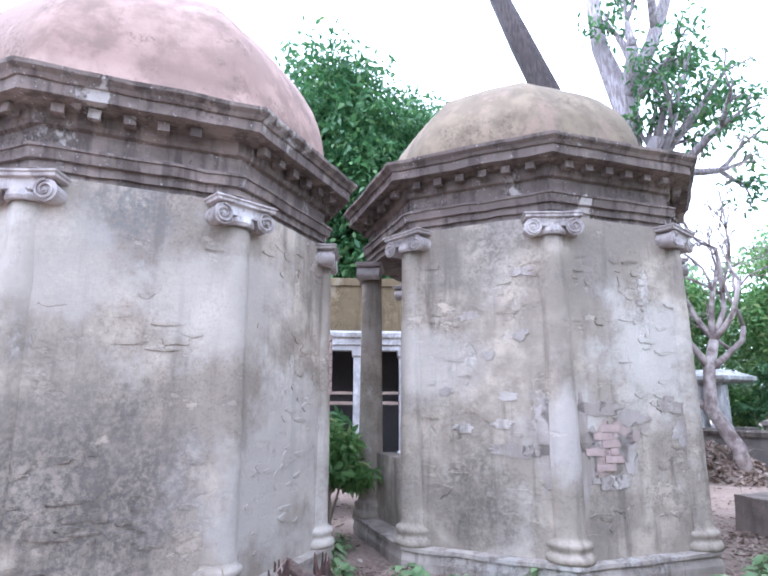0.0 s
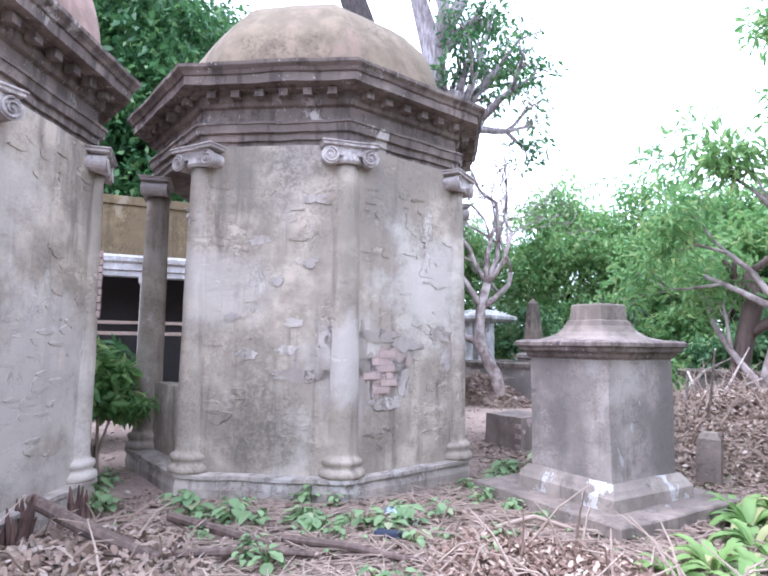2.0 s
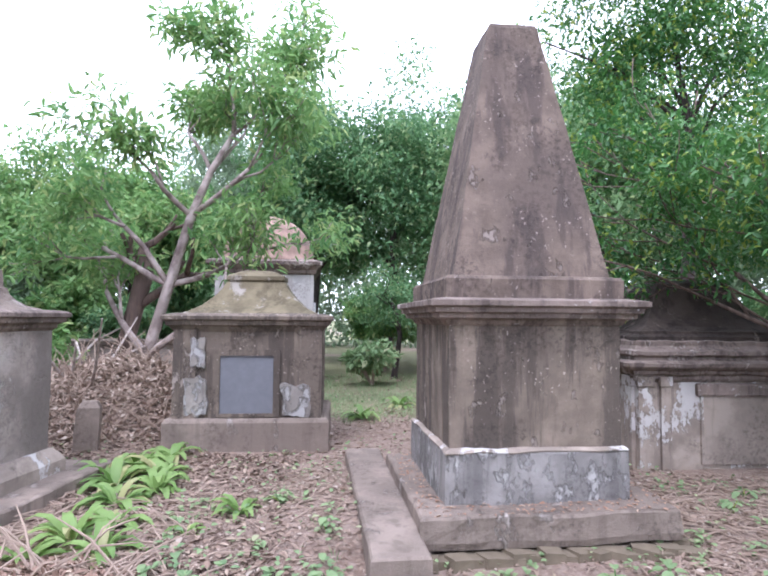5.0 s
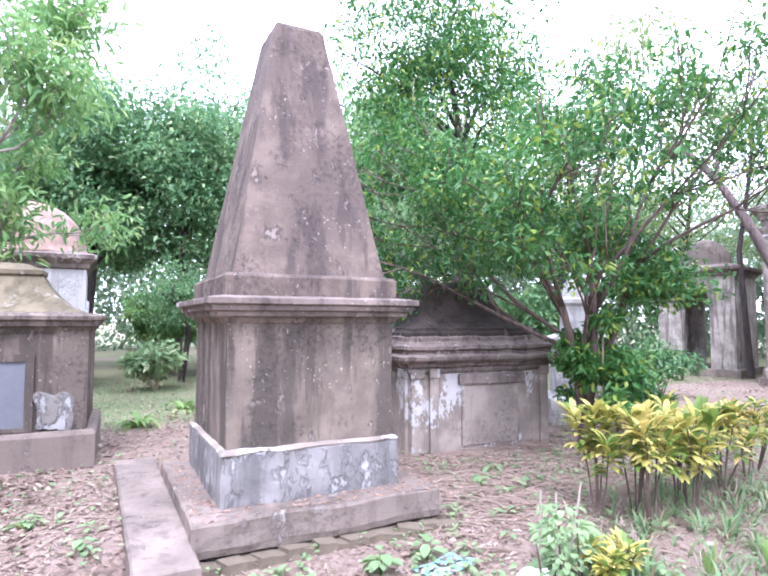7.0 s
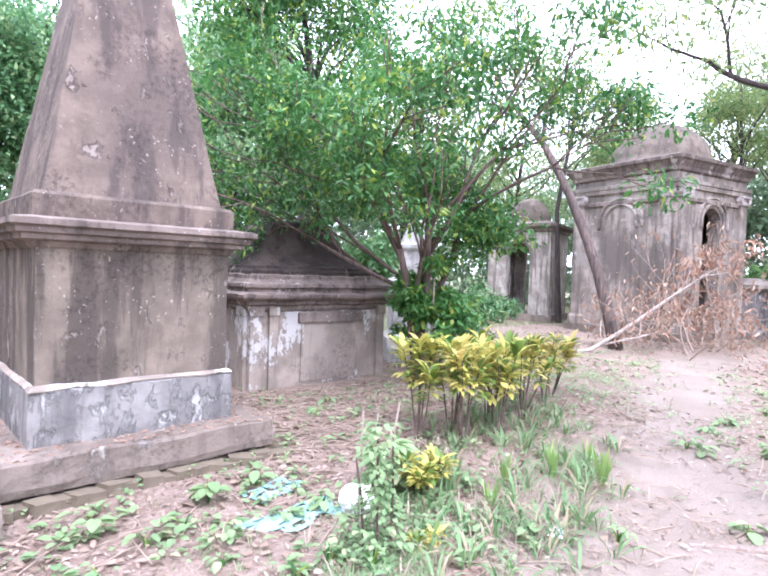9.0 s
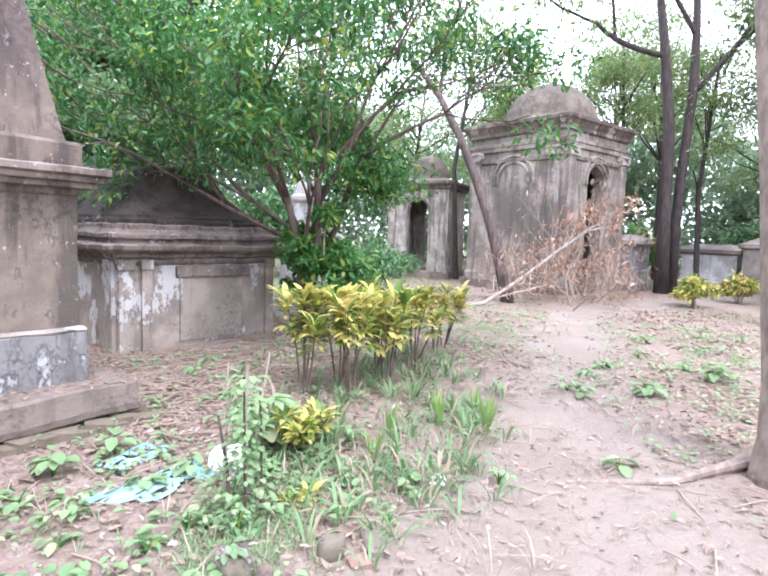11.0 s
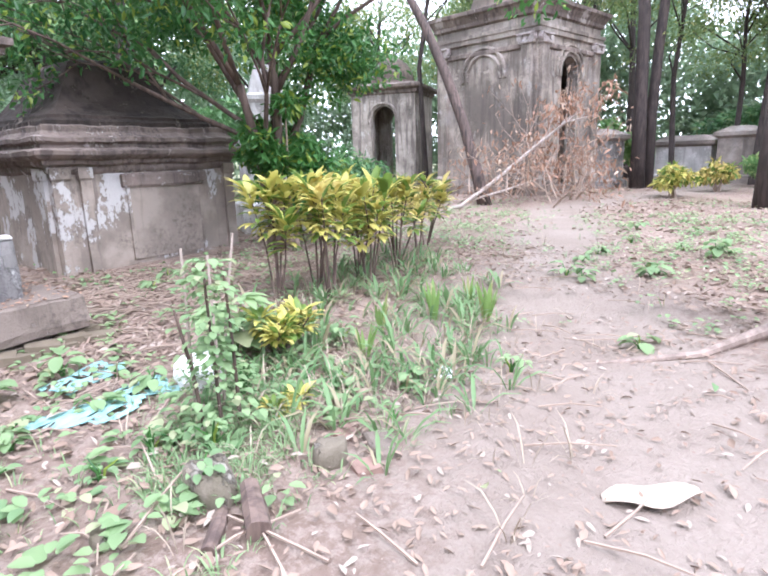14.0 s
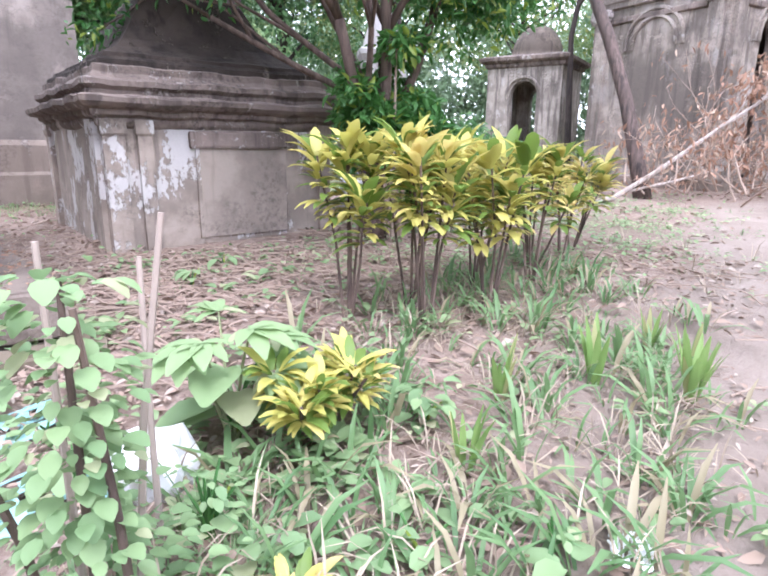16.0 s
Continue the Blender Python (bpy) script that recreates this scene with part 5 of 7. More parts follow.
part("pedestal", Shape().sweep(rect(0.42, 0.36), [(0.1, -0.1), (0.1, 0.4), (0, 0.45), (0, 1.2), (0.06, 1.25), (0.06, 1.34), (-0.08, 1.4)]), M_PALE, urn)
part("headstone", Shape().sweep(rect(0.27, 0.14), [(0.03, 1.38), (0, 1.45), (0, 1.85), (0.04, 1.9), (0.04, 1.96), (-0.02, 2.0), (-0.06, 2.15), (-0.11, 2.3), (-0.138, 2.4)]), M_PALE, urn)

# low tombs beyond the mausoleum
for x, y, rot, hx, hy, h, m in ((21.4, -1.9, -10, 1.4, 0.8, 1.3, M_PALE), (19.7, -3.2, -8, 0.5, 0.5, 1.5, M_TOMB), (17.0, 0.15, -12, 0.55, 0.5, 1.5, M_LIME), (23.5, -4.5, 5, 1.5, 0.9, 1.4, M_TOMB), (20.5, -6.2, 0, 1.2, 0.8, 1.2, M_TOMB)):
    tb = thing("low_tomb", "low grey box tomb with moulded top among trees", "tomb", pose(x, y, 0, 0, 0, rot), group="low tombs")
    part("body", Shape().sweep(rect(hx, hy), [(0.1, -0.1), (0.1, 0.2), (0, 0.25), (0, h - 0.2)], seg=0.3), m, tb)
    part("top", Shape().sweep(rect(hx, hy), [(0.0, h - 0.22), (0.12, h - 0.15), (0.12, h - 0.05), (0.0, h), (-0.25, h + 0.12)], seg=0.3), M_TOMB, tb)

# ---- exposed bricks on the pavilions ----
patch_shape = Shape().box(-0.012, -0.112, -0.033, 0.02, 0.112, 0.033, jit=0.003).mesh("brick", M_BRICK)
frag = Shape().box(-0.012, -0.05, -0.033, 0.02, 0.05, 0.033, jit=0.004).mesh("brick", M_BRICK)


def brick_patch(pav, side, along, z0, rows, width, rw=2.29, seed=1):
    """Bricks laid bare where the plaster of one wall has dropped."""
    rnd = random.Random(seed)
    ap = rw * math.cos(math.pi / 8) + 0.0
    for r_ in range(rows):
        span = width * (1 - abs(r_ / max(1, rows - 1) - 0.45) * 1.1) * rnd.uniform(0.75, 1.2)
        k = max(1, int(span / 0.24))
        for c in range(k):
            t = along + (c - (k - 1) / 2) * 0.24 + (r_ % 2) * 0.11 + rnd.uniform(-0.02, 0.02)
            m = Matrix.Rotation(math.pi * (side + 0.5) / 4, 4, "Z") @ Matrix.Translation((ap + rnd.uniform(-0.004, 0.006), t, z0 + r_ * 0.078)) @ Matrix.Rotation(rnd.uniform(-0.02, 0.02), 4, "X")
            part("brick", patch_shape if rnd.random() < 0.8 else frag, None, pav, m=m)


brick_patch(pav_b, 2, -0.42, 1.12, 6, 0.62)


def flakes(pav, side, spots, rw=2.292, seed=3, material=None, label="ragged pale plaster scab"):
    """Ragged scabs of later plaster standing proud of the wall."""
    rnd = random.Random(seed)
    ap = rw * math.cos(math.pi / 8)
    for t, z, w, h in spots:
        s, n = Shape(), 48
        ring0, ring1 = [], []
        for k in range(n):
            a = 2 * math.pi * k / n
            q = 0.92 + 0.55 * nz((math.cos(a) * 1.3 + t * 7, math.sin(a) * 1.3, z * 5)) + 0.3 * nz((math.cos(a) * 4 + t, math.sin(a) * 4, z)) + 0.06 * rnd.random()
            ring0.append((-0.03, t + w * q * math.cos(a), z + h * q * math.sin(a)))
            ring1.append((0.008, t + w * (q - 0.04) * math.cos(a), z + h * (q - 0.05) * math.sin(a)))
        s.rings([ring0, ring1], False, True)
        part("plaster_scab", s, material or M_SCAB, pav, label, m=Matrix.Rotation(math.pi * (side + 0.5) / 4, 4, "Z") @ Matrix.Translation((ap, 0, 0)))


M_SCAB = plaster("scab_plaster", (0.54, 0.475, 0.435), (0.24, 0.20, 0.17), (0.58, 0.52, 0.47), bump=1.0, flake_scale=5.0, flaky=True)
flakes(pav_b, 2, [(-0.68, 1.3, 0.19, 0.62), (-0.45, 1.72, 0.34, 0.09), (-0.05, 1.62, 0.3, 0.08), (-0.35, 0.98, 0.34, 0.07), (-0.1, 1.3, 0.14, 0.22), (0.5, 1.75, 0.2, 0.1), (0.62, 1.45, 0.12, 0.16)])
flakes(pav_b, 2, [(-0.4, 1.34, 0.4, 0.27)], material=plaster("pink_mortar", (0.50, 0.40, 0.36), (0.3, 0.22, 0.19), (0.6, 0.53, 0.49), bump=1.0, flake_scale=6.0), label="bare pinkish mortar where plaster fell", seed=9)
flakes(pav_b, 1, [(0.45, 1.28, 0.38, 0.08), (0.72, 1.35, 0.16, 0.55), (-0.2, 1.5, 0.12, 0.05), (-0.4, 1.9, 0.1, 0.05), (0.3, 1.85, 0.12, 0.05), (-0.1, 2.75, 0.14, 0.06), (0.5, 3.2, 0.12, 0.06), (0.76, 1.75, 0.1, 0.2), (0.2, 1.55, 0.14, 0.05), (0.45, 2.5, 0.12, 0.06), (0.1, 2.3, 0.08, 0.05)])


def small_flakes(pav, side, count, seed, rw=2.292):
    """Blistered scales of the wall's own plaster, proud by a few millimetres."""
    rnd, s = random.Random(seed), Shape()
    ap = rw * math.cos(math.pi / 8)
    k = 0
    while k < count:
        t, z = rnd.uniform(-0.7, 0.7), rnd.uniform(0.4, 3.4)
        if nz((t * 1.1 + seed, z * 0.9, 3.3)) + rnd.uniform(-0.25, 0.25) < 0.02:
            k += 0.25
            continue
        k += 1
        w, h = rnd.uniform(0.02, 0.13), rnd.uniform(0.01, 0.05)
        n, tip = 14, rnd.uniform(0.001, 0.005)
        r0, r1 = [], []
        for j in range(n):
            a = 2 * math.pi * j / n
            q = 0.9 + 0.6 * nz((math.cos(a) * 1.5 + t * 9, math.sin(a) * 1.5, z * 7)) + 0.15 * rnd.random()
            up_ = 1.0 if math.sin(a) > 0 else 0.25
            r0.append((-0.02, t + w * q * math.cos(a), z + h * q * math.sin(a)))
            r1.append((0.004 + tip * up_, t + w * q * 0.93 * math.cos(a), z + h * q * 0.9 * math.sin(a)))
        s.rings([r0, r1], False, True)
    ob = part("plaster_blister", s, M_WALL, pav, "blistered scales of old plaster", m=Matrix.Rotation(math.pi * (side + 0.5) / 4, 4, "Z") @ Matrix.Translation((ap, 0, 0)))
    ob["kind"] = "stuff"


for side_ in (0, 1, 2):
    small_flakes(pav_a, side_, 80, 60 + side_)
for side_ in (1, 2):
    small_flakes(pav_b, side_, 80, 70 + side_)
for r_ in range(9):
    part("brick", frag, None, pav_a, m=Matrix.Rotation(math.pi * 3 / 4, 4, "Z") @ Matrix.Translation((2.33, 0.02 * (r_ % 2), 1.9 + r_ * 0.078)))

# bricks of the crumbling footing under the obelisk's step
rough = Shape().box(-0.11, -0.07, -0.04, 0.11, 0.07, 0.04, jit=0.016).mesh("footing_brick", plain("mossy_brick", (0.15, 0.12, 0.085), 0.95, 0.4))
for k in range(18):
    part("footing_brick", rough, None, tomb_e, m=Matrix.Translation((-0.95 + k * 0.115 + R.uniform(-0.02, 0.02), -1.03 + R.uniform(-0.05, 0.01), -0.07 + R.uniform(-0.02, 0.012))) @ Matrix.Rotation(R.uniform(-0.5, 0.5), 4, "Z") @ Matrix.Diagonal((R.uniform(0.5, 1.0), 1.0, R.uniform(0.6, 1.1), 1.0)))
for k in range(12):
    part("footing_brick", rough, None, tomb_e, m=Matrix.Translation((1.01, -0.9 + k * 0.16, -0.07)) @ Matrix.Rotation(1.57 + R.uniform(-0.3, 0.3), 4, "Z"))

# ---- plants ----
RS = np.random.RandomState(77)


def rosette(n, length, width, rs, up=0.7, base=0.02, z=0.0, droop=0.35):
    """Directions of n leaves springing from one point."""
    a = rs.uniform(0, 2 * np.pi, n)
    t = rs.uniform(0.25, 1.0, n) * (1.5 - up)
    D = unit(np.stack([np.cos(a) * t, np.sin(a) * t, np.full(n, up)], 1))
    P = np.stack([np.cos(a) * base, np.sin(a) * base, np.full(n, z)], 1)
    N = unit(np.array([0, 0, 1.0]) - D * D[:, 2:3])
    L = length * rs.uniform(0.65, 1.15, n)
    return P, D, N, L


def strap_leaves(name, origins, dirs, lengths, width, material, bend=0.9, seg=4):
    """Long arching leaves of several joints."""
    v, f = [], []
    for o, d, L in zip(origins, dirs, lengths):
        o, d = Vector(o), Vector(d).normalized()
        side = d.cross(Vector((0, 0, 1)))
        side = side.normalized() if side.length > 1e-3 else Vector((1, 0, 0))
        n0 = len(v)
        p = o.copy()
        for k in range(seg + 1):
            t = k / seg
            w = width * L * math.sin(math.pi * min(0.97, 0.1 + 0.88 * t)) ** 0.8
            nrm = side.cross(d)
            v += [p - side * w * 0.5 + nrm * w * 0.15, p, p + side * w * 0.5 + nrm * w * 0.15]
            d = (d + Vector((0, 0, -bend / seg * (0.3 + t)))).normalized()
            p = p + d * (L / seg)
        for k in range(seg):
            a = n0 + 3 * k
            f += [(a, a + 1, a + 4, a + 3), (a + 1, a + 2, a + 5, a + 4)]
    s = Shape()
    s.v, s.f = v, f
    return s.mesh(name, material, True)


def lily(x, y, size, n, seed):
    rs = np.random.RandomState(seed)
    th = thing("lily_plant", "broad strap-leaved green plant growing in the litter", "plant", pose(x, y, lift(x, y) - 0.01), group="strap-leaved plants")
    P, D, N, L = rosette(int(n * 1.5), size * 0.82, 0.1, rs, 0.62)
    part("leaves", strap_leaves("leaves", P, D, L, 0.24, M_BROAD, 2.6, 5), None, th)


for i, (x, y, sz, n) in enumerate([(-2.62, 2.5, 0.5, 14), (-2.85, 2.1, 0.5, 14), (-2.55, 1.75, 0.52, 16), (-2.9, 1.5, 0.5, 14), (-2.45, 1.3, 0.45, 14), (-2.7, 0.95, 0.45, 13), (-3.1, 1.8, 0.42, 12), (-2.55, 0.45, 0.42, 14), (-2.75, 0.15, 0.45, 14), (-2.45, -0.1, 0.42, 13), (-2.9, -0.2, 0.38, 12), (-1.6, 0.62, 0.36, 11), (-1.95, 0.2, 0.25, 8), (-0.2, 5.0, 0.5, 16), (0.6, 6.2, 0.5, 16)]):
    lily(x, y, sz, n, 300 + i)


def croton(x, y, height, stems, seed, leaf=0.2):
    """Shrub with bare stems and whorls of yellow leaves at their ends."""
    rnd, rs = random.Random(seed), np.random.RandomState(seed)
    th = thing("croton_shrub", "croton shrub with bright yellow-green variegated leaves", "shrub", pose(x, y, lift(x, y) - 0.02), group="croton shrubs")
    Ps, Ds, Ls = [], [], []
    for k in range(stems):
        a = rnd.uniform(0, 6.28)
        top = Vector((math.cos(a) * rnd.uniform(0.05, 0.24), math.sin(a) * rnd.uniform(0.05, 0.24), height * rnd.uniform(0.62, 0.95)))
        mid = top * 0.5 + Vector((rnd.uniform(-0.03, 0.03), rnd.uniform(-0.03, 0.03), 0))
        part("stem", Shape().tube([(0.02 * math.cos(a), 0.02 * math.sin(a), -0.03), mid, top], [0.009, 0.007, 0.005], 6, 0.08), M_BARK_MID, th)
        for lev in range(9):
            c = mid.lerp(top, 0.28 + 0.09 * lev) + Vector((rnd.uniform(-0.015, 0.015), rnd.uniform(-0.015, 0.015), 0))
            P, D, N, L = rosette(5 if lev < 7 else 6, leaf * rnd.uniform(0.75, 1.15) * (0.8 + 0.04 * lev), 0.1, rs, 0.04 + 0.075 * lev)
            Ps += [c + Vector(p) for p in P]
            Ds += list(D)
            Ls += list(L)
    part("leaves", strap_leaves("leaves", Ps, Ds, Ls, 0.33, M_CROTON, 1.1, 4), None, th)


for i, (x, y, h, n) in enumerate([(2.85, -0.95, 1.02, 5), (3.05, -1.3, 0.95, 5), (3.3, -0.95, 1.0, 5), (3.55, -1.3, 0.9, 5), (3.8, -1.0, 0.92, 5), (4.2, -1.15, 0.85, 4), (4.6, -0.9, 0.85, 4), (5.1, -0.85, 0.85, 4), (5.5, -0.7, 0.85, 4), (2.1, -1.74, 0.3, 9), (1.5, -2.3, 0.1, 2)]):
    croton(x, y, h, n, 400 + i, 0.165 if h > 0.5 else 0.1 if h > 0.2 else 0.07)


def blade_tuft(x, y, n, size, seed):
    rs = np.random.RandomState(seed)
    th = thing("blade_tuft", "upright tuft of bright green strap leaves", "plant", pose(x, y, lift(x, y) - 0.01), group="strap-leaved tufts")
    P, D, N, L = rosette(n, size, 0.1, rs, 1.15)
    part("leaves", strap_leaves("leaves", P, D, L, 0.13, M_BROAD, 0.8, 5), None, th)


for i, (x, y, n, sz) in enumerate(((3.4, -2.4, 12, 0.3), (3.62, -2.32, 9, 0.26), (3.2, -2.1, 8, 0.26), (3.85, -2.05, 8, 0.24), (2.75, -1.95, 7, 0.26), (2.3, -2.15, 6, 0.24))):
    blade_tuft(x, y, n, sz, 350 + i)


def leafy_bush(name, label, x, y, size, lumps, per, leaf, material, seed, stems=6, z=0.0, width=0.42):
    rs, rnd = np.random.RandomState(seed), random.Random(seed)
    th = thing(name, label, "bush", pose(x, y, z))
    C = crown_lumps((0, 0, size[2] * 0.55), (size[0], size[1], size[2] * 0.5), lumps, rs, 0.3)
    s = Shape()
    for k in range(stems):
        e = Vector(C[k])
        s.tube([(rnd.uniform(-0.08, 0.08), rnd.uniform(-0.08, 0.08), -0.05), e * 0.5 + Vector((0, 0, 0.05)), e], [0.022, 0.015, 0.006], 5, 0.1)
    part("stem", s, M_TWIG, th)
    big = size[2] > 2.0
    part("foliage", leaf_cloud("foliage", C, 0.3 * min(size), int(per * 1.7) if big else per, leaf * 0.75 if big else leaf, material, rs, 0.7, width=width, small=big), None, th)
    return th


leafy_bush("bush", "lush bright green bush between the pavilions", -8.75, -2.5, (0.6, 0.5, 1.75), 34, 80, 0.16, M_LEAF_LIGHT, 501)
leafy_bush("bush", "lush dark green bush between the pavilions", -11.2, -2.3, (0.9, 1.0, 2.0), 30, 55, 0.2, M_LEAF_DEEP, 502)
leafy_bush("bush", "clipped yellow-green hedge bush", 13.4, -2.3, (0.55, 0.5, 0.75), 26, 60, 0.12, M_CROTON, 503)
leafy_bush("bush", "clipped yellow-green hedge bush", 15.4, -3.0, (0.6, 0.5, 0.7), 26, 60, 0.12, M_CROTON, 504)
leafy_bush("bush", "clipped yellow-green hedge bush", 17.5, -3.8, (0.8, 0.5, 0.8), 26, 60, 0.12, M_LEAF_LIGHT, 505)
leafy_bush("bush", "dense green undergrowth below the shrubby tree", 4.55, 0.5, (0.62, 0.55, 1.75), 44, 110, 0.095, M_LEAF_SHRUB, 506)
leafy_bush("bush", "low leafy green bush beside the path", 7.6, 2.6, (0.9, 0.8, 1.1), 30, 60, 0.12, M_LEAF_SHRUB, 507)
leafy_bush("bush", "low leafy green bush beside the path", 9.8, 3.6, (1.1, 0.9, 1.2), 30, 60, 0.14, M_LEAF_WOOD, 508)
leafy_bush("bush", "low leafy green bush beside the path", 5.9, 1.3, (0.6, 0.6, 0.8), 26, 60, 0.1, M_LEAF_SHRUB, 509)
leafy_bush("bush", "pale green leafy bush on the lawn", 0.4, 9.6, (0.8, 0.7, 1.1), 30, 60, 0.2, M_WEED, 510)
leafy_bush("bush", "green bush against the boundary wall", -12.2, 6.2, (1.2, 1.0, 1.3), 34, 60, 0.18, M_LEAF_WOOD, 511)
leafy_bush("bush", "green bush against the boundary wall", -6.9, 8.0, (1.2, 0.8, 1.8), 34, 60, 0.18, M_LEAF_LIGHT, 512)
leafy_bush("bush", "green bush against the boundary wall", -9.2, 10.5, (1.4, 0.9, 2.6), 40, 70, 0.2, M_LEAF_WOOD, 513)
leafy_bush("bush", "green bush behind the heap", -5.3, 10.2, (1.5, 0.9, 2.6), 40, 70, 0.2, M_LEAF_WOOD, 514)


def weed(x, y, h, n, leaf, seed, material=None, stick=False):
    rs, rnd = np.random.RandomState(seed), random.Random(seed)
    th = thing("weed", "light green broad-leaved weed", "plant", pose(x, y, lift(x, y) - 0.01), group="weeds")
    P, D, N, L = [], [], [], []
    for k in range(n):
        a, z = rnd.uniform(0, 6.28), h * rnd.uniform(0.35, 1.0)
        o = rnd.uniform(0.02, 0.12) * (0.5 + h)
        P.append((math.cos(a) * o, math.sin(a) * o, z))
        D.append((math.cos(a), math.sin(a), rnd.uniform(-0.5, 0.25)))
        L.append(leaf * rnd.uniform(0.6, 1.2))
    P, D, L = np.array(P), unit(np.array(D)), np.array(L)
    N = unit(np.array([0, 0, 1.0]) - D * D[:, 2:3])
    s = Shape()
    for p in P[::2]:
        s.tube([(0, 0, -0.03), (p[0] * 0.3, p[1] * 0.3, p[2] * 0.6), tuple(p)], [0.006, 0.005, 0.003], 4)
    part("stem", s, M_BARK_MID if stick else M_LEAF_SHRUB, th)["kind"] = "stuff"
    part("leaves", strap_leaves("leaves", P, D, L, 0.75, material or M_WEED, 0.8, 4), None, th)


WEEDS = [(-6.37, -2.29, 0.25, 16, 0.14), (-6.1, -2.0, 0.2, 12, 0.12), (-4.86, -0.9, 0.2, 18, 0.13), (-5.1, -1.2, 0.18, 14, 0.12), (-4.5, -1.2, 0.15, 12, 0.1), (-5.3, 0.9, 0.2, 18, 0.14), (-5.6, 1.4, 0.2, 18, 0.12), (-5.45, 2.0, 0.25, 18, 0.14), (-4.6, 0.25, 0.12, 20, 0.08), (-4.2, 0.15, 0.12, 20, 0.08),
         (-1.3, 0.9, 0.12, 12, 0.09), (-0.9, 0.2, 0.12, 12, 0.08), (-0.9, -0.6, 0.14, 14, 0.09), (0.2, -0.85, 0.14, 12, 0.09), (0.9, -0.85, 0.16, 16, 0.1), (1.3, -0.8, 0.15, 14, 0.1),
         (1.62, -1.9, 0.2, 24, 0.08), (1.92, -1.5, 0.3, 16, 0.19), (1.95, -2.3, 0.12, 8, 0.08), (2.2, -2.5, 0.1, 8, 0.09), (1.75, -2.7, 0.06, 6, 0.07), (2.6, -2.9, 0.12, 10, 0.1), (2.1, -1.5, 0.2, 12, 0.12), (2.4, -1.9, 0.18, 12, 0.12), (1.15, -2.25, 0.14, 14, 0.07), (0.9, -2.5, 0.16, 14, 0.1), (-0.3, -1.6, 0.12, 14, 0.1), (0.3, -1.9, 0.12, 14, 0.1), (-0.1, -2.2, 0.1, 12, 0.1),
         (5.0, -3.2, 0.15, 14, 0.12), (4.6, -2.6, 0.12, 10, 0.1), (6.0, -3.6, 0.2, 14, 0.12), (3.4, -3.4, 0.1, 8, 0.1), (2.55, 0.2, 0.12, 10, 0.08), (2.95, 0.55, 0.14, 10, 0.08)]
for k in range(26):
    a = radians(R.uniform(262, 400))
    WEEDS.append((-7.957 + R.uniform(2.55, 3.2) * math.cos(a), 0.081 + R.uniform(2.55, 3.2) * math.sin(a), R.uniform(0.1, 0.22), 14, R.uniform(0.07, 0.13)))
for k in range(22):
    WEEDS.append((R.uniform(-6.6, -3.6), R.uniform(-2.6, -0.4), R.uniform(0.08, 0.2), 14, R.uniform(0.06, 0.12)))
for k in range(34):
    WEEDS.append((R.uniform(-2.3, 1.9), R.uniform(-2.6, -0.9), R.uniform(0.05, 0.14), 10, R.uniform(0.05, 0.09)))
for k in range(10):
    WEEDS.append((R.uniform(4.2, 9.0), R.uniform(-3.8, -2.2), R.uniform(0.06, 0.18), 12, R.uniform(0.06, 0.11)))
for i, w in enumerate(WEEDS):
    if -0.5 < w[0] < 2.8 and w[1] < -1.8:
        w = (w[0], w[1], w[2], int(w[3] * 1.5), w[4] * 0.45)
    weed(*w, 600 + i)

# vine-wrapped sticks close to the path
vin = thing("vine_plant", "light green vine climbing short dry sticks", "plant", pose(1.32, -2.1, lift(1.32, -2.1)))
for k, (dx, dy, tx, ty, h) in enumerate(((0, 0, 0.02, 0.05, 0.72), (0.05, -0.06, -0.05, -0.04, 0.7), (-0.05, 0.05, -0.1, -0.02, 0.55))):
    part("stick", Shape().tube([(dx, dy, -0.05), (dx + tx * 0.4, dy + ty * 0.5, h * 0.5), (dx + tx, dy + ty, h)], [0.009, 0.008, 0.005], 6, 0.12), M_BARK_MID, vin)
nv = 620
zz = RS.rand(nv) ** 1.2 * 0.74
aa = RS.rand(nv) * 6.283
rr = 0.02 + 0.09 * RS.rand(nv) + 0.17 * RS.rand(nv) * (zz < 0.25)
VP = np.stack([np.cos(aa) * rr, np.sin(aa) * rr, zz], 1)
VD = unit(np.stack([np.cos(aa), np.sin(aa), RS.uniform(-0.6, 0.3, nv)], 1))
VL = RS.uniform(0.018, 0.05, nv)
part("leaves", strap_leaves("leaves", VP, VD, VL, 0.8, M_WEED, 0.9, 4), None, vin)
for k, (x, y, h, lx, ly) in enumerate(((1.42, -1.98, 0.82, 0.1, -0.06), (1.34, -1.9, 0.78, 0.0, -0.02), (1.52, -1.86, 0.72, 0.03, 0.04))):
    st = thing("stake", "short pale dry stake stuck in the soil", "stake", pose(x, y, lift(x, y)), group="stakes")
    part("stake", Shape().tube([(0, 0, -0.05), (lx * 0.4, ly * 0.5, h * 0.5), (lx, ly, h)], [0.009, 0.008, 0.006], 6, 0.1), M_STAKE, st)
# big palmate leaves beside the bag
pal = thing("palmate_weed", "pale green plant with large fingered leaves", "plant", pose(1.9, -1.5, lift(1.9, -1.5)))
rp = random.Random(612)
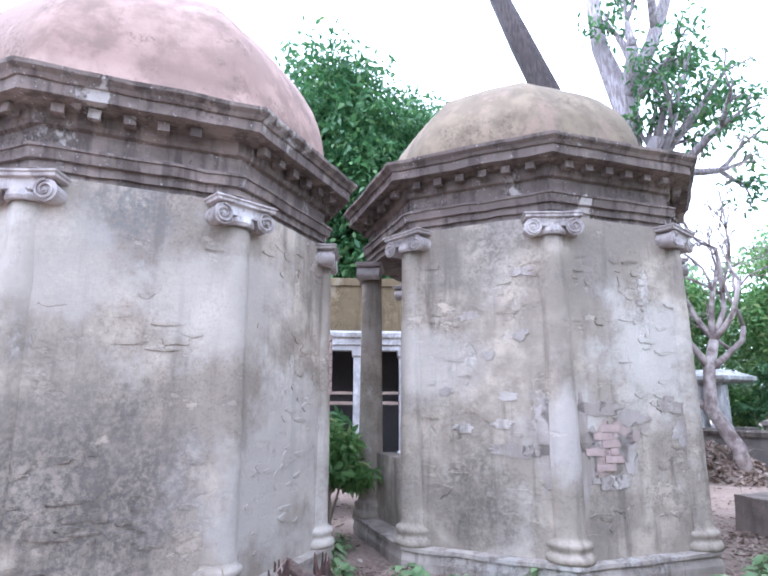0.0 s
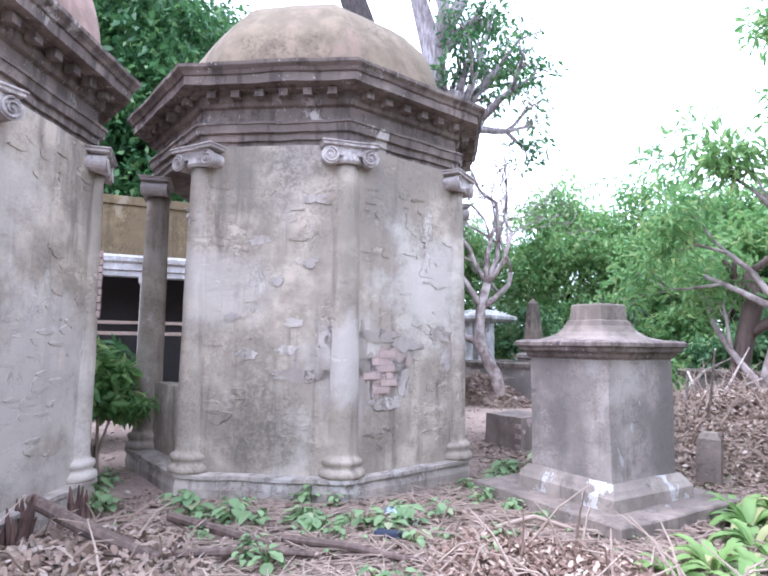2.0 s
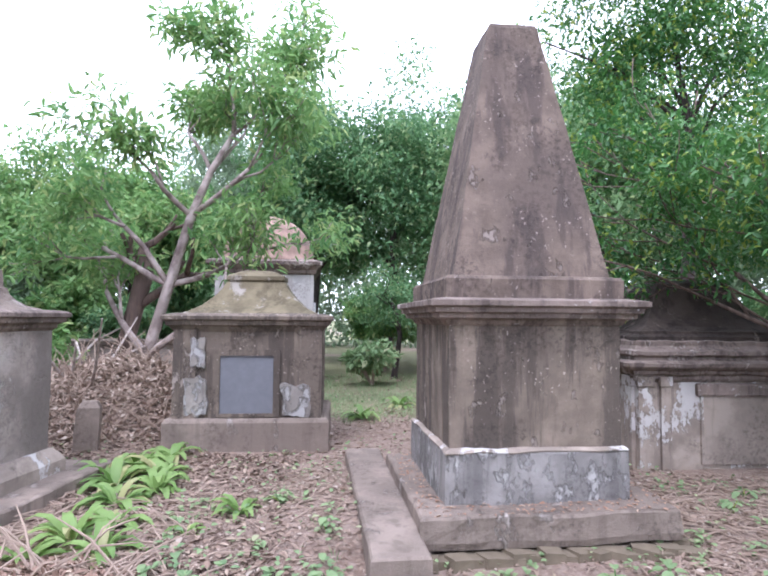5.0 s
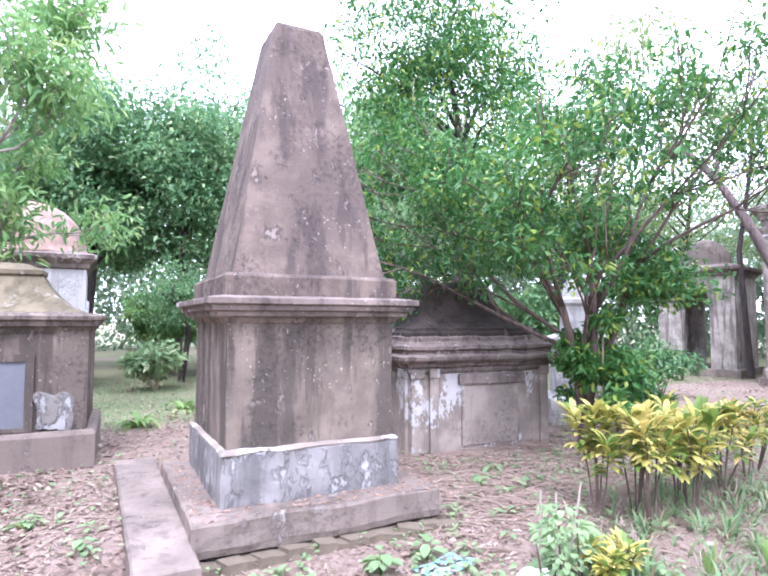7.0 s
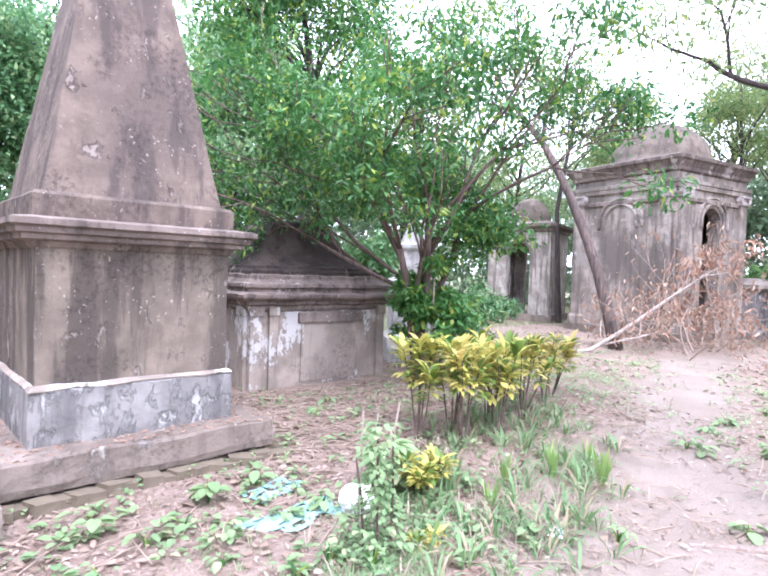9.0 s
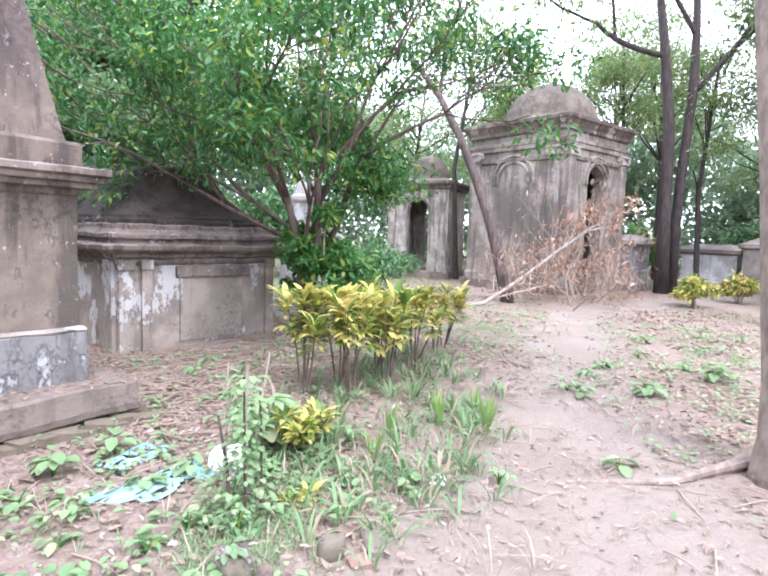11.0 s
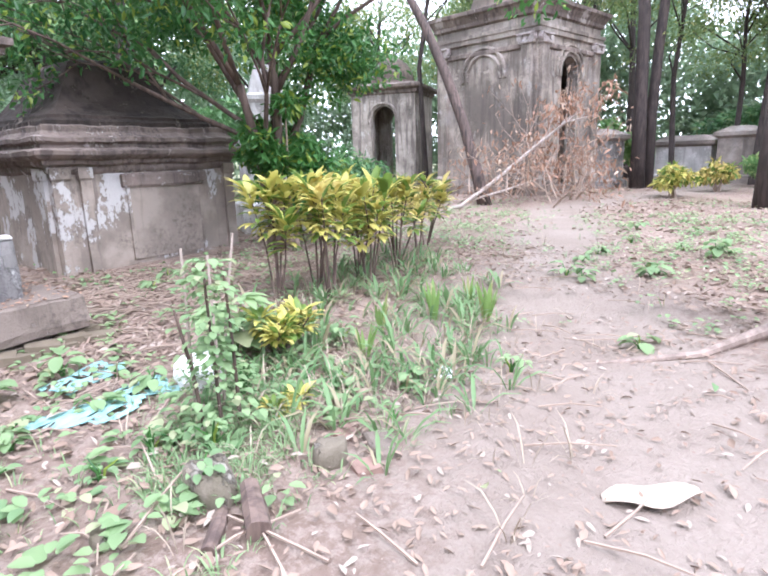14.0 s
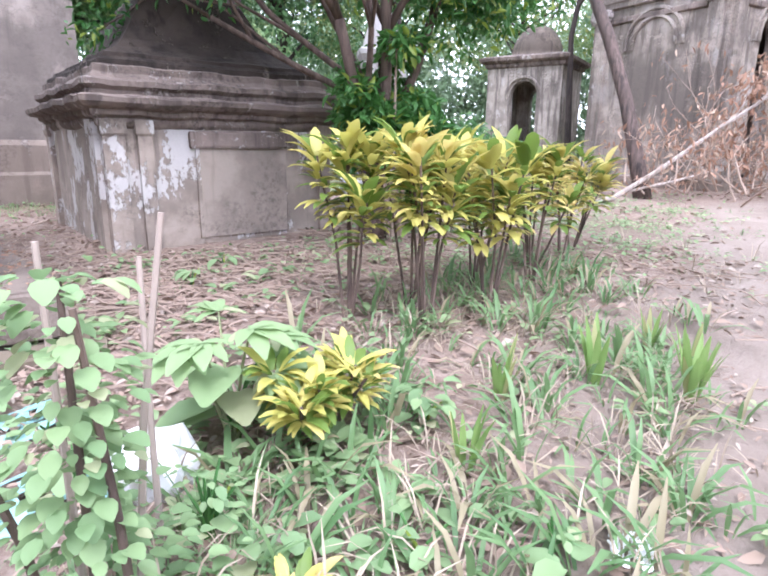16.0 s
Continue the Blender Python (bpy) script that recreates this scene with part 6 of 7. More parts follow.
for k in range(7):
    a, h, o = rp.uniform(0, 6.28), rp.uniform(0.2, 0.42), rp.uniform(0.08, 0.2)
    tip = Vector((o * math.cos(a), o * math.sin(a), h))
    stalk = part("leaf_stalk", Shape().tube([(0, 0, -0.02), tip * 0.6 + Vector((0, 0, 0.04)), tip], [0.006, 0.005, 0.003], 5), M_WEED, pal)
    fingers = [(math.cos(a + q), math.sin(a + q), rp.uniform(-0.15, 0.2)) for q in (-1.9, -1.2, -0.6, 0.0, 0.6, 1.2, 1.9)]
    part("leaf", strap_leaves("leaf", [tip] * 7, fingers, [0.09, 0.12, 0.15, 0.17, 0.15, 0.12, 0.09], 0.42, M_WEED, 0.7, 4), None, stalk)

# ---- fallen wood, heap, brush ----
def log(label, pts, radii, material, name="log"):
    base = Vector(pts[0])
    th = thing(name, label, "log", pose(*base))
    part("wood", Shape().tube([Vector(p) - base for p in pts], radii, 9, 0.1), material, th)


log("long grey fallen log lying in the litter", [(-6.6, -3.55, 0.32), (-6.0, -3.3, 0.2), (-5.3, -2.95, 0.07)], [0.05, 0.055, 0.05], M_BARK_MID)
log("long grey fallen log lying in the litter", [(-6.2, -2.55, 0.1), (-5.6, -2.3, 0.06), (-4.9, -2.15, 0.04)], [0.04, 0.045, 0.04], M_BARK_MID)
M_ROT = bark("rotten_red_wood", (0.16, 0.085, 0.065), (0.045, 0.028, 0.026), 9.0, (3, 3, 0.4))
rot = random.Random(640)
for cx, cy, spread_r, tall, count in ((-6.55, -3.68, 0.13, 0.42, 16), (-6.78, -3.15, 0.08, 0.4, 10)):
    st = thing("stump", "splintered reddish rotten stump among logs", "stump", pose(cx, cy, -0.03))
    for k in range(count):
        a, o = rot.uniform(0, 6.28), spread_r * rot.uniform(0.3, 1.0)
        h, r = tall * rot.uniform(0.35, 1.0), rot.uniform(0.02, 0.04)
        tip = Vector((o * 1.5 * math.cos(a) + rot.uniform(-0.05, 0.05), o * 1.5 * math.sin(a) + rot.uniform(-0.05, 0.05), h))
        foot = Vector((o * math.cos(a), o * math.sin(a), -0.03))
        part("splinter", Shape().tube([foot, foot.lerp(tip, 0.6), tip], [r * 1.3, r, 0.006], 5, 0.25), M_ROT, st)
for pts in ([(-6.0, -3.75, 0.05), (-5.4, -3.35, 0.07), (-4.9, -3.1, 0.04)], [(-5.5, -2.9, 0.04), (-5.0, -2.35, 0.09), (-4.75, -2.0, 0.05)], [(-5.2, -2.0, 0.05), (-4.7, -1.75, 0.07), (-4.2, -1.45, 0.03)]):
    log("weathered grey-brown branch lying in litter", pts, [0.032, 0.034, 0.022], M_BARK_MID, "branch")
log("thin dry branch on the ground", [(-4.3, -0.4, 0.04), (-4.1, -0.1, 0.12), (-3.8, 0.05, 0.05), (-3.6, 0.3, 0.04)], [0.02, 0.02, 0.016, 0.01], M_TWIG, "branch")
log("thin dry branch on the ground", [(-3.2, -0.9, 0.04), (-2.8, -0.7, 0.06), (-2.3, -0.8, 0.03)], [0.015, 0.014, 0.01], M_TWIG, "branch")
log("pale surface root crossing the path", [(x, y, lift(x, y) + dz) for x, y, dz in ((3.85, -4.15, 0.05), (3.62, -3.95, 0.025), (3.33, -3.72, 0.012), (3.18, -3.45, 0.008), (3.02, -3.1, -0.012))], [0.055, 0.036, 0.026, 0.02, 0.012], M_BARK_NEAR, "root")
shp, nu = Shape(), 10
shp.v = [((i / nu - 0.5) * 0.34, (j / 4 - 0.5) * 0.13 * math.sin(math.pi * min(0.97, 0.06 + i / nu * 0.92)) ** 0.7, 0.012 + 0.05 * abs(j / 4 - 0.5) + 0.012 * math.sin(i * 0.9)) for i in range(nu + 1) for j in range(5)]
shp.f = [(i * 5 + j, i * 5 + j + 1, i * 5 + j + 6, i * 5 + j + 5) for i in range(nu) for j in range(4)]
she = thing("dry_sheath", "large curled pale dry leaf on the path", "leaf", pose(1.78, -3.72, lift(1.78, -3.72), 0, 0, -52))
part("blade", shp, M_SHEATH, she, smooth=True).modifiers.new("thick", "SOLIDIFY").thickness = 0.004
log("pale fallen log beside the heap", [(-4.6, 4.6, 0.2), (-4.0, 4.3, 0.28), (-3.4, 4.2, 0.3)], [0.06, 0.06, 0.05], M_BARK_PALE)
lb = thing("loose_brick", "half-buried brown brick at the path's edge", "brick", pose(1.5, -2.8, lift(1.5, -2.8), 4, 3, 50))
part("block", Shape().sweep(rect(0.1, 0.05), [(0, -0.04), (0.004, 0.0), (0, 0.02), (-0.01, 0.028)], seg=0.03, jit=0.006), M_SLAB, lb)

# pale poles and gnarled stump in the heap
limb_tree("gnarled dead tree stump with broken limbs", (-4.5, 6.2, 0), [(0, 0, -0.1), (0.1, 0, 0.9), (0.3, 0.0, 1.8), (0.45, 0, 2.4), (0.4, 0.05, 2.9)], [0.18, 0.15, 0.14, 0.16, 0.1], [(3, (-0.6, 0.2, 0.6), 0.4), (4, (0.6, 0.2, 0.5), 0.5), (2, (0.8, -0.2, 0.5), 0.9)], M_BARK_MID, None, 61, depth=1, bend=0.7)


def heap(name, label, x, y, rx, ry, h, count, leaf, material, seed, twigs=0):
    """A mound with a skin of loose leaves and twigs."""
    rs, rnd = np.random.RandomState(seed), random.Random(seed)
    th = thing(name, label, "heap", pose(x, y, 0))
    s = Shape()

    def top(u, v):
        d = math.hypot(u, v)
        return max(-0.05, h * max(0.0, 1 - d ** 1.6) + 0.12 * h * nz((u * 3 + x, v * 3, seed)))
    n = 22
    v = [(rx * (2 * i / n - 1), ry * (2 * j / n - 1), top(2 * i / n - 1, 2 * j / n - 1) - 0.02) for j in range(n + 1) for i in range(n + 1)]
    f = [(j * (n + 1) + i, j * (n + 1) + i + 1, (j + 1) * (n + 1) + i + 1, (j + 1) * (n + 1) + i) for j in range(n) for i in range(n)]
    s.v, s.f = v, f
    part("mound", s, M_SOIL, th, smooth=True)
    a, d = rs.rand(count) * 6.283, np.sqrt(rs.rand(count))
    P = np.array([(rx * q * math.cos(w), ry * q * math.sin(w), top(q * math.cos(w), q * math.sin(w)) + 0.03 * rs.rand()) for w, q in zip(a, d)])
    D = unit(rs.normal(size=(count, 3)) * np.array([1, 1, 0.5]))
    N = unit(rs.normal(size=(count, 3)) * 0.6 + np.array([0, 0, 1.0]))
    L = leaf * rs.uniform(0.5, 1.3, count)
    part("loose_leaves", leaf_mesh("loose_leaves", P, D, N, L, L * 0.45, material, 0.3, 0.1), None, th)
    if twigs:
        t = Shape()
        for k in range(twigs):
            p = Vector(P[k])
            e = Vector(D[k]) * rnd.uniform(0.2, 0.6) + Vector((0, 0, rnd.uniform(-0.05, 0.3)))
            t.tube([p, p + e * 0.5 + Vector((0, 0, 0.06)), p + e], [0.011, 0.008, 0.004], 4)
        part("twig_layer", t, M_TWIG, th)["kind"] = "stuff"


heap("leaf_heap", "big heap of dry brown leaves and branches", -4.0, 5.2, 2.0, 1.7, 1.0, 17000, 0.09, M_HEAP, 701, 700)
heap("leaf_heap", "low heap of brown wood chips and leaves", -3.2, -0.9, 1.3, 0.75, 0.09, 8200, 0.06, M_CHIPS, 702, 60)
heap("rubble_heap", "rubble and dead leaves against the boundary wall", -11.3, 8.0, 1.6, 0.8, 0.75, 2600, 0.14, M_DRY, 703, 20)
heap("leaf_heap", "low drift of dead leaves", -5.6, -3.4, 1.0, 0.8, 0.1, 2600, 0.1, M_DRY, 704, 50)

rnd_p = random.Random(55)
for k in range(9):
    x, y = -4.6 + rnd_p.uniform(-0.9, 1.1), 5.0 + rnd_p.uniform(-0.6, 0.8)
    a, L = rnd_p.uniform(0, 6.28), rnd_p.uniform(0.8, 1.7)
    log("pale bare stick thrown on the heap", [(x, y, 0.55), (x + 0.5 * L * math.cos(a), y + 0.5 * L * math.sin(a), 1.0 + rnd_p.uniform(-0.2, 0.3)), (x + L * math.cos(a), y + L * math.sin(a), 1.2 + rnd_p.uniform(-0.4, 0.6))], [0.024, 0.02, 0.01], M_BARK_PALE, "stick")
# every third bush takes the haze-paled leaf colour
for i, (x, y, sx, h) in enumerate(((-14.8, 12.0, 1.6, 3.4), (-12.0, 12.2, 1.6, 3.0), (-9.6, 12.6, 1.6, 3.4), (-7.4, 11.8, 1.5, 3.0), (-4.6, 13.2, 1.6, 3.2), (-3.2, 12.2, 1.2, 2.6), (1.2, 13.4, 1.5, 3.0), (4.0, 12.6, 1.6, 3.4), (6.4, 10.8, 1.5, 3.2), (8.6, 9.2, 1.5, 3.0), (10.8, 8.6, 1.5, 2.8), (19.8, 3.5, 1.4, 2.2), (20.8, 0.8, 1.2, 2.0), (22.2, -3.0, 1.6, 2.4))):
    leafy_bush("bush", "tall dense undergrowth bush before the woods", x, y, (sx, sx * 0.8, h), 52, 60, 0.27, (M_LEAF_LIGHT, M_LEAF_WOOD, M_LEAF_HAZE)[i % 3], 530 + i)

# withered brushwood before the mausoleum
brs = thing("brush_pile", "pile of withered brown branches against a mausoleum", "brush pile", pose(12.0, 0.1, 0))
rnd_b = random.Random(91)
sb, tb_ = Shape(), []
for k in range(46):
    p = (rnd_b.uniform(-1.5, 1.9), rnd_b.uniform(-1.0, 1.2), rnd_b.uniform(0, 0.3))
    grow(sb, p, (rnd_b.uniform(-0.9, 0.9), rnd_b.uniform(-0.7, 0.7), rnd_b.uniform(0.1, 1.0)), rnd_b.uniform(0.5, 0.85), 0.016, 2, tb_, rnd_b, 0.5, (2, 3), 0.9, 0.7, 0.0, 5, 0.004)
for k in range(5):
    grow(sb, (rnd_b.uniform(0.2, 1.5), rnd_b.uniform(-0.8, 0.4), 0.3), (rnd_b.uniform(-0.2, 0.5), rnd_b.uniform(-0.5, 0.2), 1.0), rnd_b.uniform(0.9, 1.2), 0.02, 2, tb_, rnd_b, 0.4, (2, 3), 0.7, 0.75, 0.1, 5, 0.004)
part("branch_tangle", sb, M_TWIG, brs)
hi = [tuple(p) for p, d in tb_]
part("withered_leaves", leaf_cloud("withered_leaves", hi, 0.22, 3, 0.12, M_RUST, np.random.RandomState(92), 1.0, 0.9, 0.3), None, brs, "rust-brown withered leaves")
fb = thing("fallen_branch", "long pale fallen branch leaning on brushwood", "branch", pose(9.9, 1.0, 0))
sf = Shape()
sf.tube([(-0.3, 0.15, 0.02), (0, 0, 0.05), (0.7, -0.4, 0.5), (1.3, -1.0, 1.15), (1.6, -1.5, 1.6), (1.9, -2.1, 1.75)], [0.035, 0.04, 0.035, 0.03, 0.022, 0.008], 7, 0.1)
sf.tube([(0.2, -0.1, 0.15), (1.0, -0.5, 0.3), (1.9, -0.9, 0.5)], [0.025, 0.02, 0.008], 6, 0.1)
tf = []
for p in ((1.3, -1.0, 1.15), (1.6, -1.5, 1.6), (1.5, -1.3, 1.4)):
    grow(sf, p, (0.6, -0.4, 0.7), 0.5, 0.015, 2, tf, rnd_b, 0.5, (2, 3), 0.9, 0.75, 0.0, 5, 0.004)
part("branch_wood", sf, M_BARK_PALE, fb)
part("withered_leaves", leaf_cloud("withered_leaves", [tuple(p) for p, d in tf], 0.25, 14, 0.13, M_RUST, np.random.RandomState(93), 1.0, 0.9, 0.3), None, fb)

# ---- litter of plastic ----
def crumple(name, label, x, y, rx, ry, h, material, seed, rot=0.0):
    s, n = Shape(), 14
    v, f = [], []
    for j in range(n + 1):
        for i in range(n + 1):
            u, w = 2 * i / n - 1, 2 * j / n - 1
            q = 1 + 0.45 * nz((u * 1.3 + seed, w * 1.3, 0.5))
            dz = h * (0.5 + 0.9 * nz((u * 2.7 + seed, w * 2.7, seed))) * (1 - 0.8 * max(abs(u), abs(w)) ** 2)
            v.append((u * rx * q, w * ry * q, lift(x + u * rx, y + w * ry) + 0.012 + max(0.0, dz)))
    f = [(j * (n + 1) + i, j * (n + 1) + i + 1, (j + 1) * (n + 1) + i + 1, (j + 1) * (n + 1) + i) for j in range(n) for i in range(n) if nz((i * 0.45 + seed, j * 0.45, 2.2)) > -0.2]
    s.v, s.f = v, f
    th = thing(name, label, "litter", pose(x, y, 0, 0, 0, rot))
    sheet = part("sheet", s, material, th)
    md = sheet.modifiers.new("thick", "SOLIDIFY")
    md.thickness = 0.004


crumple("plastic_sheet", "torn turquoise plastic sheet on the soil", 1.26, -1.42, 0.3, 0.15, 0.045, M_PLASTIC_T, 3.1, 10)
crumple("plastic_sheet", "torn turquoise plastic sheet on the soil", 1.36, -0.95, 0.25, 0.11, 0.04, M_PLASTIC_T, 5.7, 20)
crumple("plastic_sheet", "torn turquoise plastic sheet on the soil", 1.5, -1.35, 0.12, 0.06, 0.03, M_PLASTIC_T, 8.2, 60)
bag = thing("plastic_bag", "crumpled white plastic bag", "litter", pose(1.62, -1.56, lift(1.62, -1.56)))
bb = bmesh.new()
bmesh.ops.create_icosphere(bb, subdivisions=3, radius=0.1)
for vv in bb.verts:
    q = vv.co.normalized()
    vv.co *= 1 + 0.55 * nz(q * 1.6 + Vector((3, 1, 2))) + 0.35 * abs(nz(q * 4.5))
    vv.co.z = max(-0.02, vv.co.z * 1.25 + 0.07)
sb_ = bpy.data.meshes.new("bag_skin")
bb.to_mesh(sb_)
bb.free()
sb_.materials.append(M_PLASTIC_W)
part("bag_skin", sb_, None, bag)
crumple("paper_scrap", "crumpled pale paper scrap", -5.0, -0.85, 0.16, 0.09, 0.06, M_PLASTIC_W, 2.4, 30)
crumple("paper_scrap", "crumpled pale paper scrap", 2.35, -2.62, 0.07, 0.05, 0.04, M_PLASTIC_W, 6.4, 30)

crumple("plastic_scrap", "scrap of pale blue plastic by the pavilion", -5.25, -0.75, 0.13, 0.07, 0.07, M_PLASTIC_B, 4.3, 12)
shoe = thing("dark_rag", "dark blue crumpled rag on the litter", "litter", pose(-4.75, -1.25, 0.02, 0, 0, 25))
part("cloth", Shape().sweep(rect(0.12, 0.035), [(-0.02, 0.0), (0.01, 0.02), (0.0, 0.05), (-0.02, 0.07)], seg=0.04, jit=0.02), M_RAG, shoe)

# ---- ground cover ----
SOLID = [(-7.957, 0.081, 2.4), (-8.283, -5.101, 2.4), (-4.2, 1.25, 0.95), (-1.8, 3.72, 1.0), (0.75, 0.75, 1.0), (3.55, 2.05, 0.95), (15.2, 1.85, 1.6), (16.4, 6.3, 1.3), (-2.25, 11.0, 1.4)]


def spread(count, box, mask, rs):
    x0, y0, x1, y1 = box
    X, Y = rs.uniform(x0, x1, count), rs.uniform(y0, y1, count)
    out = []
    for x, y, t in zip(X, Y, rs.rand(count)):
        if t < mask(x, y) and all((x - a) ** 2 + (y - b) ** 2 > r * r for a, b, r in SOLID):
            out.append((x, y, lift(x, y)))
    return np.array(out)


def litter_mask(x, y):
    k = 0.55 + 0.8 * nz((x * 0.8, y * 0.8, 4.0))
    k *= 1 - 0.95 * trod_at(x, y)
    if x < -0.5 and y < 4:
        k += 0.35
    if 1.5 < x < 4.5 and -0.8 < y < 1.4:
        k += 0.3
    return k


def carpet(name, label, count, box, mask, leaf, material, seed, width=0.45, flatness=0.35, sink=0.0):
    rs = np.random.RandomState(seed)
    P = spread(count, box, mask, rs)
    n = len(P)
    P[:, 2] += 0.008 + 0.02 * rs.rand(n) - sink
    a = rs.rand(n) * 6.283
    D = unit(np.stack([np.cos(a), np.sin(a), rs.normal(size=n) * 0.25], 1))
    N = unit(np.stack([rs.normal(size=n) * flatness, rs.normal(size=n) * flatness, np.ones(n)], 1))
    L = leaf * rs.uniform(0.4, 1.4, n)
    return tagged(new(name, leaf_mesh(name, P, D, N, L, L * width, material, 0.2, 0.12)), label, "leaf litter", kind="stuff")


carpet("leaf_litter", "dead brown leaves strewn over the soil", 52000, (-7.5, -4.5, 5.5, 6.0), litter_mask, 0.05, M_DRY, 801)
carpet("leaf_litter", "dead brown leaves strewn over the soil", 26000, (-13, -2.5, 20, 12), litter_mask, 0.08, M_DRY, 802)
carpet("leaf_litter", "fine chips and broken leaves", 42000, (-4.5, -4.5, 6, 2.0), lambda x, y: 0.35 + 0.5 * litter_mask(x, y), 0.04, M_DRY, 803, 0.35)


M_DARKL = leafy("damp_dead_leaves", (0.10, 0.065, 0.05), (0.2, 0.14, 0.105), (0.34, 0.26, 0.2), 0.8, 0.7, 0.05)
carpet("leaf_litter", "damp dark dead leaves and bark scraps", 26000, (-6.9, -3.8, -1.2, 3.5), lambda x, y: 0.5 + 0.9 * nz((x * 0.9, y * 0.9, 14.0)), 0.075, M_DARKL, 809, 0.4)
carpet("leaf_litter", "dry brown leaves beside the path", 9000, (4.0, -6.5, 13, -1.2), lambda x, y: 0.7 * (1 - trod_at(x, y)), 0.07, M_DRY, 810, 0.45)


def step_litter():
    rs = np.random.RandomState(808)
    n = 1500
    P = np.stack([rs.uniform(-0.2, 1.8, n), rs.uniform(-0.25, 1.7, n), np.full(n, 0.222)], 1)
    P = P[~((P[:, 0] > -0.01) & (P[:, 0] < 1.51) & (P[:, 1] > -0.01) & (P[:, 1] < 1.51))]
    a = rs.rand(len(P)) * 6.283
    D = unit(np.stack([np.cos(a), np.sin(a), rs.normal(size=len(P)) * 0.15], 1))
    N = unit(np.stack([rs.normal(size=len(P)) * 0.3, rs.normal(size=len(P)) * 0.3, np.ones(len(P))], 1))
    L = rs.uniform(0.015, 0.05, len(P))
    tagged(new("step_litter", leaf_mesh("step_litter", P, D, N, L, L * 0.45, M_RUST, 0.2, 0.1)), "small dead leaves on the obelisk's step", "leaf litter", kind="stuff")


step_litter()


def twig_litter(count, box, seed, size=1.0):
    rnd, s = random.Random(seed), Shape()
    for k in range(count):
        x, y = rnd.uniform(box[0], box[2]), rnd.uniform(box[1], box[3])
        if rnd.random() > litter_mask(x, y) + 0.25 or any((x - a) ** 2 + (y - b) ** 2 < r * r for a, b, r in SOLID):
            continue
        a, L = rnd.uniform(0, 6.28), rnd.uniform(0.08, 0.42) * size
        p = Vector((x, y, lift(x, y) + 0.012))
        d = Vector((math.cos(a), math.sin(a), rnd.uniform(0, 0.12)))
        s.tube([p, p + d * L * 0.5 + Vector((0, 0, 0.012)), p + d * L + Vector((rnd.uniform(-0.03, 0.03), rnd.uniform(-0.03, 0.03), 0))], [0.005 * size, 0.0045 * size, 0.003], 4)
    tagged(new("twig_litter", s.mesh("twig_litter", M_TWIG)), "dry twigs strewn over the soil", "twigs", kind="stuff")


rw_ = np.random.RandomState(820)
cw = spread(6500, (-2.2, -5.0, 10.0, 1.0), lambda x, y: (0.75 if (x < 2.6 and y < -0.8) or x > 3.4 else 0.25) * (1 - 0.85 * trod_at(x, y)) * (0.45 + nz((x * 1.3, y * 1.3, 31.0))) * (1.0 if y > -2.75 or x > 3.6 else 0.0), rw_)
OW, DW, LW = [], [], []
for c in cw:
    sz = rw_.uniform(0.035, 0.085) if c[0] < 3.4 else rw_.uniform(0.025, 0.06)
    for k in range(6):
        a = rw_.rand() * 6.283
        OW.append((c[0] + 0.03 * math.cos(a), c[1] + 0.03 * math.sin(a), c[2] + rw_.uniform(0.01, 0.07)))
        DW.append((math.cos(a), math.sin(a), rw_.uniform(0.0, 0.7)))
        LW.append(sz * rw_.uniform(0.6, 1.2))
tagged(new("ground_weeds", strap_leaves("ground_weeds", OW, DW, LW, 0.7, M_WEED, 0.8, 3)), "low light-green weeds spreading over the soil", "weeds", kind="stuff")
twig_litter(2600, (-7, -4.5, 6, 5), 805)
twig_litter(2600, (-6.8, -3.6, -1.8, 1.2), 806, 1.5)
twig_litter(700, (1.5, -0.6, 4.4, 1.4), 807)


def grass(name, label, count, box, mask, length, material, seed, blades=5, width=0.05, bend=0.8):
    rs = np.random.RandomState(seed)
    C = spread(count, box, mask, rs)
    O, D, L = [], [], []
    for c in C:
        s = rs.uniform(0.5, 1.2)
        for k in range(blades):
            a = rs.rand() * 6.283
            O.append((c[0] + 0.02 * math.cos(a), c[1] + 0.02 * math.sin(a), c[2] - 0.01))
            t = rs.uniform(0.15, 0.9)
            D.append((t * math.cos(a), t * math.sin(a), 1.0))
            L.append(length * s * rs.uniform(0.6, 1.1))
    return tagged(new(name, strap_leaves(name, O, D, L, width, material, bend, 3)), label, "grass", kind="stuff")


def clump_mask(x, y):
    d = ((x - 3.1) * 0.9 + (y + 1.75) * 0.44) ** 2 / 3.2 + (-(x - 3.1) * 0.44 + (y + 1.75) * 0.9) ** 2 / 0.5
    return (0.9 if d < 1 else 0.25 if d < 1.7 else 0.0)


grass("long_grass", "long drooping green grass under the crotons", 1350, (0.8, -3.6, 6.0, 0.2), clump_mask, 0.24, M_GRASS, 811, 6, 0.085, 1.7)
grass("dry_straw", "pale dry straw among the grass", 1900, (0.6, -3.7, 6.5, 0.4), lambda x, y: min(1.0, clump_mask(x, y) + 0.06), 0.2, M_STRAW, 815, 5, 0.03, 1.9)
grass("low_grass", "low sparse grass and seedlings", 5200, (-7, -4.3, 20, 12), lambda x, y: green_at(x, y) * 0.8, 0.1, M_GRASS, 812, 4, 0.06, 0.9)
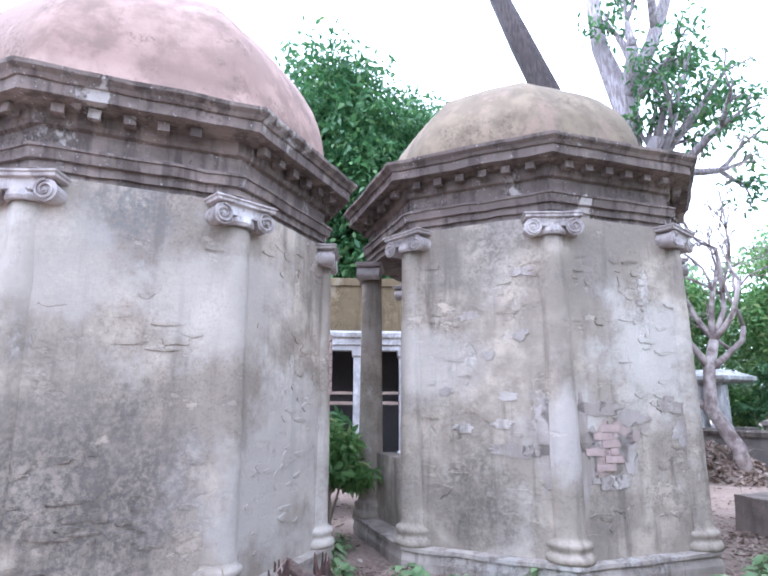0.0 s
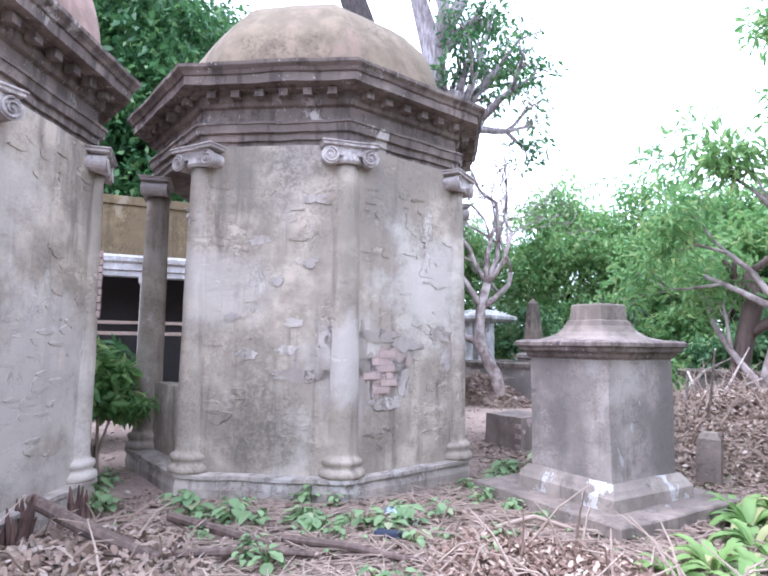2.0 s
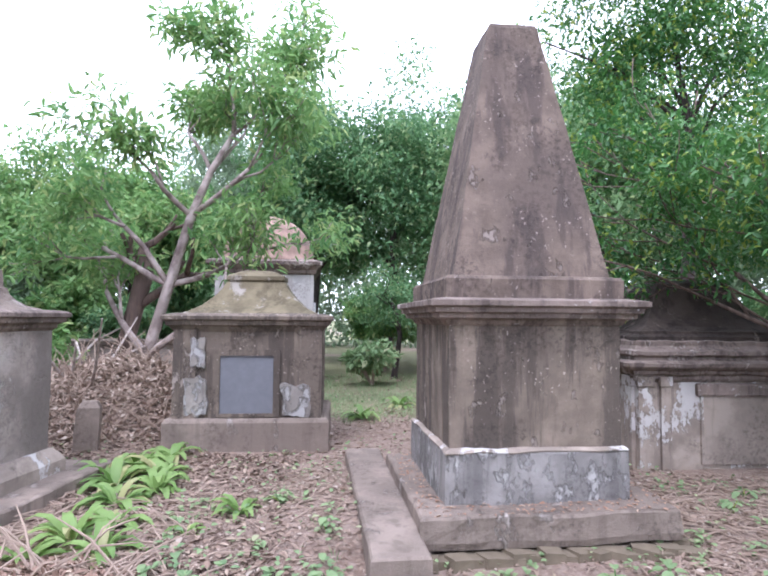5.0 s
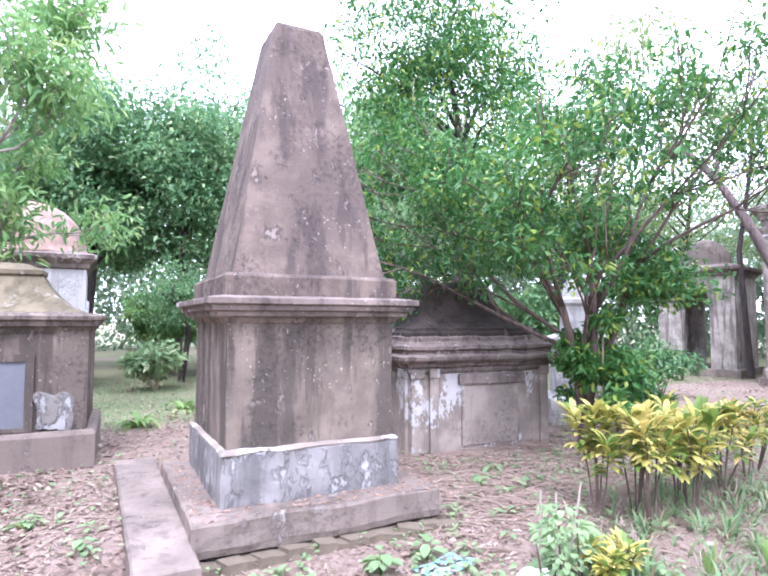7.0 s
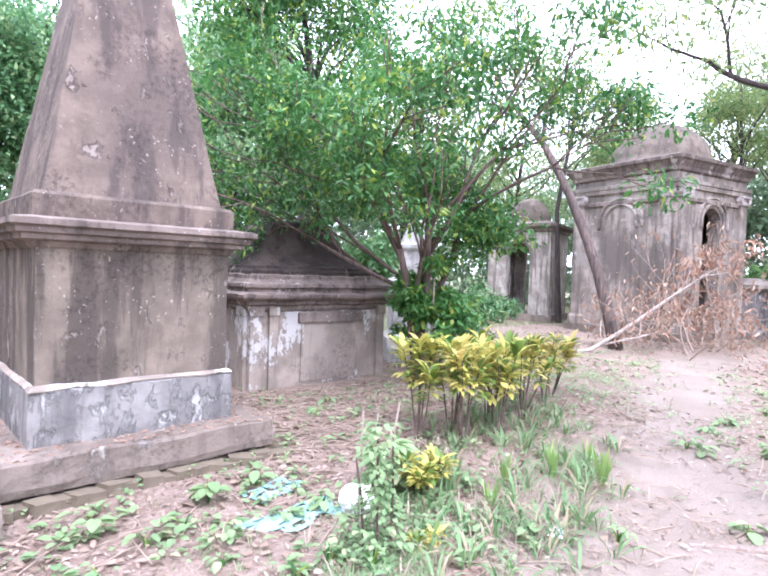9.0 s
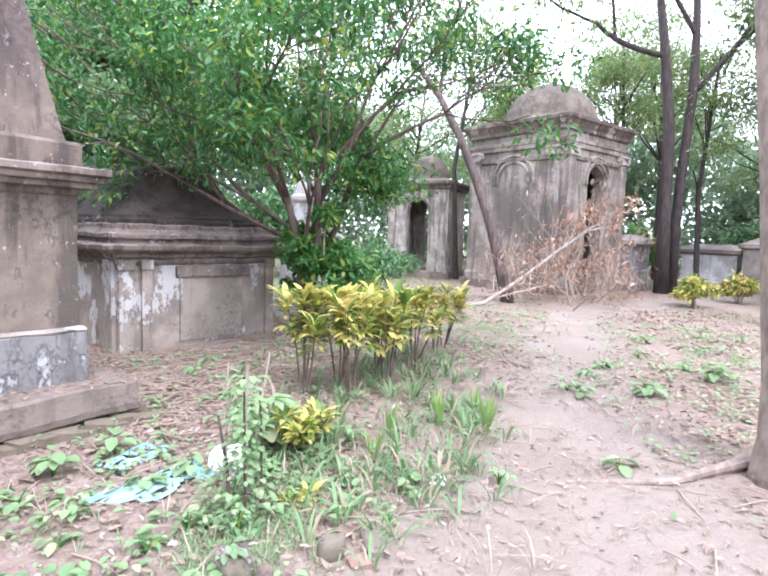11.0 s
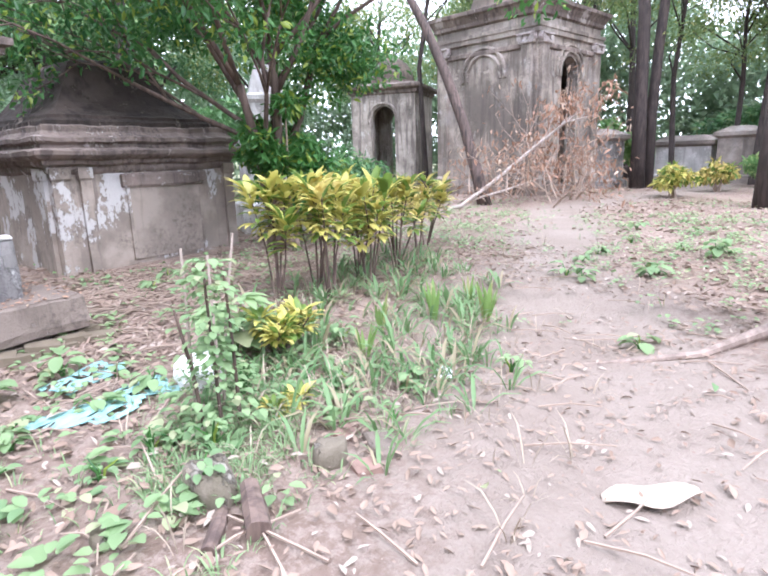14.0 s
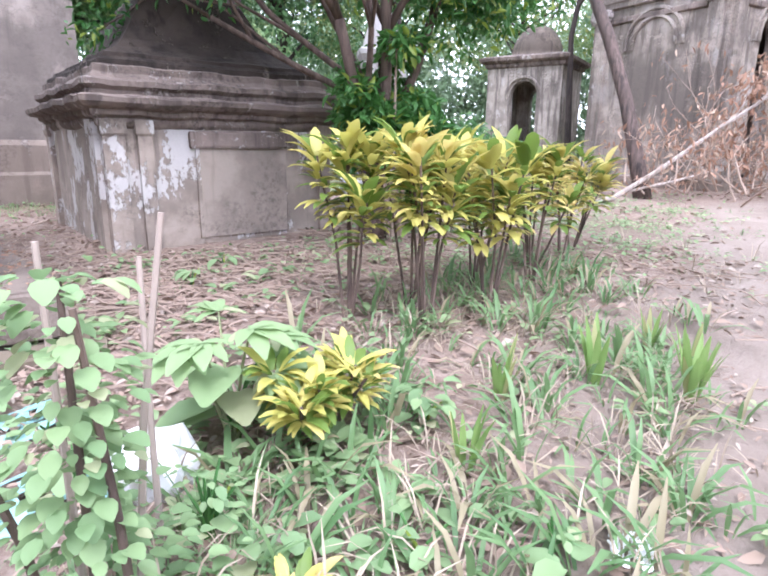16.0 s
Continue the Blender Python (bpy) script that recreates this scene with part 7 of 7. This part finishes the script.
grass("low_grass", "short bright lawn grass", 4200, (-1.0, 4.5, 5.5, 12), lambda x, y: 0.8, 0.13, M_WEED, 813, 4, 0.05, 0.7)
carpet("seedlings", "small green seedling leaves", 26000, (-7, -4.2, 12, 8), lambda x, y: max(0.0, green_at(x, y) - 0.12) + (0.25 if nz((x * 1.1, y * 1.1, 21.0)) > 0.22 else 0.0) * (1 - trod_at(x, y)), 0.045, M_WEED, 814, 0.7, 0.5, -0.03)


# fine grass round the vine, stones and broken wood at the path's edge
def vine_grass(x, y):
    u, w = (x - 1.25) * 0.75 + (y + 2.2) * 0.66, -(x - 1.25) * 0.66 + (y + 2.2) * 0.75
    return 0.85 if u * u / 0.45 + w * w / 0.07 < 1 + 0.8 * nz((x * 3, y * 3, 2.0)) else 0.06


grass("low_grass", "fine light-green grass round the vine", 3200, (0.5, -2.9, 2.3, -1.4), vine_grass, 0.085, M_WEED, 816, 6, 0.07, 1.5)
M_ROCK = plaster("mossy_rock", (0.24, 0.20, 0.16), (0.09, 0.08, 0.05), (0.33, 0.30, 0.26), flake_scale=7.0, bump=0.9)


def stone(x, y, r, h, seed, label):
    bm = bmesh.new()
    bmesh.ops.create_icosphere(bm, subdivisions=3, radius=1.0)
    for vv in bm.verts:
        q = vv.co.copy()
        k = 1 + 0.35 * nz(q * 1.1 + Vector((seed, 0, 0))) + 0.08 * nz(q * 4 + Vector((seed, 3, 0)))
        vv.co = Vector((q.x * r * k, q.y * r * 0.8 * k, min(q.z, 0.55) * h * k))
    me = bpy.data.meshes.new("stone")
    bm.to_mesh(me)
    bm.free()
    me.materials.append(M_ROCK)
    me.polygons.foreach_set("use_smooth", [True] * len(me.polygons))
    ob = new("stone", me)
    ob.matrix_basis = pose(x, y, lift(x, y) + h * 0.12, 0, 0, seed * 40)
    tagged(ob, label, "stone", "stones at the path")


stone(0.93, -2.53, 0.1, 0.15, 1.7, "rounded grey-brown stone in the grass")
stone(1.3, -2.72, 0.07, 0.12, 4.2, "small mossy stone beside broken bricks")
stone(0.62, -2.42, 0.06, 0.05, 6.1, "half-buried grey-brown stone in the soil")
log("short weathered branch stub lying on soil", [(0.83, -2.84, lift(0.83, -2.84) + 0.03), (0.9, -2.75, lift(0.9, -2.75) + 0.035), (0.98, -2.64, lift(0.98, -2.64) + 0.035)], [0.035, 0.036, 0.03], M_BARK_MID, "branch_stub")
log("short weathered branch stub lying on soil", [(0.7, -2.78, lift(0.7, -2.78) + 0.02), (0.78, -2.72, lift(0.78, -2.72) + 0.025), (0.85, -2.66, lift(0.85, -2.66) + 0.025)], [0.022, 0.025, 0.02], M_BARK_MID, "branch_stub")
M_OLDB = plain("dirty_brick", (0.24, 0.155, 0.125), 0.95, 0.4)
for bx, by, br in ((1.52, -2.62, 20), (1.33, -2.86, -35)):
    fb_ = thing("loose_brick", "broken red-brown brick half sunk in soil", "brick", pose(bx, by, lift(bx, by), 5, -6, br), group="broken bricks")
    part("brick_piece", Shape().box(-0.055, -0.04, -0.03, 0.05, 0.042, 0.022, jit=0.012), M_OLDB, fb_)
